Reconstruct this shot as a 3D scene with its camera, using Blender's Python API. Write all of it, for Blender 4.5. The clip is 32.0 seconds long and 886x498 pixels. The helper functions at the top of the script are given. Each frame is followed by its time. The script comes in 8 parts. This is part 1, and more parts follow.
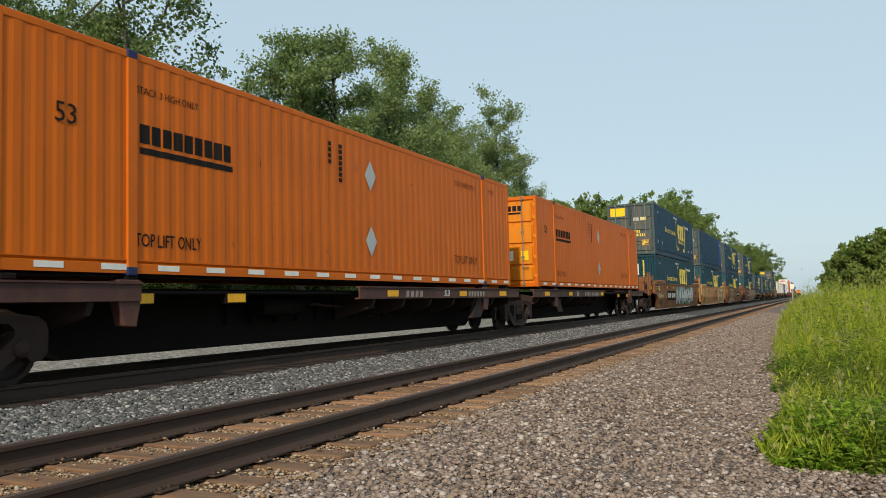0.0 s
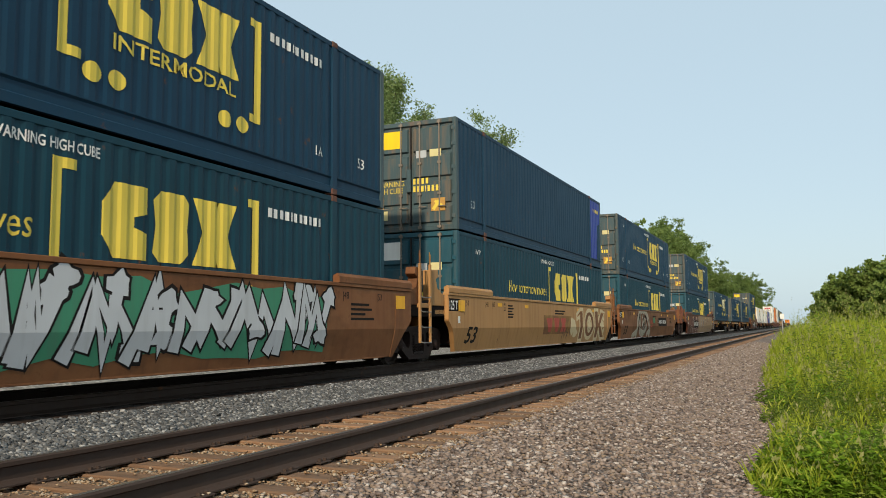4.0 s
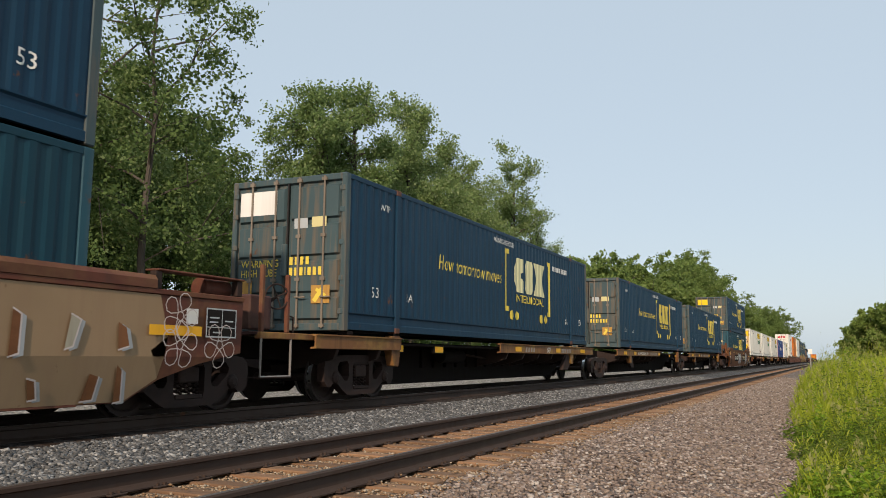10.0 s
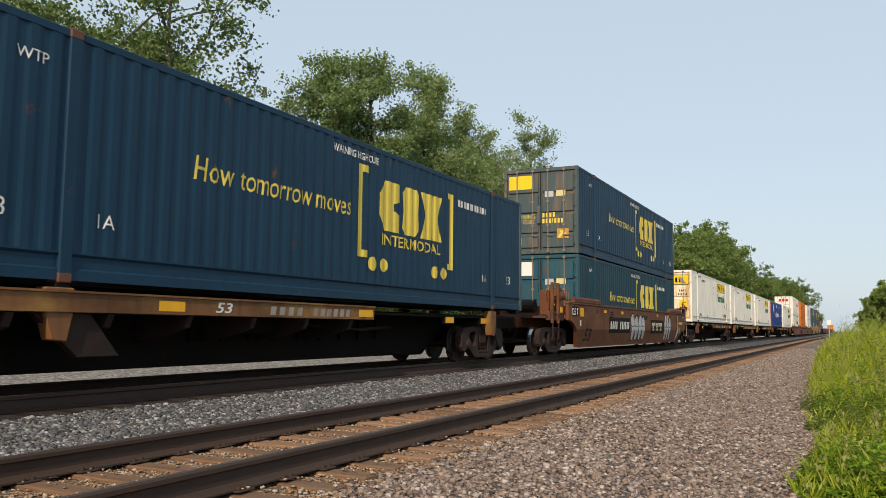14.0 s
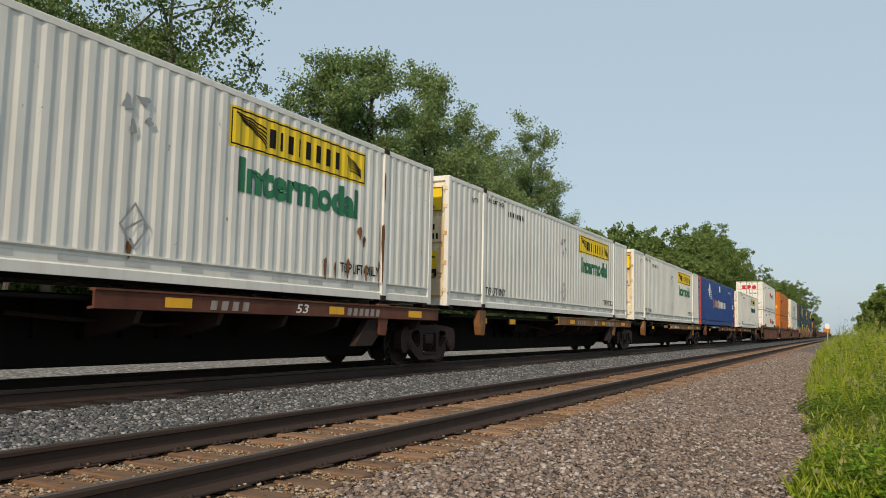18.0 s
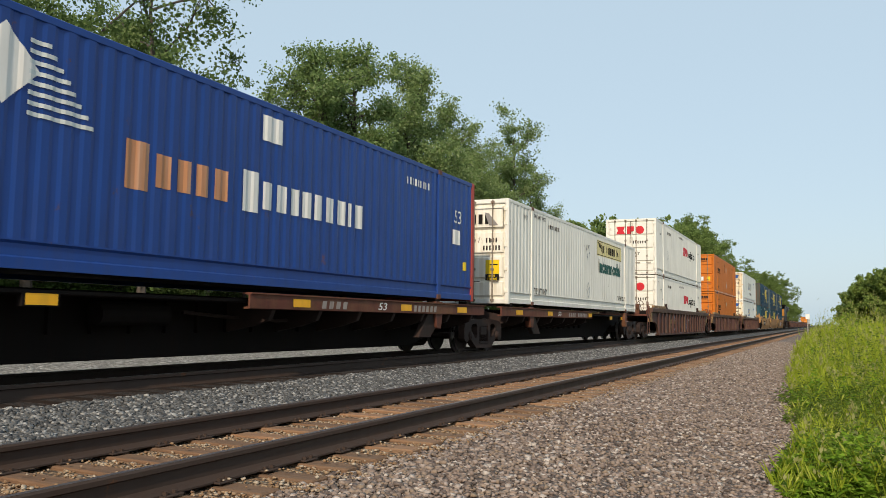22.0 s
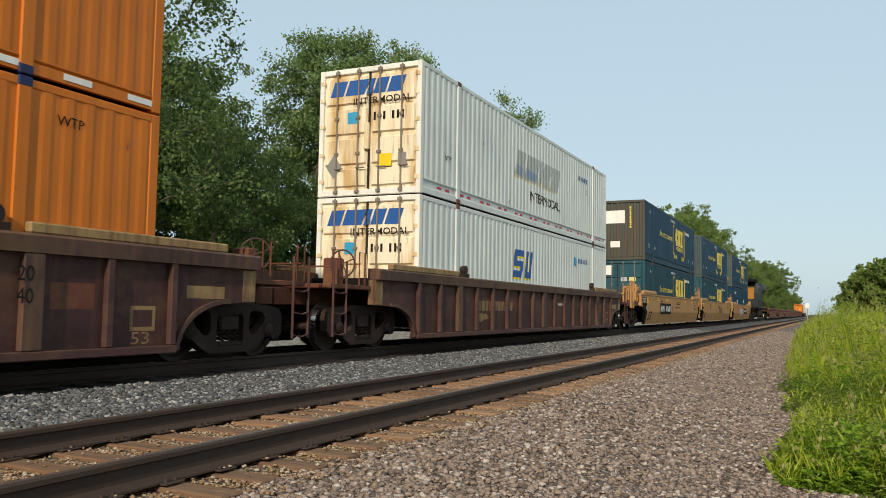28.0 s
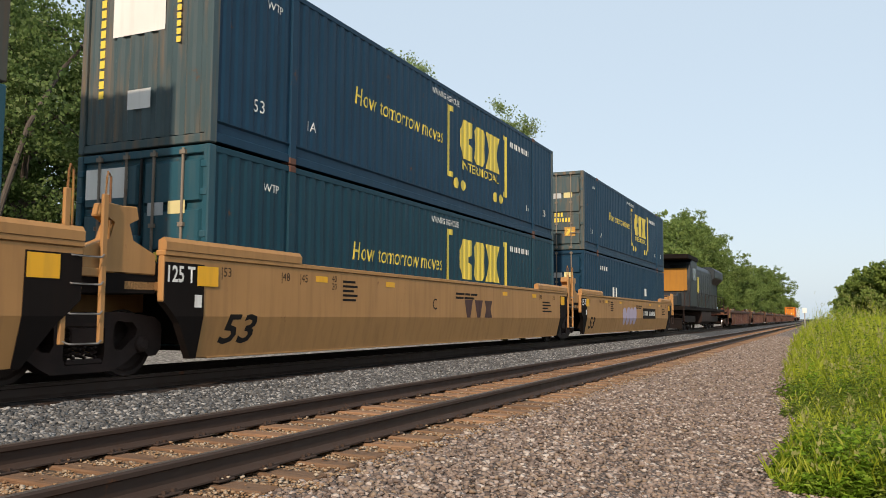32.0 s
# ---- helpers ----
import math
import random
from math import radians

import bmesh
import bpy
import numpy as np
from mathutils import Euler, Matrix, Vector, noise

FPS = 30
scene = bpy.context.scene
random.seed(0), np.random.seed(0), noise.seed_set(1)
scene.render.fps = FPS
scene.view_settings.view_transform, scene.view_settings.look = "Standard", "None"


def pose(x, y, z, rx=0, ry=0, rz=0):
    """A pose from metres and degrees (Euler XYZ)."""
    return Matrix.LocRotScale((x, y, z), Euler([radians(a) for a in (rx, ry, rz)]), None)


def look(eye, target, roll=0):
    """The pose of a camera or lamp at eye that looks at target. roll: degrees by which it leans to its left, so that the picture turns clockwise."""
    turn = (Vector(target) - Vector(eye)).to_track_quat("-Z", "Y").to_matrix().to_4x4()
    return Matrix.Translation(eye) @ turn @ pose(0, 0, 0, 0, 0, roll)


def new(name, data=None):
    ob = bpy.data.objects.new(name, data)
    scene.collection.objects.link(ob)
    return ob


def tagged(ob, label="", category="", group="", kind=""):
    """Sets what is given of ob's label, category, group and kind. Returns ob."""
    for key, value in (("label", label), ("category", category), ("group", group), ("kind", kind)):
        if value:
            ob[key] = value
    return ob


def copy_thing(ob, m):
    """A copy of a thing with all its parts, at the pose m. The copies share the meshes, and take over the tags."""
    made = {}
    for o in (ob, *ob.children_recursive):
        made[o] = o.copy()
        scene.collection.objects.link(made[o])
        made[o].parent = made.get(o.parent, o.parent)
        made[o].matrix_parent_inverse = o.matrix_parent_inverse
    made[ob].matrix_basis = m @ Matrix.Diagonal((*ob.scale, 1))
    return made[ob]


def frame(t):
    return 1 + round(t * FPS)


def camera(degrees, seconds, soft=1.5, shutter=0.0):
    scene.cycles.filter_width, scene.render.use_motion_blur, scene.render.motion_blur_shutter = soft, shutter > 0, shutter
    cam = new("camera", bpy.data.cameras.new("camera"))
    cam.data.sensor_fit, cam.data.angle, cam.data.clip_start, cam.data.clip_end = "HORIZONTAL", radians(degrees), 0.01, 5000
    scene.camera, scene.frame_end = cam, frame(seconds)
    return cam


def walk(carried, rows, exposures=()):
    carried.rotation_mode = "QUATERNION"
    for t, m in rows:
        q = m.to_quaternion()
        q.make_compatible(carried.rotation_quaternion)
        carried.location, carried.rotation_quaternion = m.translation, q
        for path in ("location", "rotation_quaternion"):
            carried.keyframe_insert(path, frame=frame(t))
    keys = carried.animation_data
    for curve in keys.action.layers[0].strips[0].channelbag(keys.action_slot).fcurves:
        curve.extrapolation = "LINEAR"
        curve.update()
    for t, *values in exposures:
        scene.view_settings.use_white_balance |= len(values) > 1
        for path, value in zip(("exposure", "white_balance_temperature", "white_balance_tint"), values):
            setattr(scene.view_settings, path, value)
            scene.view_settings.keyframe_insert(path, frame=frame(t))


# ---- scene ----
cam = camera(57.0, 32.0, soft=0.8, shutter=0.035)
EYE = (0.0, 0.0, 1.124)
# seconds, stops, white balance and tint: the camera's own exposure
EXPOSURES = [(t, e, k, tint) for t, e, k, tint in (
    (0.0, 0.42, 7250, 10), (3.0, 0.46, 7250, 10), (6.0, 0.52, 7550, 15), (8.0, 0.50, 7600, 18), (11.0, 0.42, 7500, 18), (13.5, 0.46, 7500, 18), (16.0, 0.60, 7500, 18),
    (17.0, 0.28, 7500, 18), (19.0, 0.22, 7150, 11), (21.0, 0.26, 7200, 12), (22.0, 0.47, 7200, 13), (23.0, 0.32, 7200, 10), (24.0, 0.24, 7200, 10), (25.0, 0.17, 6850, 9), (27.5, 0.38, 7150, 10),
    (28.0, 0.42, 7250, 10), (29.0, 0.37, 7250, 12), (30.0, 0.53, 7450, 15), (31.0, 0.58, 7500, 16), (32.0, 0.62, 7500, 18))]
# seconds, yaw, pitch and roll of the camera held by hand
PATH = [
    (0, 24.33, 3.83, 1.46),
    (0.5, 24.85, 4.00, 0.63),
    (1, 24.84, 4.09, 0.17),
    (1.5, 24.78, 4.08, -0.31),
    (2, 24.04, 4.83, -0.16),
    (2.5, 23.28, 5.32, 0.15),
    (3, 23.24, 5.30, 0.40),
    (3.5, 23.54, 5.30, 0.51),
    (5.5, 23.83, 6.59, 0.23),
    (6, 24.17, 6.79, 0.22),
    (6.5, 24.40, 7.11, 0.12),
    (7, 24.43, 7.21, -0.07),
    (7.5, 24.42, 7.42, -0.14),
    (8, 24.46, 7.51, -0.07),
    (8.5, 24.79, 7.11, -0.20),
    (9, 25.05, 7.39, -0.40),
    (9.5, 25.19, 7.72, -0.48),
    (10, 25.22, 7.55, -0.45),
    (10.5, 25.06, 7.27, -0.20),
    (11, 25.33, 7.20, -0.27),
    (11.5, 25.73, 6.87, -0.29),
    (12, 25.86, 6.38, -0.44),
    (12.5, 26.03, 5.95, -0.47),
    (13, 25.85, 5.67, -0.36),
    (13.5, 26.18, 5.48, -0.46),
    (15.5, 26.58, 5.97, -0.71),
    (16, 26.73, 6.19, -0.58),
    (16.5, 26.29, 5.87, -0.77),
    (17, 25.97, 5.63, -1.02),
    (17.5, 26.00, 5.41, -1.15),
    (18, 26.28, 5.44, -1.19),
    (18.5, 26.59, 5.38, -1.23),
    (19, 26.88, 5.25, -1.12),
    (19.5, 26.90, 4.95, -1.21),
    (20, 26.77, 5.01, -1.19),
    (20.5, 26.35, 4.92, -1.11),
    (21, 26.19, 5.13, -0.98),
    (21.5, 25.59, 5.16, -0.85),
    (22, 25.16, 4.96, -0.81),
    (22.5, 25.13, 4.73, -0.93),
    (23, 25.12, 4.63, -0.76),
    (23.5, 25.05, 5.01, -0.55),
    (24, 25.02, 5.15, -0.44),
    (24.5, 24.85, 5.02, -0.70),
    (25, 24.60, 4.96, -0.87),
    (25.5, 24.61, 5.09, -0.85),
    (27.5, 25.13, 4.25, -0.98),
    (28, 25.17, 4.16, -0.93),
    (28.5, 25.11, 4.15, -0.73),
    (29, 24.97, 4.14, -0.67),
    (29.5, 25.09, 4.20, -0.48),
    (30, 25.02, 4.32, -0.28),
    (30.5, 24.98, 4.57, -0.04),
    (31, 24.83, 4.57, 0.03),
    (31.5, 24.83, 4.58, -0.24),
    (32, 25.00, 4.73, -0.36),
]
walk(cam, [(t, pose(*EYE, 90 + p, r, y)) for t, y, p, r in PATH], EXPOSURES)

# seconds and metres run by the train along its track
RUN = [
    (0, 0.00),
    (2, 23.50),
    (4, 47.20),
    (6, 71.07),
    (8, 95.10),
    (10, 119.16),
    (12, 143.14),
    (14, 167.05),
    (16, 190.92),
    (18, 214.81),
    (20, 238.79),
    (22, 262.94),
    (24, 287.35),
    (26, 311.93),
    (28, 336.58),
    (30, 361.26),
    (32, 385.92),
]

# ---- world, sun, exposure ----
TO_SUN = Vector((0.225, -1.0, 0.61)).normalized()
world = bpy.data.worlds.new("sky")
scene.world = world
world.use_nodes = True
wn = world.node_tree
sky = wn.nodes.new("ShaderNodeTexSky")
sky.sky_type = 'NISHITA'
sky.sun_disc = False
sky.sun_elevation = math.asin(TO_SUN.z)
sky.sun_rotation = math.atan2(TO_SUN.x, TO_SUN.y)
sky.air_density, sky.dust_density, sky.ozone_density = 1.0, 1.6, 1.0
haze = wn.nodes.new("ShaderNodeMix")
haze.data_type = 'RGBA'
haze.inputs[0].default_value = 0.80
haze.inputs[7].default_value = (3.46, 4.80, 5.98, 1.0)
wn.links.new(sky.outputs[0], haze.inputs[6])
wn.links.new(haze.outputs[2], wn.nodes["Background"].inputs[0])
wn.nodes["Background"].inputs[1].default_value = 0.11
sun = new("sun", bpy.data.lights.new("sun", 'SUN'))
sun.data.energy, sun.data.angle, sun.data.color = 2.7, radians(1.5), (1.0, 0.91, 0.78)
sun.matrix_world = look(TO_SUN * 50, (0, 0, 0))

# ---- materials ----
def nodes_of(name):
    m = bpy.data.materials.new(name)
    m.use_nodes = True
    return m, m.node_tree.nodes, m.node_tree.links, m.node_tree.nodes["Principled BSDF"]


def noise_node(N, L, scale, detail=4.0, stretch=None, rough=0.55, shift=False):
    """Noise in the object's own space; with shift, each object has a stretch of it to itself."""
    tc = N.new("ShaderNodeTexCoord")
    n = N.new("ShaderNodeTexNoise")
    src = tc.outputs["Object"]
    if shift:
        oi = N.new("ShaderNodeObjectInfo")
        va = N.new("ShaderNodeVectorMath")
        va.operation = 'MULTIPLY_ADD'
        va.inputs[1].default_value = (37.0, 61.0, 23.0)
        L.new(oi.outputs["Random"], va.inputs[0])
        L.new(src, va.inputs[2])
        src = va.outputs[0]
    n.inputs["Scale"].default_value, n.inputs["Detail"].default_value, n.inputs["Roughness"].default_value = scale, detail, rough
    if stretch:
        mp = N.new("ShaderNodeMapping")
        mp.inputs["Scale"].default_value = stretch
        L.new(src, mp.inputs[0])
        L.new(mp.outputs[0], n.inputs[0])
    else:
        L.new(src, n.inputs[0])
    return n


def ramp(N, L, src, stops):
    r = N.new("ShaderNodeValToRGB")
    e = r.color_ramp.elements
    while len(e) < len(stops):
        e.new(0.5)
    for el, (p, c) in zip(e, stops):
        el.position, el.color = p, (*c, 1.0) if len(c) == 3 else c
    L.new(src, r.inputs[0])
    return r


def mix(N, L, fac, a, b, mode='MIX'):
    m = N.new("ShaderNodeMix")
    m.data_type, m.blend_type = 'RGBA', mode
    for v, s in ((fac, m.inputs[0]), (a, m.inputs[6]), (b, m.inputs[7])):
        if isinstance(v, bpy.types.NodeSocket):
            L.new(v, s)
        else:
            s.default_value = (*v, 1.0) if isinstance(v, tuple) else v
    return m.outputs[2]


def bump(N, L, src, strength, dist, bsdf):
    b = N.new("ShaderNodeBump")
    b.inputs["Strength"].default_value, b.inputs["Distance"].default_value = strength, dist
    L.new(src, b.inputs["Height"])
    L.new(b.outputs[0], bsdf.inputs["Normal"])


def paint(name, col, rough=0.45, dirt=(0.10, 0.07, 0.05), amount=0.35, rust=0.0, metal=0.0, worn=None, gloss=0.3):
    """Weathered paint: fading in broad patches, dust streaks that run down, small scabs of rust."""
    m, N, L, B = nodes_of(name)
    big = noise_node(N, L, 0.9, 3, None, 0.55, True)
    streak = noise_node(N, L, 1.0, 6, (7.0, 7.0, 0.55), 0.55, True)
    fine = noise_node(N, L, 38.0, 3)
    c = mix(N, L, big.outputs[0], tuple(v * 0.80 for v in col), tuple(min(1.0, v * 1.14 + 0.004) for v in col))
    f = ramp(N, L, streak.outputs[0], [(0.48, (0, 0, 0)), (0.80, (amount, amount, amount))])
    c = mix(N, L, f.outputs[0], c, dirt)
    if worn:
        # old paint worn through in blotches to another tone, and soot over it
        blotch = noise_node(N, L, 1.3, 9, (1.0, 1.0, 1.3), 0.68, True)
        wf = ramp(N, L, blotch.outputs[0], [(0.46, (0, 0, 0)), (0.68, (0.85, 0.85, 0.85))])
        c = mix(N, L, wf.outputs[0], c, worn)
        soot = noise_node(N, L, 0.55, 7, (1.0, 1.0, 2.2), 0.62, True)
        sf = ramp(N, L, soot.outputs[0], [(0.50, (0, 0, 0)), (0.74, (0.7, 0.7, 0.7))])
        c = mix(N, L, sf.outputs[0], c, tuple(v * 0.28 for v in col))
    if rust > 0:
        spot = noise_node(N, L, 3.1, 8, (1.0, 1.0, 0.7), 0.7, True)
        rf = ramp(N, L, spot.outputs[0], [(0.66 - 0.1 * rust, (0, 0, 0)), (0.72 - 0.08 * rust, (1, 1, 1))])
        c = mix(N, L, rf.outputs[0], c, (0.13, 0.05, 0.02))
    L.new(c, B.inputs["Base Color"])
    rr = N.new("ShaderNodeMapRange")
    rr.inputs[3].default_value, rr.inputs[4].default_value = max(0.1, rough - 0.12), min(1.0, rough + 0.2)
    L.new(streak.outputs[0], rr.inputs[0])
    L.new(rr.outputs[0], B.inputs["Roughness"])
    B.inputs["Metallic"].default_value = metal
    B.inputs["Specular IOR Level"].default_value = gloss
    bump(N, L, fine.outputs[0], 0.12, 0.004, B)
    return m


def leafy(name, dark, light, yellow):
    m, N, L, B = nodes_of(name)
    g = N.new("ShaderNodeNewGeometry")
    big = noise_node(N, L, 0.35, 2)
    r = ramp(N, L, g.outputs["Random Per Island"], [(0.0, dark), (0.75, light), (1.0, yellow)])
    c = mix(N, L, big.outputs[0], r.outputs[0], tuple(v * 0.85 for v in light), 'MIX')
    L.new(c, B.inputs["Base Color"])
    B.inputs["Roughness"].default_value = 0.7
    B.inputs["Specular IOR Level"].default_value = 0.15
    t = N.new("ShaderNodeBsdfTranslucent")
    L.new(c, t.inputs[0])
    ms = N.new("ShaderNodeMixShader")
    ms.inputs[0].default_value = 0.42
    L.new(B.outputs[0], ms.inputs[1])
    L.new(t.outputs[0], ms.inputs[2])
    L.new(ms.outputs[0], N["Material Output"].inputs[0])
    return m


def stones(name, cols, cell, depth):
    """Crushed stone seen from a distance: one tint per stone, joints sunk and shaded dark by colour."""
    m, N, L, B = nodes_of(name)
    tc = N.new("ShaderNodeTexCoord")
    v = N.new("ShaderNodeTexVoronoi")
    v.inputs["Scale"].default_value = 1.0 / cell
    L.new(tc.outputs["Object"], v.inputs[0])
    sep = N.new("ShaderNodeSeparateColor")
    L.new(v.outputs["Color"], sep.inputs[0])
    r = ramp(N, L, sep.outputs[0], [(i / (len(cols) - 1), c) for i, c in enumerate(cols)])
    big = noise_node(N, L, 0.8, 4)
    c = mix(N, L, big.outputs[0], r.outputs[0], mix(N, L, 0.5, r.outputs[0], tuple(x * 0.6 for x in cols[1])))
    # shade in the gaps between stones, put into the colour as well as the bump
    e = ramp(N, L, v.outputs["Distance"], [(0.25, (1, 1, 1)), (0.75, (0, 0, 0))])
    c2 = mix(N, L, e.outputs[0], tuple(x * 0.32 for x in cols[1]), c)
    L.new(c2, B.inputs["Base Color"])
    B.inputs["Roughness"].default_value = 0.9
    bump(N, L, e.outputs[0], 0.9, depth, B)
    return m


def pebble(name, cols):
    m, N, L, B = nodes_of(name)
    g = N.new("ShaderNodeNewGeometry")
    r = ramp(N, L, g.outputs["Random Per Island"], [(i / (len(cols) - 1), c) for i, c in enumerate(cols)])
    n = noise_node(N, L, 60.0, 3)
    c = mix(N, L, n.outputs[0], mix(N, L, 0.45, r.outputs[0], (0.05, 0.045, 0.04)), r.outputs[0])
    L.new(c, B.inputs["Base Color"])
    B.inputs["Roughness"].default_value = 0.85
    bump(N, L, n.outputs[0], 0.4, 0.004, B)
    return m


def rusty_white():
    """Old white paint with brown rust that has run down in broad bands."""
    m, N, L, B = nodes_of("rust_stained_white_paint")
    run = noise_node(N, L, 1.0, 5, (2.4, 2.4, 0.32), 0.6, True)
    fine = noise_node(N, L, 1.0, 7, (14.0, 14.0, 0.9), 0.6, True)
    big = noise_node(N, L, 0.9, 3, None, 0.55, True)
    c = mix(N, L, big.outputs[0], (0.70, 0.60, 0.42), (0.80, 0.73, 0.57))
    f = ramp(N, L, run.outputs[0], [(0.43, (0, 0, 0)), (0.64, (0.85, 0.85, 0.85))])
    c = mix(N, L, f.outputs[0], c, (0.47, 0.26, 0.06))
    f = ramp(N, L, fine.outputs[0], [(0.58, (0, 0, 0)), (0.74, (0.8, 0.8, 0.8))])
    c = mix(N, L, f.outputs[0], c, (0.20, 0.105, 0.05))
    L.new(c, B.inputs["Base Color"])
    B.inputs["Roughness"].default_value = 0.55
    bump(N, L, fine.outputs[0], 0.15, 0.004, B)
    return m


M_BLUE = paint("dark_teal_paint", (0.0028, 0.035, 0.071), 0.5, (0.026, 0.042, 0.052), 0.25, 0.12, gloss=0.2)
M_TEAL = paint("faded_teal_paint", (0.0030, 0.040, 0.062), 0.5, (0.030, 0.044, 0.048), 0.25, 0.15, gloss=0.2)
M_DOOR = paint("grimy_dark_teal_paint", (0.046, 0.080, 0.088), 0.5, (0.24, 0.135, 0.06), 0.75, 0.30)
M_PATCH = paint("bright_blue_paint", (0.009, 0.032, 0.270), 0.4, (0.05, 0.06, 0.10), 0.2, 0.1)
M_ORANGE = paint("orange_paint", (0.58, 0.122, 0.004), 0.5, (0.40, 0.09, 0.012), 0.35, 0.05, gloss=0.2)
# door orange made lighter and more amber, sunlight on the end included
M_ORANGEDOOR = paint("sunlit_orange_door_paint", (0.66, 0.205, 0.008), 0.5, (0.30, 0.095, 0.02), 0.65, 0.15)
M_CASTNAVY = paint("navy_corner_casting", (0.012, 0.022, 0.085), 0.6, (0.05, 0.03, 0.025), 0.5, 0.2)
M_WHITE = paint("white_paint", (0.74, 0.73, 0.665), 0.45, (0.35, 0.30, 0.24), 0.28, 0.08)
M_GREYWHITE = paint("pale_grey_paint", (0.60, 0.64, 0.62), 0.5, (0.34, 0.31, 0.26), 0.30, 0.08)
M_PACER = paint("royal_blue_paint", (0.005, 0.046, 0.225), 0.4, (0.05, 0.05, 0.07), 0.25, 0.10)
M_RED = paint("faded_red_paint", (0.42, 0.055, 0.035), 0.5, (0.15, 0.08, 0.06), 0.4, 0.2)
M_BROWN = paint("brown_railcar_paint", (0.198, 0.078, 0.031), 0.6, (0.085, 0.045, 0.028), 0.50, 0.30, worn=(0.225, 0.102, 0.044), gloss=0.2)
M_REDBROWN = paint("red_brown_railcar_paint", (0.128, 0.044, 0.018), 0.6, (0.070, 0.036, 0.022), 0.50, 0.30, worn=(0.175, 0.072, 0.032), gloss=0.2)
M_TAN = paint("tan_railcar_paint", (0.405, 0.208, 0.076), 0.55, (0.17, 0.095, 0.05), 0.40, 0.08)
M_BEIGE = paint("faded_beige_railcar_paint", (0.30, 0.198, 0.112), 0.6, (0.26, 0.16, 0.10), 0.45, 0.15)
M_MAROON = paint("dark_maroon_railcar_paint", (0.072, 0.030, 0.026), 0.6, (0.045, 0.030, 0.026), 0.6, 0.35, worn=(0.12, 0.06, 0.035))
M_OXIDE = paint("red_oxide_railcar_paint", (0.130, 0.042, 0.027), 0.6, (0.05, 0.033, 0.027), 0.55, 0.3, worn=(0.17, 0.085, 0.042), gloss=0.2)
M_RIB = paint("ochre_rib_paint", (0.300, 0.190, 0.080), 0.6, (0.075, 0.035, 0.028), 0.9, 0.4, worn=(0.13, 0.06, 0.035))
M_OCHRE = paint("yellow_ochre_sill_paint", (0.200, 0.085, 0.030), 0.6, (0.06, 0.035, 0.025), 0.75, 0.3, worn=(0.34, 0.2, 0.05))
M_LOCO = paint("dark_locomotive_paint", (0.016, 0.024, 0.030), 0.45, (0.08, 0.07, 0.06), 0.45, 0.15)
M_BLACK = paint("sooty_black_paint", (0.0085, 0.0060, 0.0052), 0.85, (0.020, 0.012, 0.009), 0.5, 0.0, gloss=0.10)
M_IRON = paint("grimy_cast_iron", (0.028, 0.017, 0.014), 0.7, (0.042, 0.024, 0.019), 0.6, 0.0, worn=(0.046, 0.026, 0.021), gloss=0.2)
M_WHEEL = paint("rolled_wheel_steel", (0.030, 0.020, 0.017), 0.6, (0.024, 0.016, 0.013), 0.5, 0.0, worn=(0.05, 0.029, 0.022), gloss=0.2)
M_TREAD = paint("polished_tread_steel", (0.55, 0.55, 0.55), 0.25, (0.2, 0.17, 0.15), 0.2, 0.0, 1.0)
M_GALV = paint("worn_steel_rod", (0.30, 0.28, 0.26), 0.45, (0.14, 0.09, 0.06), 0.5, 0.25, 0.5)
M_YELLOW = paint("yellow_lettering", (0.74, 0.56, 0.080), 0.5, (0.3, 0.25, 0.10), 0.30, 0.0)
M_REFLECT = paint("yellow_reflector", (0.85, 0.42, 0.02), 0.35, (0.25, 0.14, 0.05), 0.3, 0.0)
M_DECAL = paint("white_lettering", (0.75, 0.74, 0.70), 0.5, (0.35, 0.32, 0.28), 0.25, 0.0)
M_INK = paint("black_lettering", (0.014, 0.012, 0.011), 0.8, (0.05, 0.035, 0.028), 0.3, 0.0, gloss=0.1)
M_GREEN = paint("green_lettering", (0.012, 0.17, 0.075), 0.5, (0.1, 0.1, 0.1), 0.2, 0.0)
M_SIGNYEL = paint("yellow_panel", (0.80, 0.55, 0.015), 0.45, (0.3, 0.2, 0.05), 0.25, 0.0)
M_LOGRED = paint("red_lettering", (0.55, 0.012, 0.025), 0.5, (0.2, 0.08, 0.08), 0.2, 0.0)
M_LOGBLUE = paint("blue_lettering", (0.012, 0.085, 0.30), 0.5, (0.1, 0.12, 0.15), 0.2, 0.0)
M_CYAN = paint("sky_blue_swoosh", (0.02, 0.30, 0.52), 0.5, (0.1, 0.12, 0.15), 0.2, 0.0)
M_GHOST = paint("ghosted_grey_lettering", (0.34, 0.37, 0.37), 0.5, (0.55, 0.45, 0.16), 0.6, 0.0)
M_PALEYEL = paint("faded_yellow_panel", (0.62, 0.55, 0.27), 0.5, (0.45, 0.38, 0.24), 0.4, 0.0)
M_DARKGREEN = paint("dark_green_lettering", (0.006, 0.085, 0.068), 0.5, (0.06, 0.08, 0.08), 0.3, 0.0)
M_GHOSTBLUE = paint("faint_blue_lettering", (0.17, 0.25, 0.37), 0.5, (0.4, 0.4, 0.36), 0.5, 0.0)
M_CAMO = paint("grey_cream_spray_paint", (0.36, 0.33, 0.25), 0.55, (0.16, 0.10, 0.07), 0.4, 0.0)
M_TIN = paint("dull_aluminium_placard", (0.42, 0.45, 0.46), 0.45, (0.2, 0.18, 0.15), 0.35, 0.0)
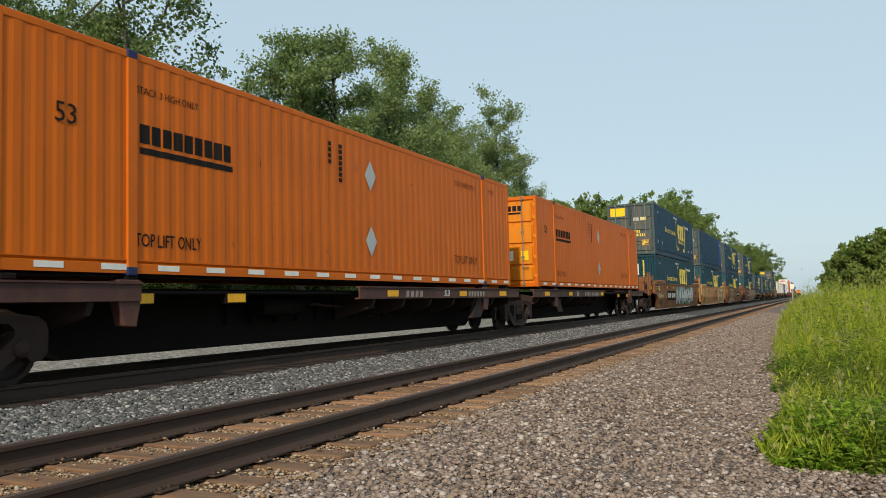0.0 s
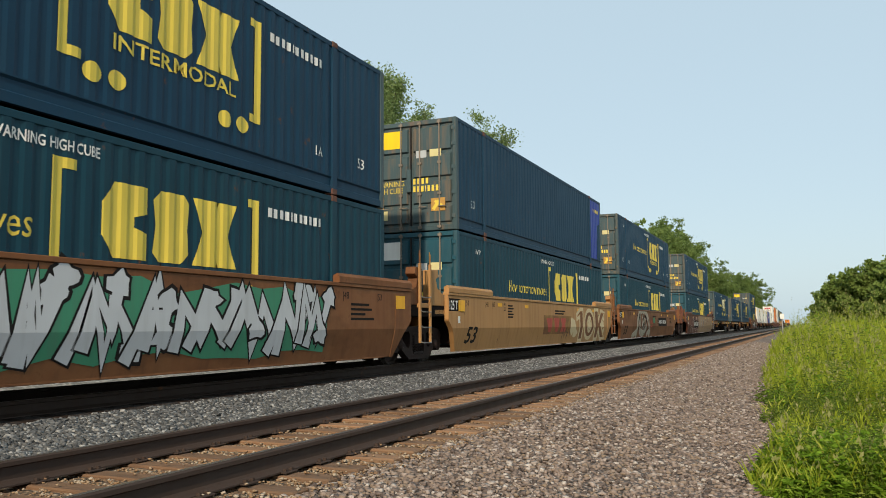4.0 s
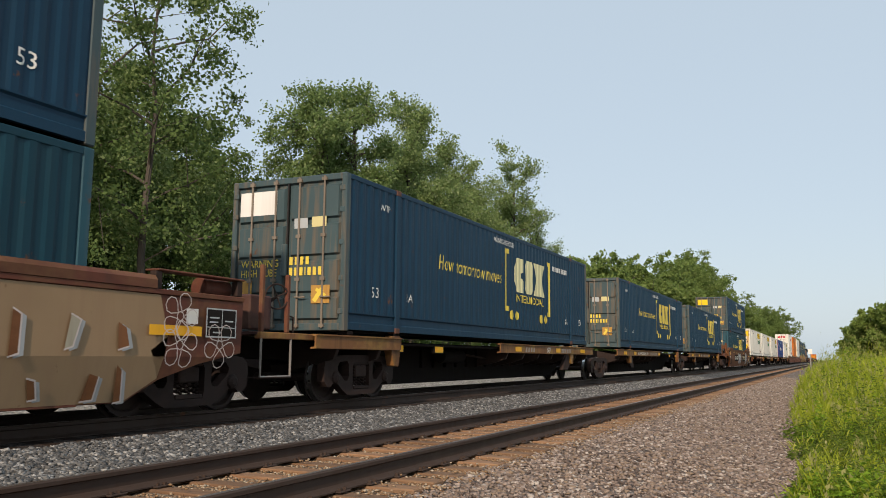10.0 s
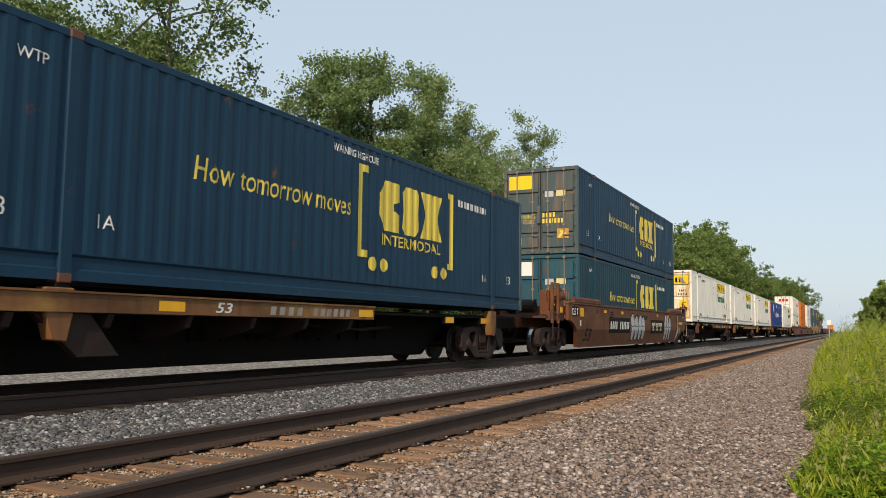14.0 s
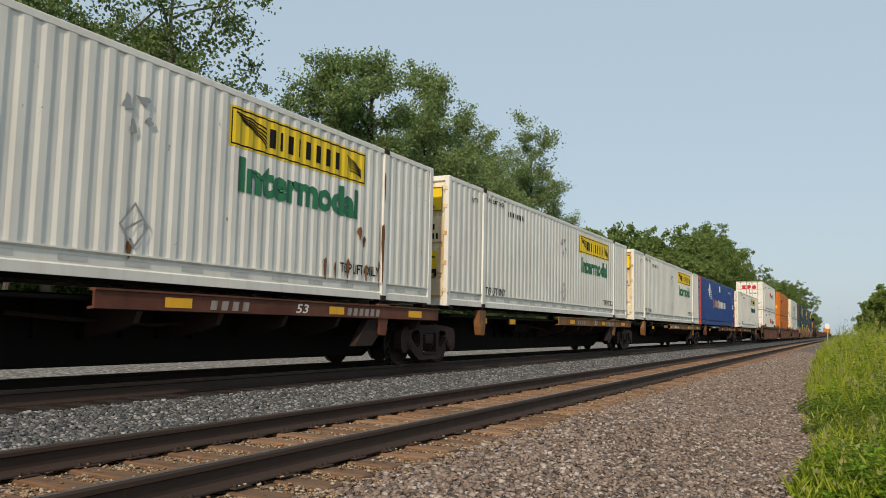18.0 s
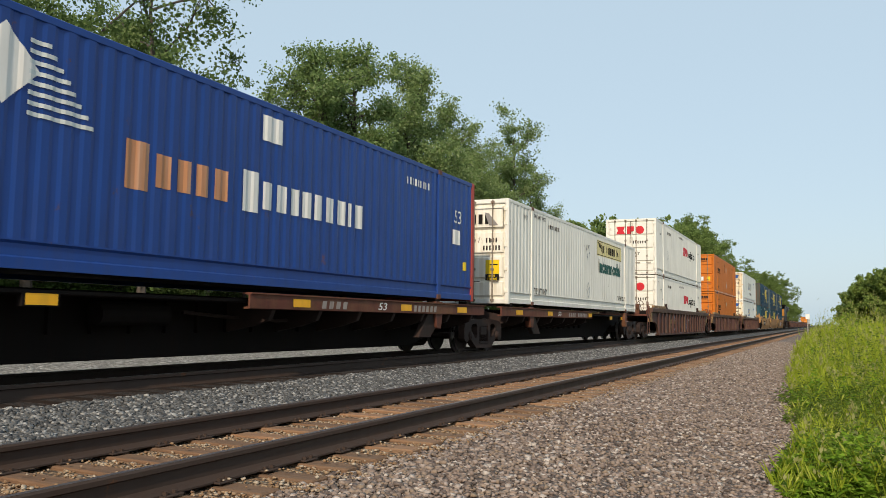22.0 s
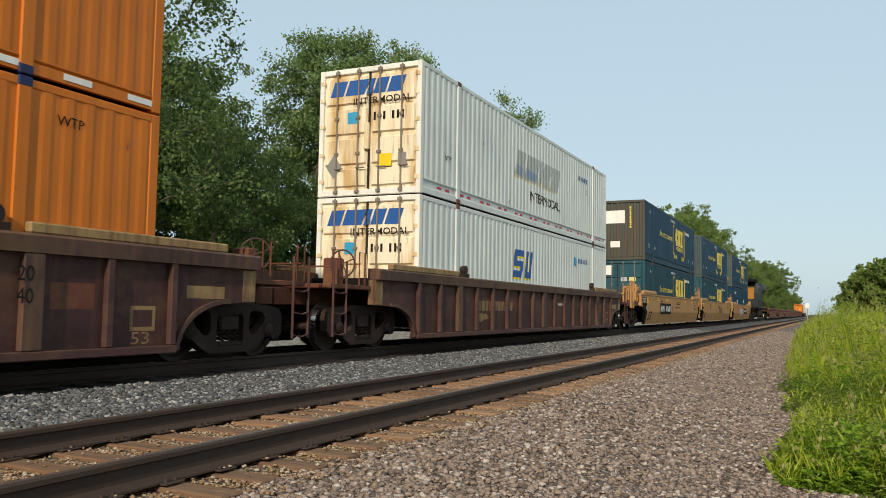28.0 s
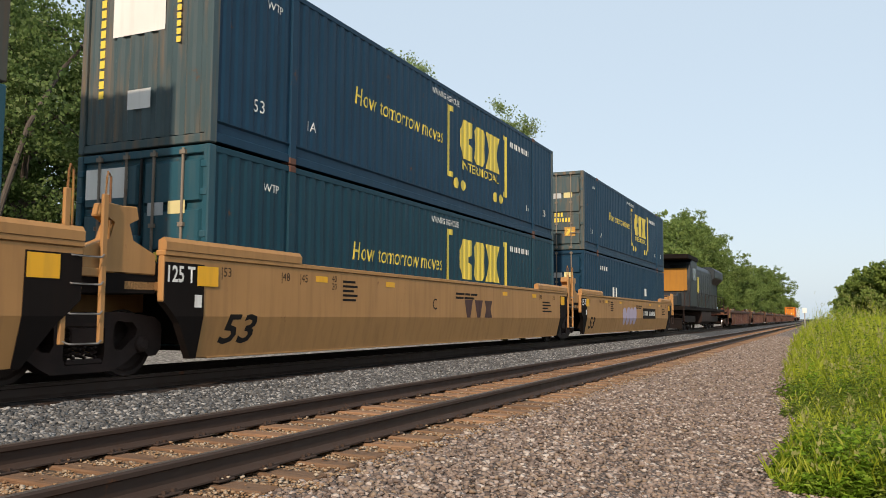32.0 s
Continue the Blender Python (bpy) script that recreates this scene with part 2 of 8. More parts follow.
M_SILVER = paint("silver_spray_paint", (0.50, 0.52, 0.54), 0.45, (0.2, 0.18, 0.16), 0.25, 0.0)
M_CREAM = paint("cream_spray_paint", (0.62, 0.50, 0.30), 0.55, (0.3, 0.2, 0.12), 0.25, 0.0)
M_LILAC = paint("lilac_spray_paint", (0.45, 0.38, 0.50), 0.55, (0.2, 0.15, 0.2), 0.25, 0.0)
M_LGREY = paint("chalk_line_paint", (0.55, 0.48, 0.45), 0.6, (0.3, 0.2, 0.15), 0.3, 0.0)
M_RAIL = paint("rusted_rail_steel", (0.050, 0.033, 0.026), 0.65, (0.055, 0.030, 0.019), 0.5, 0.1, gloss=0.2)
M_RAILTOP = paint("running_surface_steel", (0.22, 0.19, 0.17), 0.38, (0.12, 0.08, 0.06), 0.4, 0.0, 0.8)
M_ORANGE_OLD = paint("faded_orange_paint", (0.56, 0.150, 0.010), 0.5, (0.30, 0.10, 0.02), 0.45, 0.10)
M_ENDWALL = paint("rusty_end_wall_paint", (0.062, 0.066, 0.054), 0.55, (0.135, 0.062, 0.032), 0.85, 0.3)
M_CAST = paint("rusty_corner_casting", (0.13, 0.055, 0.036), 0.65, (0.06, 0.04, 0.03), 0.5, 0.2)
M_LOCKROD = paint("brown_lock_rod", (0.20, 0.165, 0.130), 0.6, (0.07, 0.045, 0.03), 0.5, 0.25)
M_GASKET = paint("black_door_seal", (0.016, 0.014, 0.014), 0.7, (0.04, 0.03, 0.025), 0.3, 0.0)
M_STAINED = rusty_white()
M_TEALDOOR = paint("teal_door_paint", (0.010, 0.070, 0.098), 0.45, (0.10, 0.11, 0.10), 0.45, 0.15)
M_NOSE = paint("dull_amber_paint", (0.36, 0.155, 0.016), 0.55, (0.16, 0.09, 0.04), 0.5, 0.1)
M_AMBER = paint("amber_reflective_label", (0.46, 0.25, 0.06), 0.6, (0.22, 0.10, 0.04), 0.6, 0.2)
M_COPPER = paint("copper_lettering", (0.55, 0.24, 0.11), 0.45, (0.6, 0.45, 0.35), 0.5, 0.0)
M_RUSTRUN = paint("brown_rust_run", (0.20, 0.085, 0.030), 0.8, (0.09, 0.04, 0.02), 0.7, 0.5)
M_FADED = paint("faded_cream_lettering", (0.70, 0.66, 0.38), 0.5, (0.35, 0.36, 0.24), 0.35, 0.0)
M_FAINT = paint("faint_stencil_paint", (0.33, 0.29, 0.26), 0.7, (0.10, 0.06, 0.045), 0.6, 0.1)
M_SCAR = paint("torn_label_scar", (0.33, 0.35, 0.36), 0.6, (0.10, 0.09, 0.08), 0.6, 0.2)
M_TAPE = paint("dull_grey_tape", (0.52, 0.52, 0.49), 0.5, (0.3, 0.26, 0.2), 0.4, 0.0)
M_TEALSPRAY = paint("green_spray_paint", (0.04, 0.23, 0.13), 0.55, (0.1, 0.12, 0.1), 0.3, 0.0)
M_CREAMDOOR = paint("cream_door_paint", (0.78, 0.75, 0.65), 0.5, (0.46, 0.33, 0.17), 0.55, 0.08)
M_CHORD = paint("worn_chord_paint", (0.070, 0.034, 0.029), 0.6, (0.17, 0.095, 0.045), 0.85, 0.3, worn=(0.13, 0.072, 0.036))
M_PLATE = paint("scuffed_maroon_plate", (0.056, 0.024, 0.024), 0.6, (0.11, 0.055, 0.03), 0.75, 0.3, worn=(0.12, 0.060, 0.034), gloss=0.2)
M_GLASS = paint("dark_cab_glass", (0.02, 0.025, 0.03), 0.12, (0.03, 0.03, 0.03), 0.1, 0.0)
M_BARK = paint("grey_bark", (0.080, 0.066, 0.054), 0.9, (0.05, 0.04, 0.03), 0.6, 0.0)
M_LEAF = leafy("poplar_leaves", (0.095, 0.165, 0.050), (0.195, 0.285, 0.100), (0.42, 0.48, 0.26))
# roadside and far leaves are lightened: distance haze put into their colour
M_LEAFR = leafy("roadside_tree_leaves", (0.115, 0.180, 0.040), (0.225, 0.310, 0.075), (0.38, 0.44, 0.14))
M_LEAFD = leafy("far_tree_leaves", (0.095, 0.155, 0.040), (0.185, 0.265, 0.075), (0.30, 0.36, 0.14))
M_LEAFS = leafy("silvery_poplar_leaves", (0.110, 0.185, 0.058), (0.230, 0.318, 0.118), (0.45, 0.50, 0.29))
# leaves of the nearest trees, darkened for the shade inside their crowns
M_LEAFN = leafy("self_shaded_leaves", (0.055, 0.102, 0.029), (0.130, 0.200, 0.062), (0.34, 0.40, 0.19))
M_BRUSH = leafy("undergrowth_leaves", (0.044, 0.085, 0.020), (0.100, 0.165, 0.042), (0.20, 0.26, 0.08))
M_WEED = leafy("broad_weed_leaves", (0.075, 0.165, 0.014), (0.215, 0.365, 0.034), (0.44, 0.53, 0.10))
M_GRASS = leafy("tall_grass_blades", (0.180, 0.262, 0.020), (0.365, 0.435, 0.042), (0.56, 0.56, 0.14))
M_DARKWEED = leafy("dull_weed_leaves", (0.070, 0.120, 0.018), (0.165, 0.235, 0.040), (0.36, 0.40, 0.10))
M_SEED = leafy("pale_seed_heads", (0.26, 0.28, 0.08), (0.38, 0.38, 0.14), (0.46, 0.44, 0.2))
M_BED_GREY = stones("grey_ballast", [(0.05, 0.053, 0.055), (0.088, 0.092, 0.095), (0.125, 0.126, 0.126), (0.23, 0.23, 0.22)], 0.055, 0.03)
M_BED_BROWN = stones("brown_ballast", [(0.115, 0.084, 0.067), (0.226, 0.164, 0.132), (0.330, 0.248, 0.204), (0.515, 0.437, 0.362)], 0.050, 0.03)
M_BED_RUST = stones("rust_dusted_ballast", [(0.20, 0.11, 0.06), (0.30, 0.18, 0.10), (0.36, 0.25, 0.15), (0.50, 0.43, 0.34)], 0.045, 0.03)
M_BED_DARK = stones("dark_brown_ballast", [(0.022, 0.015, 0.012), (0.036, 0.023, 0.018), (0.052, 0.034, 0.026), (0.085, 0.060, 0.048)], 0.050, 0.03)
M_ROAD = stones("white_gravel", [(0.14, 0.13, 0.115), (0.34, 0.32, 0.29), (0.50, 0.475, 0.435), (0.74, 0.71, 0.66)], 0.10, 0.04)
M_PEB_GREY = pebble("grey_stone", [(0.038, 0.04, 0.042), (0.072, 0.076, 0.079), (0.11, 0.115, 0.118), (0.155, 0.158, 0.158), (0.40, 0.40, 0.39)])
M_PEB_BROWN = pebble("pinkish_brown_stone", [(0.070, 0.049, 0.041), (0.150, 0.108, 0.089), (0.232, 0.170, 0.138), (0.30, 0.225, 0.183), (0.27, 0.190, 0.128), (0.35, 0.272, 0.232), (0.56, 0.49, 0.43)])
M_PEB_RUST = pebble("rust_dusted_stone", [(0.22, 0.12, 0.06), (0.31, 0.18, 0.085), (0.37, 0.25, 0.15), (0.50, 0.42, 0.32)])


def wood_mat():
    m, N, L, B = nodes_of("rust_stained_tie_wood")
    o = N.new("ShaderNodeObjectInfo")
    g = noise_node(N, L, 2.0, 8, (1.2, 14.0, 14.0), 0.65, True)
    r = ramp(N, L, g.outputs[0], [(0.30, (0.060, 0.028, 0.014)), (0.50, (0.22, 0.098, 0.042)), (0.72, (0.34, 0.18, 0.085))])
    b = noise_node(N, L, 1.3, 4)
    c = mix(N, L, b.outputs[0], r.outputs[0], (0.20, 0.125, 0.075))
    hv = N.new("ShaderNodeHueSaturation")
    mr = N.new("ShaderNodeMapRange")
    mr.inputs[3].default_value, mr.inputs[4].default_value = 0.6, 1.25
    L.new(o.outputs["Random"], mr.inputs[0])
    L.new(mr.outputs[0], hv.inputs["Value"])
    L.new(c, hv.inputs["Color"])
    L.new(hv.outputs[0], B.inputs["Base Color"])
    B.inputs["Roughness"].default_value = 0.92
    bump(N, L, g.outputs[0], 0.7, 0.012, B)
    return m


M_TIE = wood_mat()
M_TIEDARK = paint("dark_brown_tie_wood", (0.026, 0.017, 0.013), 0.9, (0.045, 0.027, 0.018), 0.6, 0.0, gloss=0.1)


def field_mat():
    m, N, L, B = nodes_of("rough_grass_ground")
    a = noise_node(N, L, 0.25, 6)
    f = noise_node(N, L, 9.0, 6)
    c = mix(N, L, a.outputs[0], (0.055, 0.085, 0.020), (0.12, 0.13, 0.045))
    c = mix(N, L, f.outputs[0], c, (0.07, 0.06, 0.035))
    L.new(c, B.inputs["Base Color"])
    B.inputs["Roughness"].default_value = 0.95
    bump(N, L, f.outputs[0], 0.8, 0.05, B)
    return m


M_FIELD = field_mat()

# ---- mesh helpers ----
def part(name, bm, material, parent, label="", at=(0, 0, 0)):
    """Links a bmesh, or a ready mesh, as one mesh object under a thing or a part."""
    if isinstance(bm, bpy.types.Mesh):
        me = bm
    else:
        me = bpy.data.meshes.new(name)
        bmesh.ops.recalc_face_normals(bm, faces=bm.faces)
        bm.to_mesh(me)
        bm.free()
    if not me.materials:
        me.materials.append(material)
    ob = new(name, me)
    ob.parent = parent
    ob.location = at
    return tagged(ob, label) if label else ob


def thing(name, label, category, group="", m=None):
    ob = new(name)
    ob.empty_display_size = 0.2
    if m is not None:
        ob.matrix_basis = m
    return tagged(ob, label, category, group)


def box(bm, x0, x1, y0, y1, z0, z1):
    v = [bm.verts.new((x, y, z)) for x in (x0, x1) for y in (y0, y1) for z in (z0, z1)]
    for f in ((0, 1, 3, 2), (4, 6, 7, 5), (0, 4, 5, 1), (2, 3, 7, 6), (0, 2, 6, 4), (1, 5, 7, 3)):
        bm.faces.new([v[i] for i in f])
    return bm


def bevelled(bm, r, seg=1):
    bmesh.ops.bevel(bm, geom=list(bm.edges), offset=r, segments=seg, affect='EDGES')
    return bm


def slab(x0, x1, y0, y1, z0, z1, r=0.0):
    bm = box(bmesh.new(), x0, x1, y0, y1, z0, z1)
    return bevelled(bm, r) if r else bm


def prism(bm, pts, a, b, axis='x'):
    """A prism of the outline pts, drawn across the axis, from a to b along it."""
    def p(u, v, w):
        return {'x': (w, u, v), 'y': (u, w, v), 'z': (u, v, w)}[axis]
    lo = [bm.verts.new(p(u, v, a)) for u, v in pts]
    hi = [bm.verts.new(p(u, v, b)) for u, v in pts]
    n = len(pts)
    bm.faces.new(lo), bm.faces.new(hi[::-1])
    for i in range(n):
        bm.faces.new((lo[i], hi[i], hi[(i + 1) % n], lo[(i + 1) % n]))
    return bm


def tube(bm, pts, r, n=6):
    """A round bar through the points."""
    pts = [Vector(p) for p in pts]
    rings = []
    for i, p in enumerate(pts):
        d = (pts[min(i + 1, len(pts) - 1)] - pts[max(i - 1, 0)]).normalized()
        a = d.orthogonal().normalized()
        b = d.cross(a)
        rr = r[i] if isinstance(r, (list, tuple)) else r
        rings.append([bm.verts.new(p + (a * math.cos(k * 2 * math.pi / n) + b * math.sin(k * 2 * math.pi / n)) * rr) for k in range(n)])
    for q, s in zip(rings, rings[1:]):
        # rings may be turned against one another, so join each vertex to its nearest
        o = min(range(n), key=lambda k: (q[0].co - s[k].co).length)
        flip = (q[1].co - s[(o + 1) % n].co).length > (q[1].co - s[(o - 1) % n].co).length
        t = [s[(o + (-k if flip else k)) % n] for k in range(n)]
        for k in range(n):
            bm.faces.new((q[k], q[(k + 1) % n], t[(k + 1) % n], t[k]))
    bm.faces.new(rings[0]), bm.faces.new(rings[-1][::-1])
    return bm


def disc(bm, profile, axis_at=(0, 0, 0), n=28):
    """A turned shape round the x axis: profile of (x, radius)."""
    c = Vector(axis_at)
    rings = [[bm.verts.new(c + Vector((x, r * math.cos(k * 2 * math.pi / n), r * math.sin(k * 2 * math.pi / n)))) for k in range(n)] for x, r in profile]
    for q, s in zip(rings, rings[1:]):
        for k in range(n):
            bm.faces.new((q[k], q[(k + 1) % n], s[(k + 1) % n], s[k]))
    bm.faces.new(rings[0]), bm.faces.new(rings[-1][::-1])
    return bm


# corrugation of a container's side: period, depth, and the share of each flat and slope
RIB, DEEP = 0.283, 0.017
RIB_AT = (0.0, 0.34, 0.53, 0.81)   # where the outer flat, the slope in, the inner flat and the slope out begin


def rib_depth(y, deep=DEEP):
    """How far the sheet lies behind its outermost plane, y metres along it."""
    f = (y / RIB) % 1.0
    _, a, b, c = RIB_AT
    if f < a:
        return 0.0
    if f < b:
        return deep * (f - a) / (b - a)
    if f < c:
        return deep
    return deep * (1.0 - f) / (1.0 - c)


def rib_breaks(y0, y1):
    k, out = int(y0 / RIB) - 1, []
    while k * RIB < y1:
        out += [(k + f) * RIB for f in RIB_AT]
        k += 1
    return [y for y in out if y0 + 0.002 < y < y1 - 0.002]


TEXTS = {}


def text_bm(words, height, bold=0.0, slant=0.0, width=1.0):
    """Flat letters as a bmesh: x to the right from 0, y up from 0, capitals that high."""
    key = (words, height, bold, slant, width)
    if key not in TEXTS:
        cu = bpy.data.curves.new("words", 'FONT')
        cu.body, cu.size, cu.offset, cu.shear, cu.resolution_u = words, height / 0.70, bold, slant, 2
        ob = bpy.data.objects.new("words", cu)
        scene.collection.objects.link(ob)
        dg = bpy.context.evaluated_depsgraph_get()
        dg.update()
        me = bpy.data.meshes.new_from_object(ob.evaluated_get(dg))
        bpy.data.objects.remove(ob)
        bpy.data.curves.remove(cu)
        for v in me.vertices:
            v.co.x *= width
        TEXTS[key] = me
    bm = bmesh.new()
    bm.from_mesh(TEXTS[key])
    return bm


def fit_words(words, width, height, bold=0.0, slant=0.0):
    """Flat letters drawn out to the width."""
    bm = text_bm(words, height, bold, slant)
    us = [v.co.x for v in bm.verts]
    for v in bm.verts:
        v.co.x = (v.co.x - min(us)) * width / (max(us) - min(us))
    return bm


def flat_bm(polys):
    """Flat shapes from outlines of (right, up)."""
    bm = bmesh.new()
    last = {}
    for i, pts in enumerate(polys):
        # a piece that follows on from the one before shares its corners
        here = {}
        for u, v in pts:
            key = (round(u, 5), round(v, 5))
            here[key] = last.get(key) or bm.verts.new((u, v, 0.0001 * i))
        vs = list(here.values())
        if len(vs) > 2:
            bm.faces.new(vs)
        last = here
    bmesh.ops.triangulate(bm, faces=bm.faces)
    return bm


def rect(u0, u1, v0, v1):
    return [(u0, v0), (u1, v0), (u1, v1), (u0, v1)]


def round_pts(cu, cv, ru, rv, n=16):
    return [(cu + ru * math.cos(k * 2 * math.pi / n), cv + rv * math.sin(k * 2 * math.pi / n)) for k in range(n)]


def on_side(bm, y, z, x, ribbed=True, lift=0.004, deep=DEEP):
    """Lays flat letters on a side that faces +x, reading towards +y; they follow the corrugation."""
    for v in bm.verts:
        v.co = Vector((v.co.z, y + v.co.x, z + v.co.y))
    if ribbed and bm.verts:
        ys = [v.co.y for v in bm.verts]
        for b in rib_breaks(min(ys), max(ys)):
            bmesh.ops.bisect_plane(bm, geom=list(bm.verts) + list(bm.edges) + list(bm.faces), plane_co=(0, b, 0), plane_no=(0, 1, 0))
    for v in bm.verts:
        v.co.x += x + lift - (rib_depth(v.co.y, deep) if ribbed else 0.0)
    return bm


def on_end(bm, x, z, y, lift=0.004):
    """Lays flat letters on an end that faces -y."""
    for v in bm.verts:
        v.co = Vector((x + v.co.x, y - lift - v.co.z, z + v.co.y))
    return bm


def bars(widths, height, gap, slant=0.0):
    """Writing that is not spelled out: plain bars of its size."""
    out, u = [], 0.0
    for w in widths:
        out.append([(u, 0), (u + w, 0), (u + w + slant * height, height), (u + slant * height, height)])
        u += w + gap
    return flat_bm(out)


def blob(cu, cv, ru, rv, seed, n=22, rough=0.25):
    rnd = random.Random(seed)
    ph = [rnd.uniform(0, 6.3) for _ in range(4)]
    pts = []
    for k in range(n):
        a = k * 2 * math.pi / n
        r = 1 + rough * (0.5 * math.sin(3 * a + ph[0]) + 0.35 * math.sin(5 * a + ph[1]) + 0.25 * math.sin(8 * a + ph[2]))
        pts.append((cu + ru * r * math.cos(a), cv + rv * r * math.sin(a)))
    return pts


def stroke(pts, w):
    """A painted line through the points, as flat pieces that join at each bend."""
    shut = len(pts) > 3 and math.hypot(pts[0][0] - pts[-1][0], pts[0][1] - pts[-1][1]) < 1e-6
    ways = []
    for (a, b), (c, d) in zip(pts, pts[1:]):
        l = math.hypot(c - a, d - b) or 1.0
        ways.append(((c - a) / l, (d - b) / l))
    sides = []
    for k, (x, y) in enumerate(pts):
        p = ways[k - 1] if k > 0 else ways[-1] if shut else ways[0]
        q = ways[k] if k < len(ways) else ways[0] if shut else ways[-1]
        if not shut and k in (0, len(pts) - 1):
            e = w * 0.3 * (-1 if k == 0 else 1)
            x, y = x + p[0] * e, y + p[1] * e
        nx, ny = -(p[1] + q[1]), p[0] + q[0]
        l = math.hypot(nx, ny)
        nx, ny = (nx / l, ny / l) if l > 0.05 else (-p[1], p[0])
        m = w / 2 / max(0.6, nx * -p[1] + ny * p[0])
        sides.append(((x + nx * m, y + ny * m), (x - nx * m, y - ny * m)))
    if shut:
        sides[-1] = sides[0]
    return [[a[0], a[1], b[1], b[0]] for a, b in zip(sides, sides[1:])]


# ---- ground, beds, tracks ----
NEAR_X, FAR_X = -4.587, -9.085
NEAR_TOP, FAR_TOP = 0.19, 0.324


def strip(name, prof, y0, y1, material, step, wob=0.0, seed=3):
    """A sheet with the cross-section prof of (x, z), from y0 to y1."""
    rnd = random.Random(seed)
    bm = bmesh.new()
    rows, y = [], y0
    while y < y1 + 0.01:
        rows.append([bm.verts.new((x, y, z + rnd.uniform(-wob, wob))) for x, z in prof])
        y += step if -4 < y < 40 else step * 8
    for a, b in zip(rows, rows[1:]):
        for i in range(len(prof) - 1):
            bm.faces.new((a[i], a[i + 1], b[i + 1], b[i]))
    me = bpy.data.meshes.new(name)
    bm.to_mesh(me)
    bm.free()
    me.materials.append(material)
    for p in me.polygons:
        p.use_smooth = True
    return new(name, me)


bm = bmesh.new()
xs = [-1500, -400, -120, -60, -40, -30, -24, -20, -14, 1.5, 3, 6, 10, 20, 60, 300, 1500]
ys = [-300, -60, -20, 0, 10, 20, 30, 40, 60, 80, 120, 200, 400, 900, 2500]
g = [[bm.verts.new((x, y, -0.75 if -20 < x < 1.2 else -0.52 if x > 0 else -0.3)) for x in xs] for y in ys]
for a, b in zip(g, g[1:]):
    for i in range(len(xs) - 1):
        bm.faces.new((a[i], a[i + 1], b[i + 1], b[i]))
me = bpy.data.meshes.new("ground")
bm.to_mesh(me)
bm.free()
me.materials.append(M_FIELD)
tagged(new("ground", me), "rough grassy ground reaching to the horizon", "ground", kind="structure")

BROWN_PROF = [(-3.42, -0.055), (-2.8, -0.05), (-2.0, -0.14), (-1.2, -0.32), (-0.3, -0.46), (0.8, -0.50), (3.0, -0.50), (5.5, -0.56)]
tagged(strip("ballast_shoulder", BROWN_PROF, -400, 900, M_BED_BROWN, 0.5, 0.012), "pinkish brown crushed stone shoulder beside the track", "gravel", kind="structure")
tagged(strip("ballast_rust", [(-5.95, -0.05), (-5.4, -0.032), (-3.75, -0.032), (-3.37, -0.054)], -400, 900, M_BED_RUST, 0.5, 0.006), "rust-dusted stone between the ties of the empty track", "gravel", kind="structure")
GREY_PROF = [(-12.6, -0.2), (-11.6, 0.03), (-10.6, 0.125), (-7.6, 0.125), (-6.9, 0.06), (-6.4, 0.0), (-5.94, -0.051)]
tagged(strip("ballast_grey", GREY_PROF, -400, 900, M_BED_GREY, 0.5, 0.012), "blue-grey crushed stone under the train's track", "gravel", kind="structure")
# a strip of darker brown stone round the train's rails
tagged(strip("ballast_dark", [(-10.50, 0.131), (-10.40, 0.139), (-7.90, 0.139), (-7.74, 0.126), (-7.66, 0.070)], -400, 900, M_BED_DARK, 0.5, 0.004), "dark brown stone round the rails of the train's track", "gravel", kind="structure")
tagged(strip("gravel_road", [(-24.0, -0.20), (-21.0, -0.12), (-16.0, -0.08), (-12.2, -0.10)], -400, 900, M_ROAD, 1.0, 0.01), "pale dusty gravel road behind the railway", "road", kind="structure")


def rail_profile(s):
    """Half widths and heights of a flat-bottomed rail."""
    return [(-0.075 * s, 0.0), (0.075 * s, 0.0), (0.075 * s, 0.012), (0.03, 0.03), (0.0085, 0.045), (0.0085, 0.130), (0.036, 0.143), (0.036, 0.172),
            (0.026, 0.184), (-0.026, 0.184), (-0.036, 0.172), (-0.036, 0.143), (-0.0085, 0.130), (-0.0085, 0.045), (-0.03, 0.03), (-0.075 * s, 0.012)]


def track(name, cx, top, label):
    t = tagged(new(name), label, "track", kind="structure")
    t.location = (cx, 0, top - 0.184)
    for sx in (-0.755, 0.755):
        bm = bmesh.new()
        pts = [(sx + x, z) for x, z in rail_profile(1.0)]
        prism(bm, pts, -400.0, 900.0, 'y')
        part("rail", bm, M_RAIL, t, "dark rusted steel rail with a worn top")
        part("running_band", slab(sx - 0.022, sx + 0.022, -400.0, 900.0, 0.1845, 0.186), M_RAILTOP, t, "dull worn running surface")
    return t


near_track = track("track_near", NEAR_X, NEAR_TOP, "empty railway track with rust-stained wooden ties")
far_track = track("track_far", FAR_X, FAR_TOP, "railway track that carries the train")

# ---- train: trucks, cars, containers ----
TX, TZ = FAR_X, FAR_TOP
MOVERS = []
AXLES = {-1: [], 1: []}
CL, CW, CH = 16.15, 1.295, 2.896   # container length, half width, height


def on_train(ob, u, z=0.0):
    ob.matrix_basis = pose(TX, u, TZ + z)
    MOVERS.append((ob, u, z))
    return ob


CACHE = {}


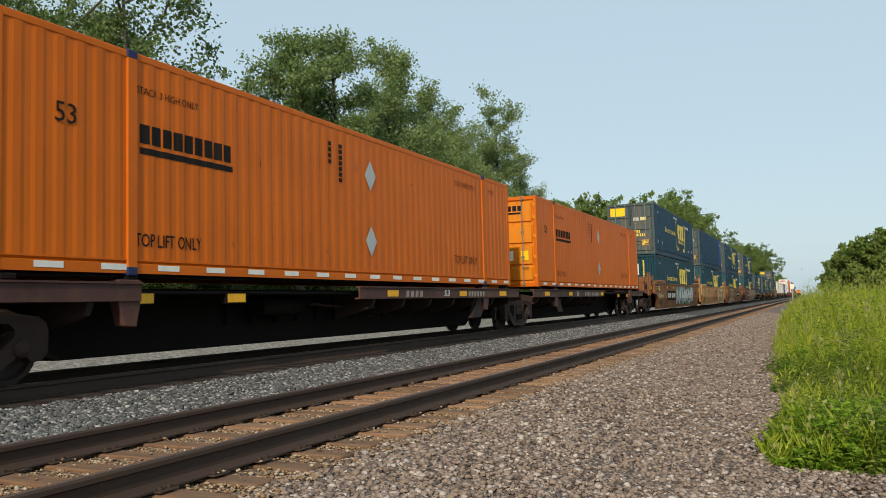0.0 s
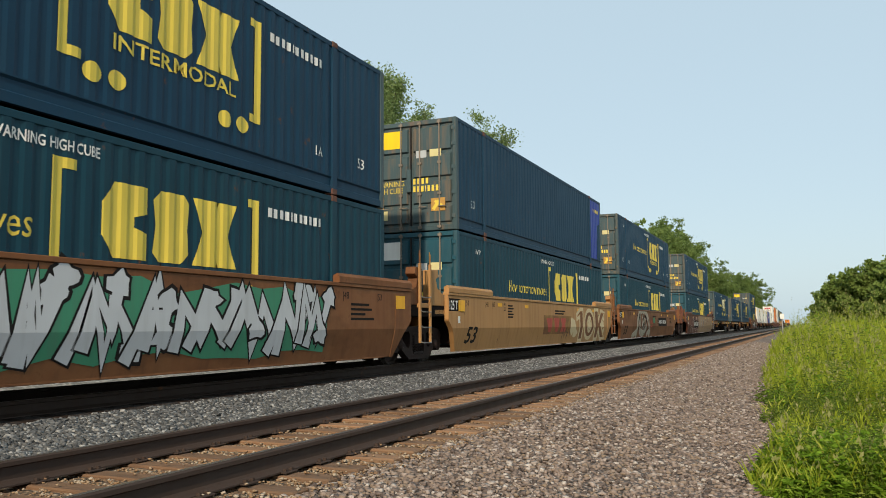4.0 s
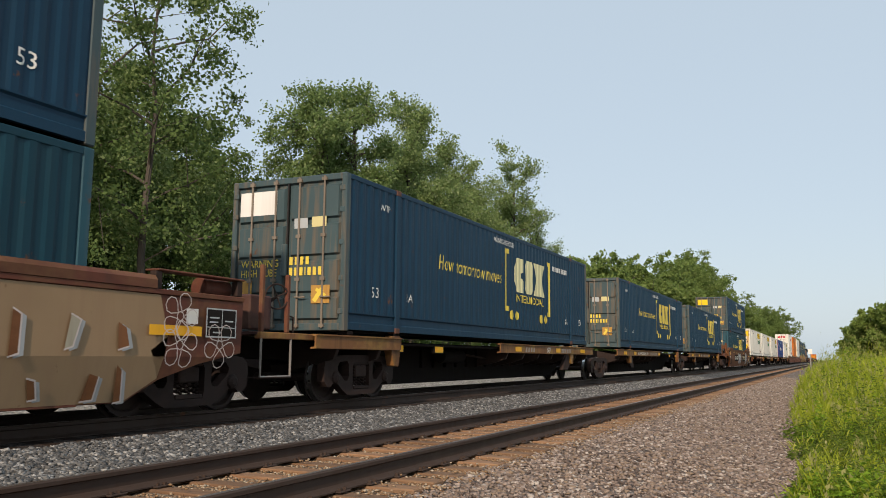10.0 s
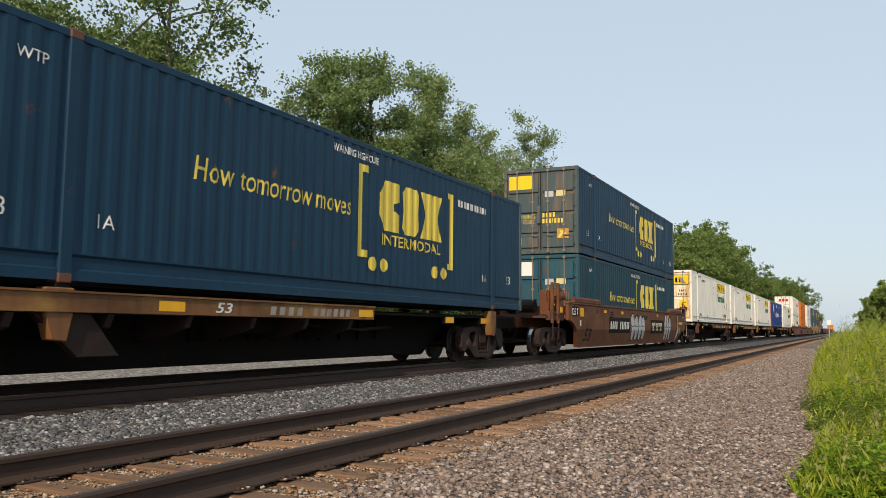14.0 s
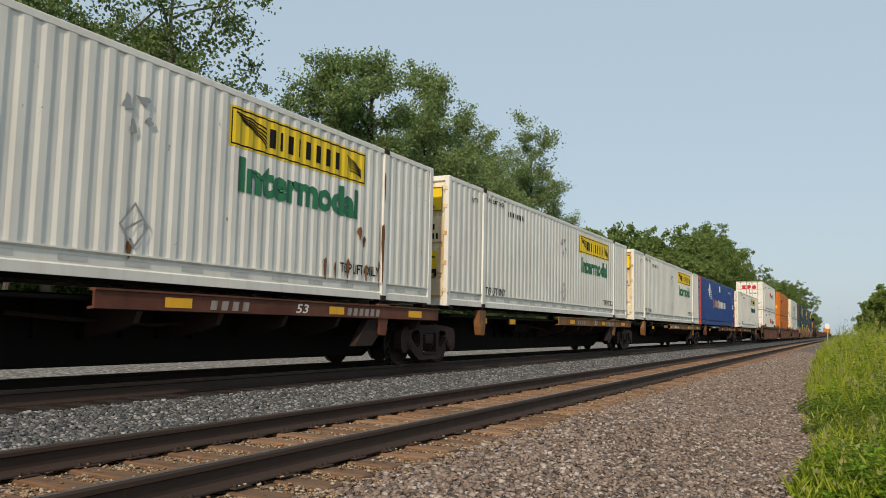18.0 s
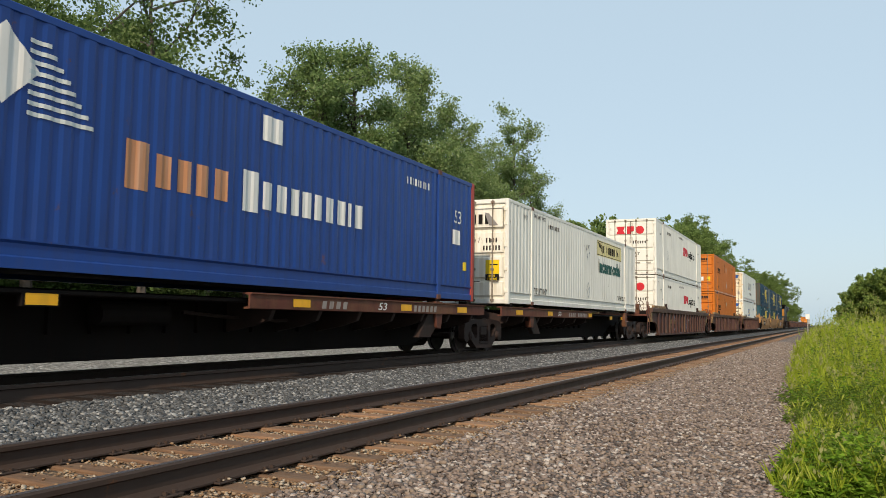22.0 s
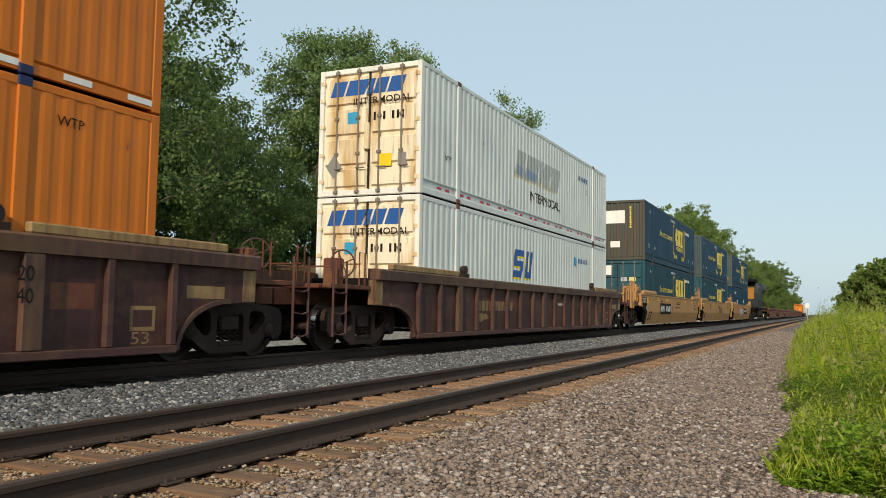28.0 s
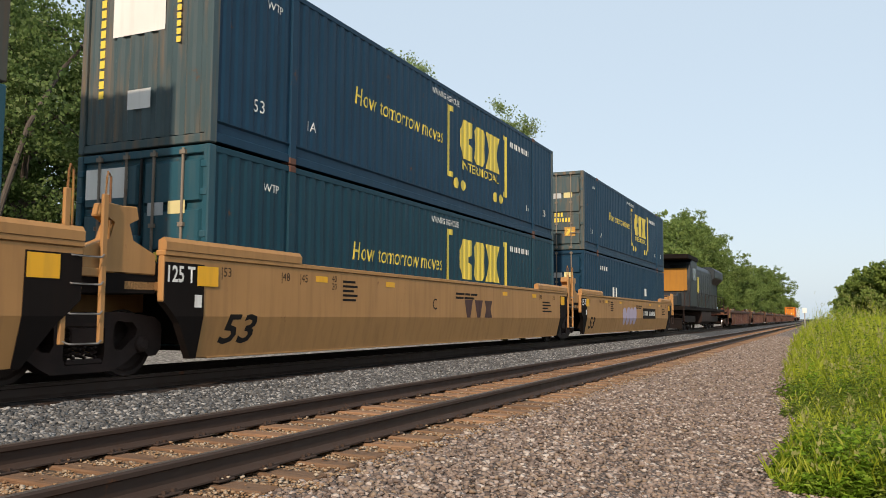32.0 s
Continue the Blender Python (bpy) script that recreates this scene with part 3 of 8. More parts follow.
def shared(key, make):
    if key not in CACHE:
        bm = make()
        me = bpy.data.meshes.new(key)
        bmesh.ops.recalc_face_normals(bm, faces=bm.faces)
        bm.to_mesh(me)
        bm.free()
        CACHE[key] = me
        if key == "wheelset":
            # the rolling surface is bright
            me.materials.append(M_WHEEL), me.materials.append(M_TREAD)
            for p in me.polygons:
                n = [math.hypot(me.vertices[k].co.y, me.vertices[k].co.z) for k in p.vertices]
                if 0.40 < min(n) and max(n) < 0.43:
                    p.material_index = 1
    return CACHE[key]


def wheelset_bm():
    bm = bmesh.new()
    tube(bm, [(-1.05, 0, 0), (1.05, 0, 0)], 0.075, 10)
    for s in (-1, 1):
        prof = [(0.685, 0.10), (0.690, 0.30), (0.685, 0.445), (0.715, 0.450), (0.722, 0.424), (0.815, 0.416), (0.815, 0.36), (0.770, 0.33), (0.765, 0.16), (0.80, 0.12), (0.80, 0.0801)]
        disc(bm, [(s * x, r) for x, r in prof], n=32)
    return bm


def holed_plate(outer, holes, a, b):
    """A plate across x with openings cut through it."""
    bm = bmesh.new()
    loops = []
    for pts in [outer] + holes:
        vs = [bm.verts.new((a, y, z)) for y, z in pts]
        loops += [bm.edges.new((vs[k], vs[(k + 1) % len(vs)])) for k in range(len(vs))]
    bmesh.ops.triangle_fill(bm, use_beauty=True, use_dissolve=True, edges=loops)
    r = bmesh.ops.extrude_face_region(bm, geom=list(bm.faces))
    for v in r["geom"]:
        if isinstance(v, bmesh.types.BMVert):
            v.co.x = b
    return bm


def side_frame_bm(s):
    """Cast side frame: a bowed truss with rounded openings and journal ends."""
    half = [(1.25, 0.60), (1.22, 0.70), (1.12, 0.77), (0.90, 0.80), (0.55, 0.83)]
    low = [(1.24, 0.36), (1.16, 0.27), (1.04, 0.26), (0.97, 0.32), (0.86, 0.34), (0.62, 0.18), (0.46, 0.10)]
    outer = [(-y, z) for y, z in low] [::-1] + [(-y, z) for y, z in half] + half[::-1] + low
    def tri(k):
        return [(k * y, z) for y, z in ((0.44, 0.66), (0.50, 0.72), (0.74, 0.70), (0.82, 0.62), (0.80, 0.54), (0.58, 0.36), (0.48, 0.36), (0.43, 0.44))]
    mid = [(-0.27, 0.20), (-0.30, 0.30), (-0.30, 0.62), (-0.24, 0.70), (0.24, 0.70), (0.30, 0.62), (0.30, 0.30), (0.27, 0.20)]
    bm = holed_plate(outer, [tri(-1), tri(1), mid], s * 0.90, s * 1.06)
    sharp = [e for e in bm.edges if len(e.link_faces) == 2 and e.calc_face_angle(0) > 1.2]
    bmesh.ops.bevel(bm, geom=sharp, offset=0.022, segments=2, affect='EDGES')
    return bm


def spring_bm():
    """One coil spring, six turns of round bar."""
    pts = [(0.055 * math.cos(k * math.pi / 4), 0.055 * math.sin(k * math.pi / 4), 0.37 * k / 48) for k in range(49)]
    return tube(bmesh.new(), pts, 0.019, 5)


def truck(car, y, name="truck"):
    """A four-wheel truck: bolster with side frames, springs, bearings and two wheelsets."""
    t = part(name, shared("bolster", lambda: bevelled(box(box(bmesh.new(), -1.06, 1.06, -0.20, 0.20, 0.42, 0.64), -0.3, 0.3, -0.3, 0.3, 0.60, 0.78), 0.02)), M_IRON, car, "grimy cast steel truck", (0, y, 0))
    for s in (-1, 1):
        part("side_frame", shared("side_frame%d" % s, lambda: side_frame_bm(s)), M_IRON, t)
        for k in (-0.16, 0.0, 0.16):
            part("spring", shared("spring", spring_bm), M_IRON, t, "", (s * 0.99, k, 0.27))
        part("spring_plate", shared("spring_plate%d" % s, lambda: bevelled(box(bmesh.new(), s * 0.92, s * 1.07, -0.26, 0.26, 0.205, 0.262), 0.008)), M_IRON, t)
        part("wedge", shared("wedge%d" % s, lambda: bevelled(box(bmesh.new(), s * 0.92, s * 1.05, -0.29, 0.29, 0.645, 0.72), 0.015)), M_IRON, t)
        for k in (-1, 1):
            part("bearing", shared("bearing%d" % s, lambda: disc(bmesh.new(), [(s * 0.86, 0.10), (s * 1.05, 0.115), (s * 1.09, 0.10), (s * 1.12, 0.05)], n=12)), M_IRON, t, "", (0, k * 0.89, 0.42))
    for k in (-1, 1):
        w = part("wheelset", shared("wheelset", wheelset_bm), M_WHEEL, t, "two steel wheels on an axle", (0, k * 0.89, 0.42))
        AXLES[k].append(w)
    return t


def coupler(car, y, way):
    bm = box(bmesh.new(), -0.09, 0.09, min(y, y - way * 0.9), max(y, y - way * 0.9), 0.76, 0.94)
    box(bm, -0.15, 0.15, min(y, y - way * 0.25), max(y, y - way * 0.25), 0.70, 0.98)
    part("coupler", bevelled(bm, 0.02), M_IRON, car)


def ladder(car, x, y, z0, z1, material, w=0.42):
    bm = bmesh.new()
    tube(bm, [(x, y, z0), (x, y, z1)], 0.022)
    tube(bm, [(x, y + w, z0), (x, y + w, z1)], 0.022)
    n = int((z1 - z0) / 0.36)
    for i in range(n):
        z = z0 + 0.06 + i * 0.36
        tube(bm, [(x + 0.01, y, z), (x + 0.035, y + w / 2, z - 0.03), (x + 0.01, y + w, z)], 0.014)
    part("ladder", bm, material, car, "bent steel ladder with sagging rungs")


def end_ladder(car, material):
    """Tall end ladder: two stout posts with hooked tops, and sagging steel rungs."""
    lad = part("ladder", bevelled(box(bmesh.new(), 1.25, 1.39, -2.46, -1.86, 1.24, 1.34), 0.01), material, car, "tall end ladder with hooked tops")
    for yy in (-2.43, -1.89):
        part("post", bevelled(prism(bmesh.new(), [(yy - 0.035, 0.46), (yy + 0.035, 0.46), (yy + 0.04, 2.22), (yy - 0.04, 2.22)], 1.38, 1.43), 0.008), material, lad)
        part("grab_iron", tube(bmesh.new(), [(1.41, yy, 2.2), (1.41, yy + 0.01, 2.42), (1.37, yy + 0.06, 2.50), (1.33, yy + 0.14, 2.46), (1.33, yy + 0.15, 1.66)], 0.014, 6), M_OCHRE, lad, "thin ochre grab iron")
    for z in (0.50, 0.84, 1.18, 1.50):
        part("rung", tube(bmesh.new(), [(1.42, -2.43, z), (1.455, -2.36, z - 0.035), (1.46, -1.96, z - 0.035), (1.42, -1.89, z)], 0.012, 6), M_GALV, lad, "sagging steel rung")


def hand_wheel(at, r):
    """A rim of bar with four spokes and a hub, turned half towards the track."""
    x, y, z = at
    def p(u, k):
        return (x + 0.5 * u * math.cos(k), y + 0.86 * u * math.cos(k), z + u * math.sin(k))
    bm = tube(bmesh.new(), [p(r, k * math.pi / 10) for k in range(21)], 0.016, 6)
    for k in range(4):
        tube(bm, [p(0.0, 0), p(r, k * math.pi / 2 + 0.4)], 0.012, 5)
    return bm


def side_marks(car, items, x, folded=False, plates=True):
    """Markings on a car's side: name, bmesh, along, up, material, label. Those past its ends lie on the end plates."""
    for i, (name, bm, y, z, mat, label) in enumerate(items):
        us = [v.co.x for v in bm.verts]
        over = folded and (y + min(us) < -0.15 or plates and y + max(us) > CL + 0.15)
        bm = on_side(bm, y, z, x, False, (0.0125 if over else 0.002) + 0.0005 * max(0, i - 10))
        part(name, tuck(bm, 1) if folded else bm, mat, car, label)


def brake_platform(c, y0, paint_side):
    """Brake stand, hand wheel, posts and steps over a spine car's leading end."""
    part("deck", bevelled(box(bmesh.new(), -1.20, 1.20, y0 + 0.04, y0 + 1.0, 1.122, 1.17), 0.01), M_MAROON, c, "dark end deck")
    part("end_sill", bevelled(box(bmesh.new(), 1.14, 1.26, y0 + 0.06, y0 + 3.45, 1.06, 1.165), 0.012), paint_side, c, "worn edge beam")
    part("walk_plate", slab(0.34, 1.135, y0 + 1.0, y0 + 3.40, 1.122, 1.15, 0.006), M_CHORD, c, "rusty walk plate")
    part("paint_patch", slab(1.262, 1.264, y0 + 2.2, y0 + 2.95, 1.07, 1.155, 0.0005), M_PALEYEL, c, "faded yellow paint")
    part("brake_stand", bevelled(box(bmesh.new(), 0.88, 1.08, y0 + 0.0, y0 + 0.55, 1.20, 1.74), 0.025), M_MAROON, c, "boxy brake stand")
    part("brake_wheel", hand_wheel((1.12, y0 + 0.62, 1.74), 0.20), M_IRON, c, "spoked hand brake wheel")
    part("brake_rod", tube(bmesh.new(), [(1.0, y0 + 0.50, 1.6), (1.12, y0 + 0.62, 1.74)], 0.02, 6), M_IRON, c)
    for yy, z in ((0.14, 2.20), (0.80, 2.10)):
        part("post", bevelled(box(bmesh.new(), 1.16, 1.23, y0 + yy - 0.035, y0 + yy + 0.035, 1.165, z), 0.01), M_OXIDE, c, "upright end post")
    part("handrail", tube(bmesh.new(), [(1.19, y0 + 0.80, 1.45), (1.19, y0 + 0.98, 1.42), (1.19, y0 + 0.98, 1.17)], 0.016), M_IRON, c, "bent grab iron")
    part("stirrup", tube(bmesh.new(), [(1.24, y0 + 0.10, 1.10), (1.24, y0 + 0.10, 0.48), (1.24, y0 + 0.86, 0.48), (1.24, y0 + 0.86, 1.10)], 0.020), M_GALV, c, "worn steel stirrup step")
    part("tread", slab(1.02, 1.26, y0 + 0.08, y0 + 0.88, 0.455, 0.475, 0.006), M_IRON, c)
    part("air_hose", tube(bmesh.new(), [(0.3, y0 + 0.2, 0.80), (0.34, y0 - 0.12, 0.52), (0.30, y0 - 0.30, 0.50)], 0.025), M_BLACK, c)


# --- spine car: a deep centre sill with short side beams that carry the container ---
def spine_car(u, near, far, sill, label, trucks=(True, True), flip=False, short=True, words="", platform=False):
    c = thing("spine_car", label, "railcar", "railcars of the train")
    y0, y1 = -near, CL + far
    a = max(0.0, y0 + trucks[0] + 0.65) if trucks[0] else 0.0
    b = max(0.0, CL - y1 + trucks[1] + 0.65) if trucks[1] else 0.0
    sill_pts = [(y0, 1.12), (y1, 1.12), (y1, 0.80), (CL - 0.2 - b, 0.66), (CL - 1.3 - b, 0.20), (1.3 + a, 0.20), (0.2 + a, 0.66), (y0, 0.80)]
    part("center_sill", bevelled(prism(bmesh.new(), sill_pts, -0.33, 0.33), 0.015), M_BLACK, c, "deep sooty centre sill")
    def along(y):
        return CL - y if flip else y
    for s in (-1, 1):
        beams = ((-0.9, 2.1, 1.0), (7.6, CL + 0.6, 0.0)) if short else ((7.6, CL + 0.6, 0.0),)
        for a, b, _ in beams:
            a, b = sorted((along(a), along(b)))
            a, b = max(a, y0 + 0.1), min(b, y1 - 0.1)
            if b - a < 0.4:
                continue
            pts = [(s * 1.335, 0.93), (s * 1.335, 1.14), (s * 1.36, 1.145), (s * 1.36, 1.17), (s * 1.20, 1.17), (s * 1.20, 1.145), (s * 1.30, 1.13), (s * 1.30, 0.96), (s * 1.22, 0.95), (s * 1.22, 0.92)]
            part("side_beam", prism(bmesh.new(), pts, a, b, 'y'), sill, c, "weathered side beam")
            n = max(1, int((b - a) / 1.3))
            for k in range(n):
                yy = a + (k + 0.5) * (b - a) / n
                part("gusset", shared("spine_gusset%d" % s, lambda: bevelled(prism(bmesh.new(), [(s * 1.29, 0.92), (s * 0.33, 1.10), (s * 0.33, 0.55), (s * 0.9, 0.66), (s * 1.22, 0.76)], -0.05, 0.05, 'y'), 0.006)), M_BLACK if k % 2 else M_IRON, c, "", (0, yy, 0))
        # slanting leg at the end of the long beam
        q = [(along(y), z) for y, z in ((13.3, 0.42), (13.9, 0.42), (14.5, 0.92), (13.75, 0.92))]
        part("bracket", bevelled(prism(bmesh.new(), q, s * 1.12, s * 1.25), 0.01), M_IRON, c, "slanting bracket")
        for yy in (1.95, CL - 1.95):
            # hanging leg under each stacking post
            q = [(yy - 0.20, 1.20), (yy - 0.20, 0.92), (yy - 0.10, 0.62), (yy + 0.10, 0.60), (yy + 0.17, 0.92), (yy + 0.17, 1.20)]
            part("stop_block", bevelled(prism(bmesh.new(), q, s * 1.14, s * 1.31), 0.012), sill, c, "weathered stop block")
        # low walk plate outside the sill
        q = sorted((along(0.4), along(7.7)))
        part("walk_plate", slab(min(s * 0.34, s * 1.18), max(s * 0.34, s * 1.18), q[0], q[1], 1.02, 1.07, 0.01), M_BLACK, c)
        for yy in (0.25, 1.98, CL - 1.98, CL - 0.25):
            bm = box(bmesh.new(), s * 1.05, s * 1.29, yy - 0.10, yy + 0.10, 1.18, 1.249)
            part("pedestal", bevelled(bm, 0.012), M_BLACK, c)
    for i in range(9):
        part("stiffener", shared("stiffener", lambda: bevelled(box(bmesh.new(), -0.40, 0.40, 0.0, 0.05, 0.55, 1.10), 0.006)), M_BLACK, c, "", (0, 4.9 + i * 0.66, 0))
    bm = tube(bmesh.new(), [(0.62, 5.4, 0.82), (0.62, 6.6, 0.82)], 0.16, 12)
    part("air_reservoir", bm, M_BLACK, c)
    bm = tube(bmesh.new(), [(0.60, 7.0, 0.86), (0.66, 7.8, 0.80), (0.62, 9.2, 0.74), (0.60, 10.4, 0.80)], 0.03)
    part("brake_pipe", bm, M_IRON, c)
    for yy, w, x in ((2.06, 0.40, 1.19), (3.95, 0.42, 1.19), (7.65 if flip else 8.68, 0.48, 1.337), (13.2 if words and flip else 12.35, 0.45, 1.337), (15.1, 0.55, 1.337)):
        lo = min(along(yy), along(yy + w))
        if x < 1.3:
            part("plate_holder", slab(1.10, 1.188, lo - 0.04, lo + w + 0.04, 0.88, 1.04, 0.006), M_BLACK, c)
        part("reflector", on_side(flat_bm([rect(0, w, 0, 0.13)]), lo, 0.90 if x < 1.3 else 0.97, x, False), M_REFLECT, c, "yellow reflective plate")
    if not words:
        part("marking", on_side(fit_words("53", 0.34, 0.14, 0.003, 0.2), along(11.6) - 0.17, 0.97, 1.337, False), M_DECAL, c)
    if words:
        part("lettering", on_side(fit_words(words, 2.26, 0.12, 0.002), 3.30 if flip else 7.5, 0.97, 1.337, False), M_DECAL, c, "white lettering")
    part("marking", on_side(bars([0.13] * 4, 0.13, 0.09, 0.2), 5.9 if words else along(10.6) if flip else 9.5, 0.96, 1.337, False), M_FAINT, c, "pale reporting marks")
    part("marking", on_side(bars([0.12] * 6, 0.13, 0.07, 0.2), along(9.5) if flip else 12.9, 0.96, 1.337, False), M_FAINT, c, "pale car number")
    if trucks[0]:
        truck(c, y0 + trucks[0])
    if trucks[1]:
        truck(c, y1 - trucks[1])
    coupler(c, y0, -1)
    if platform:
        brake_platform(c, y0, sill)
    return on_train(c, u)


# --- well car unit with flat sides ---
FOLD, TUCK = 0.78, 0.13


def tuck(bm, s):
    """Turns a side inwards below its fold."""
    bmesh.ops.bisect_plane(bm, geom=list(bm.verts) + list(bm.edges) + list(bm.faces), plane_co=(0, 0, FOLD), plane_no=(0, 0, 1))
    for v in bm.verts:
        if v.co.z < FOLD:
            v.co.x -= s * TUCK * (FOLD - v.co.z) / (FOLD - 0.20)
    return bm


def well_car(u, near, far, paint_side, label, trucks=(True, True), ends=(False, False), marks=None, long_end=0.0):
    c = thing("well_car", label, "railcar", "railcars of the train")
    XW = 1.44
    dark_end = u > 300   # the tan cars at the rear have black-painted ends
    for s in (-1, 1):
        lead = [(-0.02, 0.22), (-0.28, 0.22), (-0.42, 0.42), (-0.62, 0.70), (-0.84, 0.90)]
        tips = [lead + ([(-1.15, 1.02), (-1.5, 1.06)] if e else [(-0.95, 0.98)]) for e in ends]
        reach = [1.5 if e else 0.95 for e in ends]
        if long_end:
            k = long_end - 2.04
            tips[1], reach[1] = [(-0.02 - k, 0.22), (-0.50 - k, 0.50), (-1.20 - k, 0.69), (-2.02 - k, 0.83)], long_end
        pts = [(CL - y, z) for y, z in tips[1]] + [(CL + reach[1], 1.56), (-reach[0], 1.56)] + tips[0][::-1]
        part("side_sill", tuck(bevelled(prism(bmesh.new(), pts, s * (XW - 0.10), s * XW), 0.012), s), paint_side, c)
        part("bottom_flange", bevelled(box(bmesh.new(), s * (XW - 0.32), s * (XW - TUCK + 0.010), 0.05, CL - 0.05, 0.205, 0.235), 0.006), paint_side, c)
        part("top_chord", bevelled(box(bmesh.new(), s * (XW - 0.14), s * (XW + 0.02), -reach[0], CL + reach[1], 1.562, 1.63), 0.008), paint_side, c)
        for yy in (-0.94, CL - 2.06):
            pts = [(s * (XW + 0.03), 1.632), (s * (XW + 0.03), 1.74), (s * (XW - 0.02), 1.80), (s * (XW - 0.11), 1.76), (s * (XW - 0.11), 1.632)]
            part("guide_rail", prism(bmesh.new(), pts, yy, yy + 3.0, 'y'), paint_side, c, "bent guide plate")
        for yy in (2.5, 4.9, 11.2, 13.6) if s > 0 else ():
            part("reflector", on_side(flat_bm([rect(0, 0.36, 0, 0.10)]), yy, 1.36, XW, False), M_REFLECT, c, "yellow reflective strip")
        for a in (0, 1):
            if a and long_end:
                continue
            f = (lambda y: y) if a == 0 else (lambda y: CL - y)
            pts = [(f(y), z) for y, z in ((-0.18, 0.212), (-0.20, 1.48), *(((-1.22, 1.48), (-1.22, 1.03), (-1.15, 1.012)) if ends[a] else ((-0.93, 1.48), (-0.93, 0.96))), (-0.85, 0.892), (-0.63, 0.692), (-0.43, 0.412), (-0.29, 0.212))]
            part("end_gusset", tuck(prism(bmesh.new(), pts, s * (XW - 0.104), s * (XW + 0.010)), s), M_BLACK if dark_end else paint_side, c, "sloping end plate")
            part("plate", on_side(flat_bm([rect(0, 0.70, 0, 0.30)]), -1.20 if ends[0] else -0.91, 1.19, XW + 0.0105, False, 0.001), M_BLACK, c, "black capacity plate") if s > 0 and a == 0 and not dark_end else None
            part("reflector", on_side(flat_bm([rect(0, 0.42, 0, 0.27)]), f(-0.21) if a else -0.34, 1.19, XW + 0.012, False), M_REFLECT, c, "large yellow reflector") if s > 0 else None
            part("placard", on_side(flat_bm([rect(0, 0.14, 0, 0.17)]), f(-0.24) - (0.14 if a == 0 else 0.0), 0.90, XW + 0.012, False), M_DECAL, c, "small white placard") if s > 0 and a == 0 else None
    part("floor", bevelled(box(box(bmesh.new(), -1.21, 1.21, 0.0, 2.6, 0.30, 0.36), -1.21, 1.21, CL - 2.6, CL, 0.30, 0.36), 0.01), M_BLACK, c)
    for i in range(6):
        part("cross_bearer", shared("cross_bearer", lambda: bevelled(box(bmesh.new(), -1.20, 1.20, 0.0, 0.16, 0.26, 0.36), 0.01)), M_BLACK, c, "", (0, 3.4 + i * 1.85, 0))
    for a, ext in ((0, near), (1, far)):
        f = (lambda y: y) if a == 0 else (lambda y: CL - y)
        bm = box(bmesh.new(), -1.34, 1.34, min(f(-0.1), f(-1.5)), max(f(-0.1), f(-1.5)), 1.10, 1.22)
        box(bm, -0.38, 0.38, min(f(-0.1), f(-ext)), max(f(-0.1), f(-ext)), 0.82, 1.12)
        part("end_platform", bevelled(bm, 0.012), paint_side if a == 0 else M_BLACK, c)
        part("bulkhead", bevelled(box(bmesh.new(), -1.24, 1.24, min(f(-0.12), f(-0.22)), max(f(-0.12), f(-0.22)), 0.40, 1.52), 0.012), M_BLACK, c)
        if a and long_end:
            coupler(c, f(-ext), 1)
            part("brake_cylinder", bevelled(tube(bmesh.new(), [(1.12, f(-long_end + 0.05), 1.74), (1.12, f(-long_end + 0.6), 1.74)], 0.15, 16), 0.015), paint_side, c, "round brake cylinder")
            for yy in (-1.0, -long_end + 0.08):
                part("bracket", bevelled(box(bmesh.new(), 1.32, 1.43, f(yy) - 0.06, f(yy) + 0.06, 1.635, 1.86), 0.01), M_IRON, c, "bracket of the guide plate")
            part("guide_cover", bevelled(box(bmesh.new(), 1.22, 1.45, min(f(-long_end), f(-0.96)), max(f(-long_end), f(-0.96)), 1.862, 1.89), 0.008), paint_side, c, "narrow cover plate")
        elif ends[a]:
            # deck, ladder, grab irons and brake wheel of a coupled end
            e = ext - 0.35
            lo, hi = min(f(-1.5), f(-e)), max(f(-1.5), f(-e))
            part("deck", bevelled(box(bmesh.new(), -1.25, 1.25, lo, hi, 1.10, 1.17), 0.012), M_MAROON, c, "dark end deck")
            part("end_sill", bevelled(box(bmesh.new(), 1.16, 1.30, lo, hi, 1.04, 1.30), 0.015), M_MAROON, c)
            for yy in (-e + 0.06, -e + 0.60):
                part("post", bevelled(box(bmesh.new(), 1.30, 1.38, f(yy) - 0.035, f(yy) + 0.035, 0.95, 2.15), 0.01), paint_side, c, "tall end post")
                part("grab_iron", tube(bmesh.new(), [(1.34, f(yy) + 0.03, 2.12), (1.34, f(yy) + 0.13, 2.12), (1.34, f(yy) + 0.14, 1.5), (1.34, f(yy) + 0.03, 1.45)], 0.013), M_OCHRE, c, "thin ochre grab iron")
            part("stirrup", tube(bmesh.new(), [(1.36, f(-e + 0.06), 1.15), (1.36, f(-e + 0.06), 0.50), (1.36, f(-e + 0.60), 0.50), (1.36, f(-e + 0.60), 1.15)], 0.018), M_IRON, c, "steel stirrup step")
            part("rung", tube(bmesh.new(), [(1.36, f(-e + 0.06), 0.82), (1.36, f(-e + 0.60), 0.82)], 0.014), M_IRON, c)
            part("rung", tube(bmesh.new(), [(1.37, f(-e + 0.06), 1.22), (1.40, f(-e + 0.33), 1.20), (1.37, f(-e + 0.60), 1.22)], 0.014), M_IRON, c)
            part("brake_cylinder", bevelled(tube(bmesh.new(), [(1.16, f(-1.95), 1.78), (1.16, f(-1.48), 1.78)], 0.19, 16), 0.015), paint_side, c, "round brake cylinder")
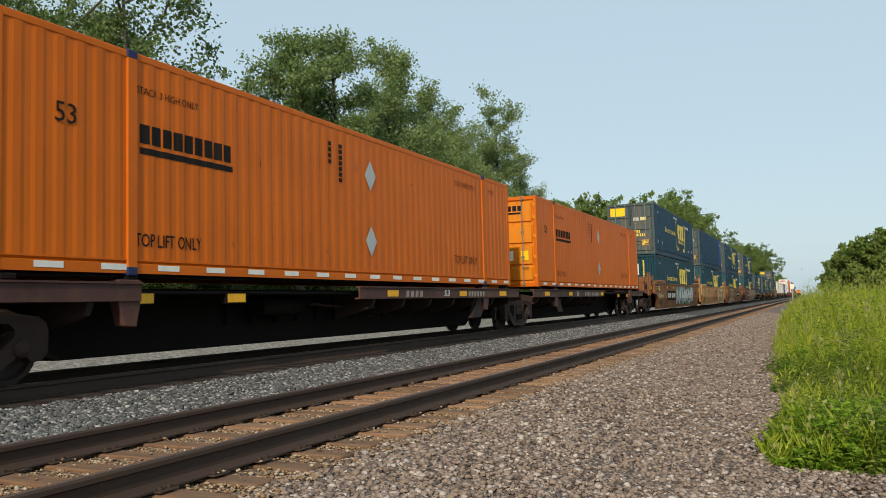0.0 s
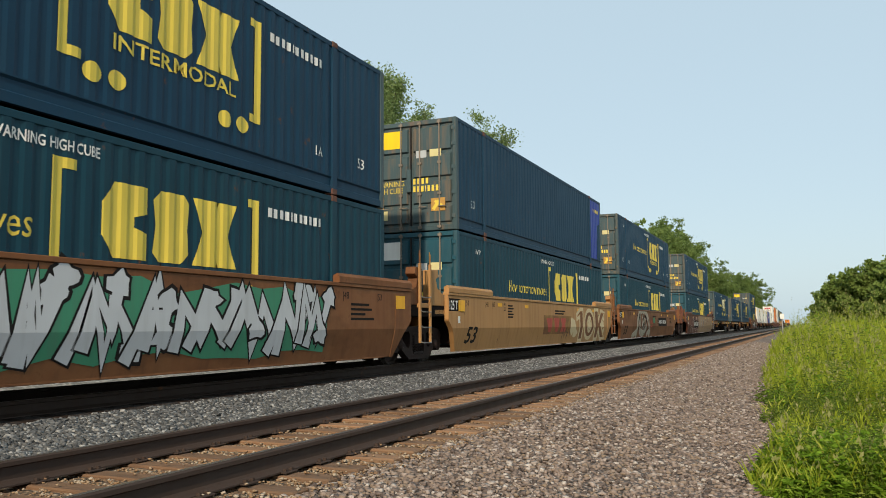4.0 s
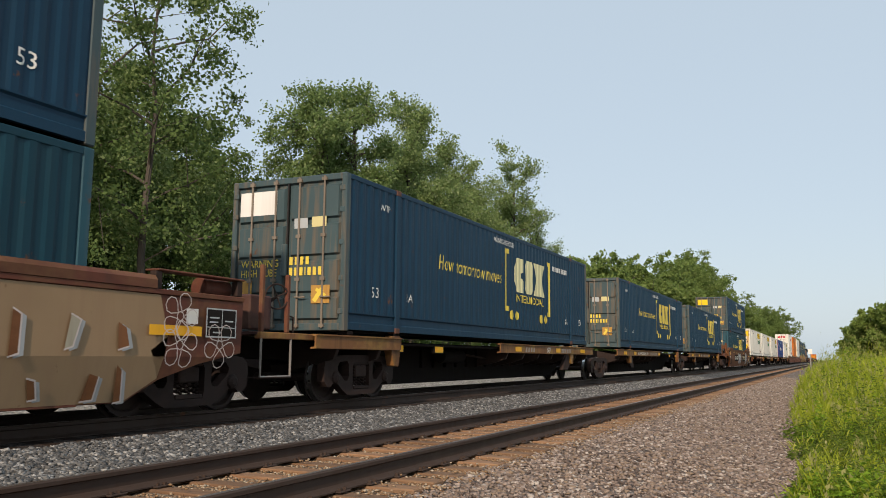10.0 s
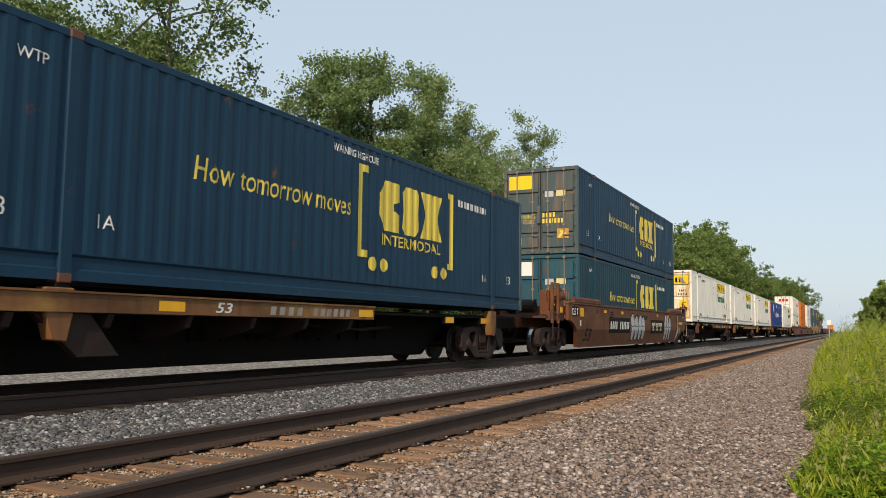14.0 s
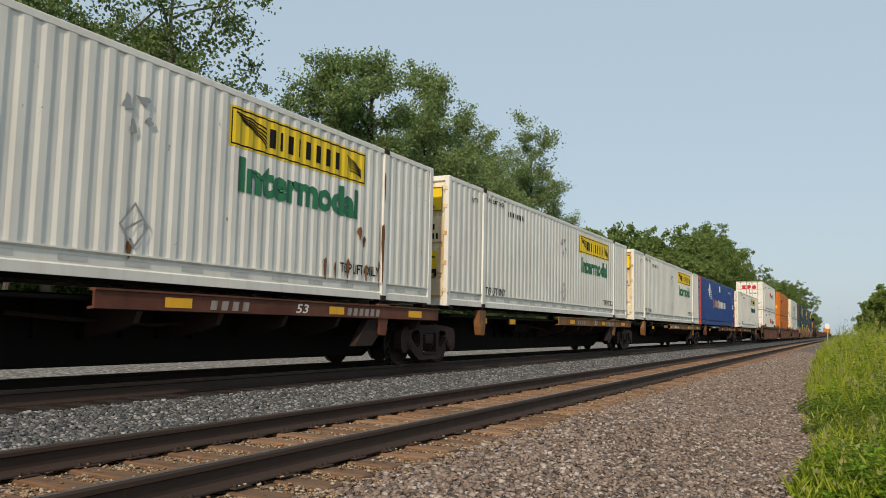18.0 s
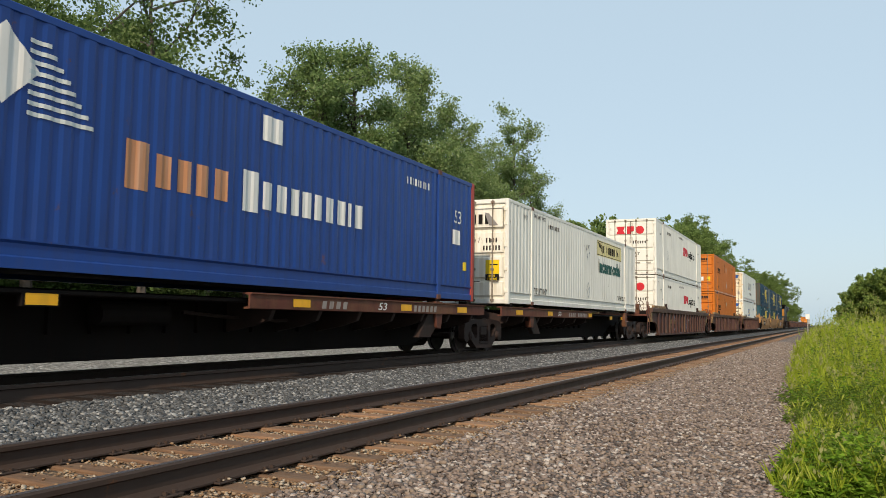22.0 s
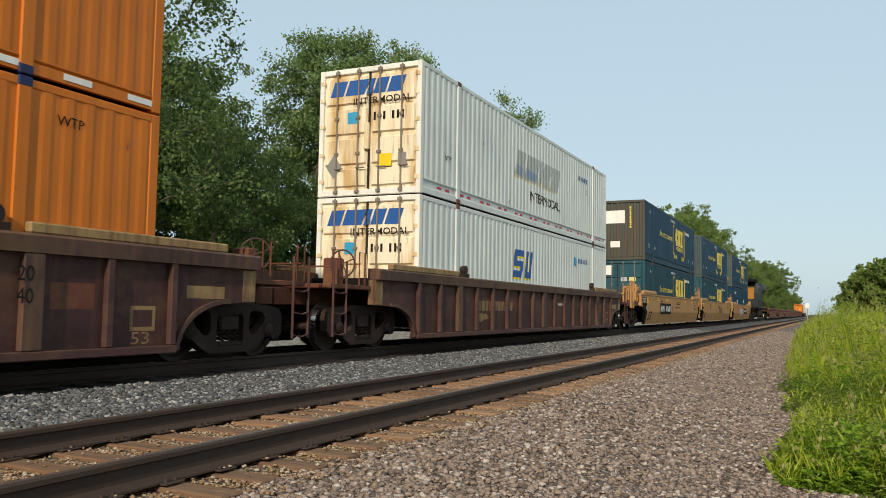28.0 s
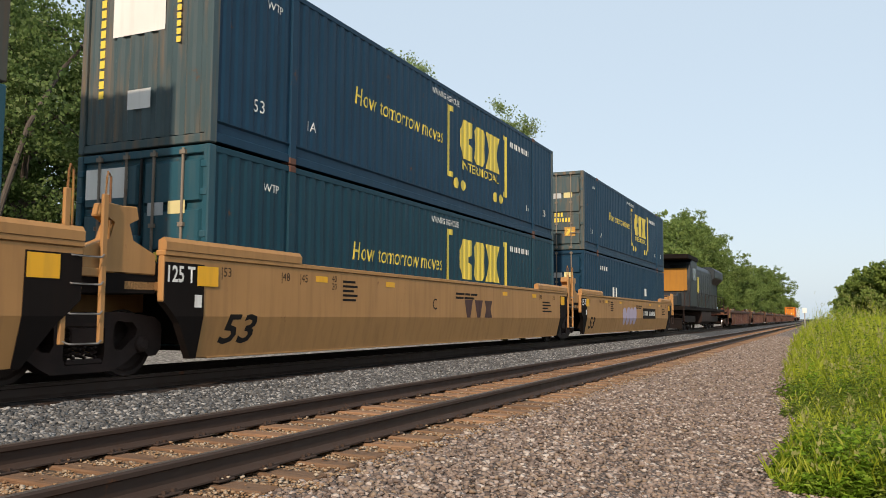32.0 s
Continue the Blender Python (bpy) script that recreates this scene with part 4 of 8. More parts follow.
            part("brake_bracket", bevelled(prism(bmesh.new(), [(f(-2.0), 1.22), (f(-2.0), 1.62), (f(-1.86), 2.02), (f(-1.66), 2.02), (f(-1.60), 1.58), (f(-1.44), 1.50), (f(-1.44), 1.22)], 1.18, 1.30), 0.012), paint_side, c, "bent bracket of the brake gear")
            part("brake_rod", tube(bmesh.new(), [(1.22, f(-1.95), 1.78), (1.24, f(-2.35), 1.70), (1.20, f(-2.6), 1.35)], 0.025, 6), M_IRON, c)
            part("placard", slab(1.345, 1.352, f(-1.9) - 0.11, f(-1.9) + 0.11, 1.28, 1.44, 0.002), M_DECAL if a else M_REFLECT, c, "end placard")
            for yy in (-e + 0.05, -1.3):
                for xx in (-1.25, 1.30):
                    part("grab_iron", tube(bmesh.new(), [(xx, f(yy), 1.2), (xx, f(yy), 1.95), (xx, f(yy + 0.12), 2.02), (xx, f(yy + 0.24), 1.95), (xx, f(yy + 0.24), 1.2)], 0.016), M_OCHRE, c, "ochre steel grab iron")
            # air tank and brake gear on the open end
            part("air_reservoir", tube(bmesh.new(), [(-0.35, f(-2.0), 1.46), (0.55, f(-2.0), 1.46)], 0.19, 12), M_IRON, c, "grimy air tank")
            part("air_tank", bevelled(tube(bmesh.new(), [(0.80, f(-0.55), 1.92), (0.80, f(-1.75), 1.92)], 0.21, 16), 0.03), M_BLACK, c, "sooty black air tank on the end deck") if a else None
            part("tank_stand", bevelled(box(bmesh.new(), 0.66, 0.94, min(f(-0.7), f(-1.6)), max(f(-0.7), f(-1.6)), 1.215, 1.74), 0.02), M_BLACK, c) if a else None
            part("valve", bevelled(box(bmesh.new(), -1.0, -0.6, f(-2.1) - 0.15, f(-2.1) + 0.15, 1.2, 1.55), 0.03), M_IRON, c)
            part("air_hose", tube(bmesh.new(), [(0.3, f(-ext + 0.3), 0.80), (0.32, f(-ext), 0.55), (0.30, f(-ext - 0.18), 0.42)], 0.025), M_BLACK, c)
            part("brake_wheel", hand_wheel((1.06, f(-1.9), 1.80), 0.27), M_OCHRE, c, "spoked hand brake wheel")
            part("brake_stand", bevelled(box(bmesh.new(), 0.70, 1.0, f(-1.9) - 0.14, f(-1.9) + 0.14, 1.2, 1.95), 0.02), paint_side, c)
            coupler(c, f(-ext), -1 if a == 0 else 1)
    if not ends[0]:
        end_ladder(c, paint_side)
    for a, ext in ((0, near), (1, far)):
        if ends[a]:
            continue
        # dark apron and hooked plates over the shared truck
        f = (lambda y: y) if a == 0 else (lambda y: CL - y)
        k = 2.15 if a == 0 else ext - 0.1
        part("apron", bevelled(prism(bmesh.new(), [(f(y), z) for y, z in ((-0.97, 1.06), (-0.97, 1.50), (-1.25, 1.50), (-k, 1.34), (-k, 1.04))], -1.32, 1.34), 0.012), M_BLACK, c, "sooty apron over the shared truck")
        for x0 in (-1.36, 1.12):
            part("stanchion", bevelled(prism(bmesh.new(), [(f(y), z) for y, z in ((-1.68, 1.30), (-1.68, 2.12), (-1.34, 2.14), (-1.30, 1.98), (-1.48, 1.92), (-1.40, 1.70), (-1.00, 1.56), (-1.00, 1.30))], x0, x0 + 0.24), 0.014), paint_side, c, "hooked end plate")
    if trucks[0]:
        truck(c, -1.80)
    if trucks[1]:
        truck(c, CL + (long_end - 0.62 if long_end else 1.80))
    base = [("marking", fit_words("53", 0.80, 0.40, 0.012, 0.25), 0.20, 0.41, M_INK, "large black 53"),
            ("marking", text_bm("|53", 0.13), 0.15, 1.34, M_INK, ""), ("marking", text_bm("|48", 0.13), 1.55, 1.34, M_INK, ""),
            ("marking", text_bm("|45", 0.13), 2.05, 1.34, M_INK, ""), ("marking", text_bm("40", 0.11), 3.0, 1.38, M_INK, ""), ("marking", text_bm("20", 0.11), 3.0, 1.25, M_INK, ""),
            ("marking", text_bm("|53", 0.13), CL - 0.6, 1.34, M_INK, ""), ("marking", text_bm("|48", 0.13), CL - 1.9, 1.34, M_INK, ""),
            ("marking", bars([0.5, 0.3, 0.4], 0.05, 0.04), 8.2, 1.30, M_INK, "small black stencils"), ("marking", bars([0.45, 0.6], 0.05, 0.04), 8.2, 1.21, M_INK, ""),
            *(() if long_end else (("marking", flat_bm([rect(0, w, 0.09 * k, 0.09 * k + 0.045) for k, w in enumerate((0.9, 0.55, 0.8, 0.7))]), CL - 1.6, 0.95, M_INK, "block of small black stencils"),)), ("marking", flat_bm([rect(0, w, 0.08 * k, 0.08 * k + 0.04) for k, w in enumerate((0.45, 0.5, 0.38, 0.5, 0.42))]), 3.35, 1.06, M_INK, "block of small black stencils"),
            ("marking", fit_words("125 T", 0.62 if ends[0] else 0.50, 0.21, 0.006), -1.16 if ends[0] else -0.88, 1.23, M_DECAL, "white capacity stencil")]
    side_marks(c, base + list(marks or ()), XW, True, not long_end)
    return on_train(c, u)


# --- single well car with outside ribs ---
def ribbed_car(u, near, far, label, marks=None):
    c = thing("well_car", label, "railcar", "railcars of the train")
    XW = 1.38
    n = 10
    arc = [(-0.36 - 1.0 * (1 - math.cos(k * math.pi / 2 / n)), 0.20 + 0.62 * math.sin(k * math.pi / 2 / n)) for k in range(n + 1)]
    left = arc + [(-1.95, 0.84), (-1.95, 1.32)]
    pts = left + [(CL - y, z) for y, z in reversed(left)]
    for s in (-1, 1):
        part("side_plate", prism(bmesh.new(), pts, s * (XW - 0.05), s * XW), M_PLATE, c)
        for f in (lambda y: y, lambda y: CL - y):
            outer = [(-0.29 - 1.07 * (1 - math.cos(k * math.pi / 2 / n)), 0.20 + 0.68 * math.sin(k * math.pi / 2 / n)) for k in range(n + 1)]
            part("arch_rim", prism(bmesh.new(), [(f(y), z) for y, z in arc + outer[::-1]], s * (XW + 0.002), s * (XW + 0.05)), M_CHORD, c, "worn rim of the wheel arch")
        prof = [(s * (XW - 0.16), 1.322), (s * (XW + 0.09), 1.322), (s * (XW + 0.10), 1.50), (s * (XW + 0.06), 1.53), (s * (XW - 0.16), 1.53)]
        part("top_chord", prism(bmesh.new(), prof, -1.95, CL + 1.95, 'y'), M_CHORD, c, "scuffed maroon and ochre top chord")
        part("bottom_chord", bevelled(box(bmesh.new(), s * (XW - 0.12), s * (XW + 0.085), -0.28, CL + 0.28, 0.17, 0.27), 0.01), M_MAROON, c)
        for i in range(17):
            yy = CL / 2 + (i - 8) * 1.035
            wide = 0.13 if i in (2, 8, 14) else 0.055
            part("rib", shared("rib%d%d" % (s, wide > 0.06), lambda: bevelled(prism(bmesh.new(), [(-wide, 0.275), (wide, 0.275), (wide, 1.32), (-wide, 1.32)], s * (XW + 0.002), s * (XW + 0.085)), 0.012)),
                 M_RIB if i == 14 else M_CHORD if i % 3 else M_MAROON, c, "", (0, yy, 0))
        for yy in (-1.3, CL - 1.9):
            part("guide_rail", bevelled(box(bmesh.new(), s * (XW - 0.1), s * (XW + 0.02), yy, yy + 3.2, 1.532, 1.66), 0.02), M_RIB, c, "worn ochre guide plate")
        for yy in (2.3, CL - 2.3):
            bm = box(bmesh.new(), s * (XW - 0.13), s * (XW + 0.03), yy - 0.16, yy + 0.16, 1.532, 1.62)
            disc(bm, [(s * (XW - 0.05) - 0.06, 0.11), (s * (XW - 0.05) + 0.06, 0.11)], (0, yy, 1.70), 12)
            part("lock", bm, M_IRON, c)
    part("floor", bevelled(box(box(bmesh.new(), -1.21, 1.21, 0.0, 2.6, 0.30, 0.36), -1.21, 1.21, CL - 2.6, CL, 0.30, 0.36), 0.01), M_BLACK, c)
    for i in range(6):
        part("cross_bearer", shared("cross_bearer", lambda: bevelled(box(bmesh.new(), -1.20, 1.20, 0.0, 0.16, 0.26, 0.36), 0.01)), M_BLACK, c, "", (0, 3.4 + i * 1.85, 0))
    for a, ext in ((0, near), (1, far)):
        f = (lambda y: y) if a == 0 else (lambda y: CL - y)
        e = ext - 0.35
        bm = box(bmesh.new(), -1.30, 1.30, min(f(-0.3), f(-e)), max(f(-0.3), f(-e)), 1.12, 1.20)
        box(bm, -0.38, 0.38, min(f(-0.1), f(-ext)), max(f(-0.1), f(-ext)), 0.82, 1.12)
        part("end_platform", bevelled(bm, 0.012), M_OXIDE, c)
        part("bulkhead", bevelled(box(bmesh.new(), -1.30, 1.30, min(f(-0.12), f(-0.24)), max(f(-0.12), f(-0.24)), 0.40, 1.42), 0.012), M_BLACK, c)
        ladder(c, 1.36, f(-e) if a == 0 else f(-e) - 0.42, 0.28, 1.60, M_MAROON)
        for yy in (-e + 0.05, -2.4):
            for xx in (-1.25, 1.30):
                part("grab_iron", tube(bmesh.new(), [(xx, f(yy), 1.2), (xx, f(yy), 1.80), (xx, f(yy + 0.2), 1.80), (xx, f(yy + 0.2), 1.2)], 0.016), M_OXIDE, c)
        part("cross_bar", tube(bmesh.new(), [(-1.25, f(-e + 0.05), 1.5), (1.3, f(-e + 0.05), 1.5)], 0.016), M_OXIDE, c)
        part("brake_stand", bevelled(box(bmesh.new(), 0.62, 0.92, f(-2.45) - 0.13, f(-2.45) + 0.13, 1.2, 1.70), 0.02), M_OXIDE, c)
        part("brake_wheel", hand_wheel((0.97, f(-2.45), 1.60), 0.25), M_CHORD, c, "spoked hand brake wheel")
        part("air_hose", tube(bmesh.new(), [(0.3, f(-ext + 0.3), 0.80), (0.32, f(-ext), 0.55), (0.30, f(-ext - 0.18), 0.42)], 0.025), M_BLACK, c)
        for s in (-1, 1):
            part("post", bevelled(box(bmesh.new(), s * 1.22, s * 1.385, f(-1.80) - 0.15, f(-1.80) + 0.15, 0.84, 1.318), 0.012), M_RIB, c, "scuffed ochre end post")
        truck(c, f(-1.80))
        coupler(c, f(-ext), -1 if a == 0 else 1)
    base = [("marking", bars([0.17] * 4 + [0.12] + [0.16] * 6, 0.24, 0.06, 0.1), 3.10, 0.76, M_RIB, "faint ochre car number"), ("marking", flat_bm([blob(0.40, 0.08, 0.40, 0.10, 3, 18, 0.35)]), 2.92, 0.52, M_RIB, "scraped ochre patch"),
            ("marking", flat_bm([rect(0, 0.42, 0, 0.05), rect(0, 0.42, 0.26, 0.31), rect(0, 0.05, 0.05, 0.26), rect(0.37, 0.42, 0.05, 0.26)]), 15.69, 0.46, M_RIB, "ochre stencil frame"), ("marking", flat_bm([rect(0, 0.75, 0, 0.17)]), 16.66, 0.88, M_RIB, "faded ochre patch"),
            ("marking", fit_words("53", 0.30, 0.15), 15.72, 0.30, M_RIB, ""), ("marking", flat_bm([rect(0, 0.6, 0, 0.30)]), 14.55, 0.72, M_OXIDE, "rusty red patch"), ("marking", flat_bm([rect(0, 0.55, 0, 0.25)]), 5.2, 0.85, M_OXIDE, "rusty red patch"),
            ("marking", bars([0.10, 0.16, 0.1, 0.12, 0.1], 0.07, 0.04), 9.6, 0.95, M_LGREY, "small stencils")]
    part("marking", on_side(fit_words("20", 0.20, 0.17), 14.07, 1.02, XW + 0.087, False), M_INK, c, "black stencil on the wide rib")
    part("marking", on_side(fit_words("40", 0.20, 0.17), 14.07, 0.78, XW + 0.087, False), M_INK, c, "black stencil on the wide rib")
    side_marks(c, base + list(marks or ()), XW)
    return on_train(c, u)


# --- containers ---
def side_sheet_bm(z0, z1, deep=DEEP):
    """The corrugated sheet of one side, three bays between the posts."""
    bm = bmesh.new()
    ys = [0.14] + rib_breaks(0.14, CL - 0.14) + [CL - 0.14]
    prev = None
    for y in ys:
        x = CW - 0.004 - rib_depth(y, deep)
        q = [bm.verts.new((x, y, z0)), bm.verts.new((x, y, z1)), bm.verts.new((x - 0.02, y, z1)), bm.verts.new((x - 0.02, y, z0))]
        if prev:
            for i in range(4):
                bm.faces.new((prev[i], q[i], q[(i + 1) % 4], prev[(i + 1) % 4]))
        else:
            bm.faces.new(q)
        prev = q
    bm.faces.new(prev[::-1])
    return bm


def mirrored(bm):
    for v in bm.verts:
        v.co.x = -v.co.x
    return bm


def end_sheet_bm(y, way):
    bm = bmesh.new()
    prev = None
    x = -CW + 0.12
    k = 0
    while x < CW - 0.11:
        for f, d in ((0.0, 0.0), (0.10, 0.0), (0.14, 0.035), (0.24, 0.035)):
            xx = min(x + f, CW - 0.12)
            yy = y + way * d
            q = [bm.verts.new((xx, yy, 0.16)), bm.verts.new((xx, yy, CH - 0.14)), bm.verts.new((xx, yy + way * 0.02, CH - 0.14)), bm.verts.new((xx, yy + way * 0.02, 0.16))]
            if prev:
                for i in range(4):
                    bm.faces.new((prev[i], q[i], q[(i + 1) % 4], prev[(i + 1) % 4]))
            prev = q
        x += 0.28
    return bm


def door_bm(s):
    """One door leaf with pressed panels, one connected sheet on a plate."""
    a, b = (0.012, CW - 0.10) if s > 0 else (-CW + 0.10, -0.012)
    bm = bmesh.new()
    xs = [a, a + 0.05, a + 0.085, b - 0.085, b - 0.05, b]
    zs = [0.14]
    for z0, z1 in ((0.20, 0.62), (0.70, 1.30), (1.38, 1.98), (2.06, 2.70)):
        zs += [z0, z0 + 0.035, z1 - 0.035, z1]
    zs.append(CH - 0.13)
    def y_at(i, j):
        return 0.018 if i in (2, 3) and j % 4 in (2, 3) and 0 < j < len(zs) - 1 else 0.074
    g = [[bm.verts.new((x, y_at(i, j), z)) for i, x in enumerate(xs)] for j, z in enumerate(zs)]
    for j in range(len(zs) - 1):
        for i in range(len(xs) - 1):
            bm.faces.new((g[j][i], g[j][i + 1], g[j + 1][i + 1], g[j + 1][i]))
    back = [bm.verts.new((x, 0.11, z)) for x, z in ((a, 0.14), (b, 0.14), (b, CH - 0.13), (a, CH - 0.13))]
    bm.faces.new(back[::-1])
    n = len(zs) - 1
    bm.faces.new([g[0][i] for i in range(6)][::-1] + [back[0], back[1]])
    bm.faces.new([g[n][i] for i in range(6)] + [back[2], back[3]])
    bm.faces.new([g[j][0] for j in range(n + 1)] + [back[3], back[0]])
    bm.faces.new([g[j][5] for j in range(n + 1)][::-1] + [back[1], back[2]])
    return bm


def container(name, body, doormat, frame_mat, label, group, doors=True, marks=(), end_marks=(), posts=None, tall_rail=True, cast=None, deep=DEEP):
    """A 53-foot box: corrugated sides, posts, rails, castings, roof, and doors with lock rods."""
    c = thing(name, label, "container", group)
    rz = 0.34 if tall_rail else 0.20
    part("side_panel", shared("side%d_%.3f" % (tall_rail, deep), lambda: side_sheet_bm(rz - 0.01, CH - 0.11, deep)).copy(), body, c)
    part("side_panel", shared("sideb%d_%.3f" % (tall_rail, deep), lambda: mirrored(side_sheet_bm(rz - 0.01, CH - 0.11, deep))).copy(), body, c)
    part("roof", slab(-CW + 0.06, CW - 0.06, 0.08, CL - 0.08, CH - 0.06, CH - 0.02, 0.01), body, c)
    part("floor", slab(-CW + 0.05, CW - 0.05, 0.10, CL - 0.10, 0.10, 0.16), M_BLACK, c)
    for s in (-1, 1):
        pts = [(s * (CW - 0.07), CH - 0.115), (s * CW, CH - 0.115), (s * CW, CH - 0.015), (s * (CW - 0.07), CH - 0.015)]
        part("top_rail", bevelled(prism(bmesh.new(), pts, 0.15, CL - 0.15, 'y'), 0.01), body, c)
        pts = [(s * (CW - 0.08), 0.03), (s * (CW - 0.005), 0.03), (s * (CW - 0.005), 0.15), (s * (CW - 0.03), 0.17), (s * (CW - 0.03), rz - 0.04), (s * CW, rz - 0.01), (s * CW, rz + 0.01), (s * (CW - 0.08), rz + 0.01)]
        part("bottom_rail", prism(bmesh.new(), pts, 0.15, CL - 0.15, 'y'), body, c)
        for y in (1.98, CL - 1.98):
            part("stacking_post", slab(s * (CW - 0.05), s * (CW + 0.016), y - 0.085, y + 0.085, 0.02, CH - 0.004, 0.012) if s > 0 else slab(-CW - 0.016, -CW + 0.05, y - 0.085, y + 0.085, 0.02, CH - 0.004, 0.012), posts or body, c)
            for z in (0.0, CH - 0.118):
                bm = bevelled(box(bmesh.new(), min(s * 1.13, s * (CW + 0.020)), max(s * 1.13, s * (CW + 0.020)), y - 0.09, y + 0.09, z, z + 0.118), 0.014)
                part("corner_casting", bm, cast or M_CAST, c)
        for y in (0.0, CL - 0.16):
            part("corner_post", slab(min(s * (CW - 0.11), s * CW), max(s * (CW - 0.11), s * CW), y, y + 0.16, 0.0, CH - 0.01, 0.015), frame_mat, c)
    for y in (0.02, CL - 0.14):
        part("header", slab(-CW + 0.10, CW - 0.10, y, y + 0.12, CH - 0.13, CH - 0.01, 0.012), frame_mat, c)
        part("sill", slab(-CW + 0.10, CW - 0.10, y, y + 0.12, 0.01, 0.14, 0.012), frame_mat, c)
    part("end_panel", shared("end_far", lambda: end_sheet_bm(CL - 0.02, -1)).copy(), body, c)
    if doors:
        for s in (-1, 1):
            d = part("door", shared("door%d" % s, lambda: door_bm(s)).copy(), doormat, c)
            for x in (0.27, 0.82):
                bm = bmesh.new()
                tube(bm, [(s * x, 0.0, 0.05), (s * x, 0.0, CH - 0.04)], 0.021, 8)
                for z in (0.10, 0.95, 1.75, CH - 0.10):
                    box(bm, s * x - 0.05, s * x + 0.05, -0.025, 0.05, z - 0.03, z + 0.03)
                part("lock_rod", bm, M_LOCKROD, d, "rusty brown lock rod")
                part("handle", tube(bmesh.new(), [(s * x - 0.03, -0.03, 0.62), (s * x + 0.10, -0.045, 0.61), (s * x + 0.20, -0.04, 0.615)], 0.015), M_LOCKROD, d)
            for z in (0.35, 0.95, 1.6, 2.2, 2.6):
                part("hinge", shared("hinge%d" % s, lambda: bevelled(box(bmesh.new(), min(s * (CW - 0.14), s * (CW - 0.03)), max(s * (CW - 0.14), s * (CW - 0.03)), -0.012, 0.03, -0.05, 0.05), 0.01)).copy(), doormat, d, "", (0, 0, z))
        part("door_seal", slab(-0.016, 0.016, 0.010, 0.05, 0.15, CH - 0.135, 0.004), M_GASKET, c, "black rubber door seal")
        part("lock_box", slab(-0.10, 0.02, -0.03, 0.045, 1.02, 1.62, 0.012), doormat, c, "tall lock cover between the doors")
    else:
        part("end_panel", shared("end_near", lambda: end_sheet_bm(0.05, 1)).copy(), doormat, c)
    for i, (nm, bm, y, z, mat, lab) in enumerate(marks):
        flat = nm == "placard"
        part(nm, on_side(bm, y, z, CW - 0.004, not flat, 0.012 if flat else 0.004 + 0.002 * (i if i < 4 else 4), deep), mat, c, lab)
    for i, (nm, bm, x, z, mat, lab) in enumerate(end_marks):
        part(nm, on_end(bm, x, z, 0.018 if doors else 0.05, 0.004 + 0.002 * i), mat, c, lab)
    return c

# ---- cars of the train and their loads, from the head that passes first ----
def csx_marks(lower=False, n=0):
    """Yellow bracket, blocks, dots and slogan of the teal containers."""
    block = [[(0.0, 0.28), (0.22, 0.0), (0.82, 0.0), (0.82, 0.36), (0.58, 0.42), (0.58, 0.56), (0.82, 0.62), (0.82, 0.98), (0.22, 0.98), (0.0, 0.70)],
             [(0.92, 0.12), (1.04, 0.0), (1.50, 0.0), (1.66, 0.14), (1.62, 0.49), (1.66, 0.86), (1.54, 0.98), (1.08, 0.98), (0.92, 0.84), (0.97, 0.49)],
             [(1.76, 0.0), (2.18, 0.0), (2.27, 0.16), (2.36, 0.0), (2.78, 0.0), (2.58, 0.49), (2.78, 0.98), (2.36, 0.98), (2.27, 0.82), (2.18, 0.98), (1.76, 0.98), (1.96, 0.49)]]
    out = [("slogan", fit_words("How tomorrow moves", 3.86, 0.34, 0.001, 0.12), 3.92, 1.50, M_YELLOW, "yellow painted slogan"),
           ("logo", flat_bm([[(u * 0.935, v * 0.98) for u, v in q] for q in block]), 8.75, 1.36, M_YELLOW, "three bold yellow blocks"),
           ("bracket", flat_bm([rect(0, 0.15, 0.13, 1.55), rect(0, 0.36, 1.55, 1.68), rect(0, 0.36, 0.0, 0.13)]), 8.0, 0.80, M_YELLOW, "yellow square bracket"),
           ("bracket", flat_bm([rect(0.13, 0.28, 0.13, 1.55), rect(0.0, 0.28, 1.55, 1.68), rect(0.0, 0.28, 0.0, 0.13)]), 11.62, 0.80, M_YELLOW, "yellow square bracket"),
           ("lettering", fit_words("INTERMODAL", 2.45, 0.21, 0.004), 8.84, 1.09, M_YELLOW, ""),
           ("dot", flat_bm([round_pts(8.53, 0.70, 0.15, 0.13)]), 0, 0, M_YELLOW, ""), ("dot", flat_bm([round_pts(8.92, 0.70, 0.15, 0.13)]), 0, 0, M_YELLOW, ""),
           ("dot", flat_bm([round_pts(11.04, 0.70, 0.15, 0.13)]), 0, 0, M_YELLOW, ""), ("dot", flat_bm([round_pts(11.45, 0.70, 0.15, 0.13)]), 0, 0, M_YELLOW, ""),
           ("lettering", fit_words("WARNING HIGH CUBE", 1.5, 0.13, 0.003), 7.2, 2.56, M_DECAL, ""),
           ("marking", bars([0.10] * 4 + [0.04] + [0.09] * 6, 0.15, 0.06), 12.15, 2.26, M_DECAL, "pale serial number"),
           ("lettering", text_bm("53", 0.20), 15.02, 0.66, M_DECAL, ""), ("lettering", text_bm("53", 0.20), 0.95, 0.66, M_DECAL, ""),
           ("lettering", text_bm("1A", 0.17), 13.5, 0.64, M_DECAL, ""), ("lettering", text_bm("1A", 0.17), 2.35, 0.66, M_DECAL, ""),
           ("lettering", text_bm("WTP", 0.13), 1.25, 2.38, M_DECAL, "")]
    return out


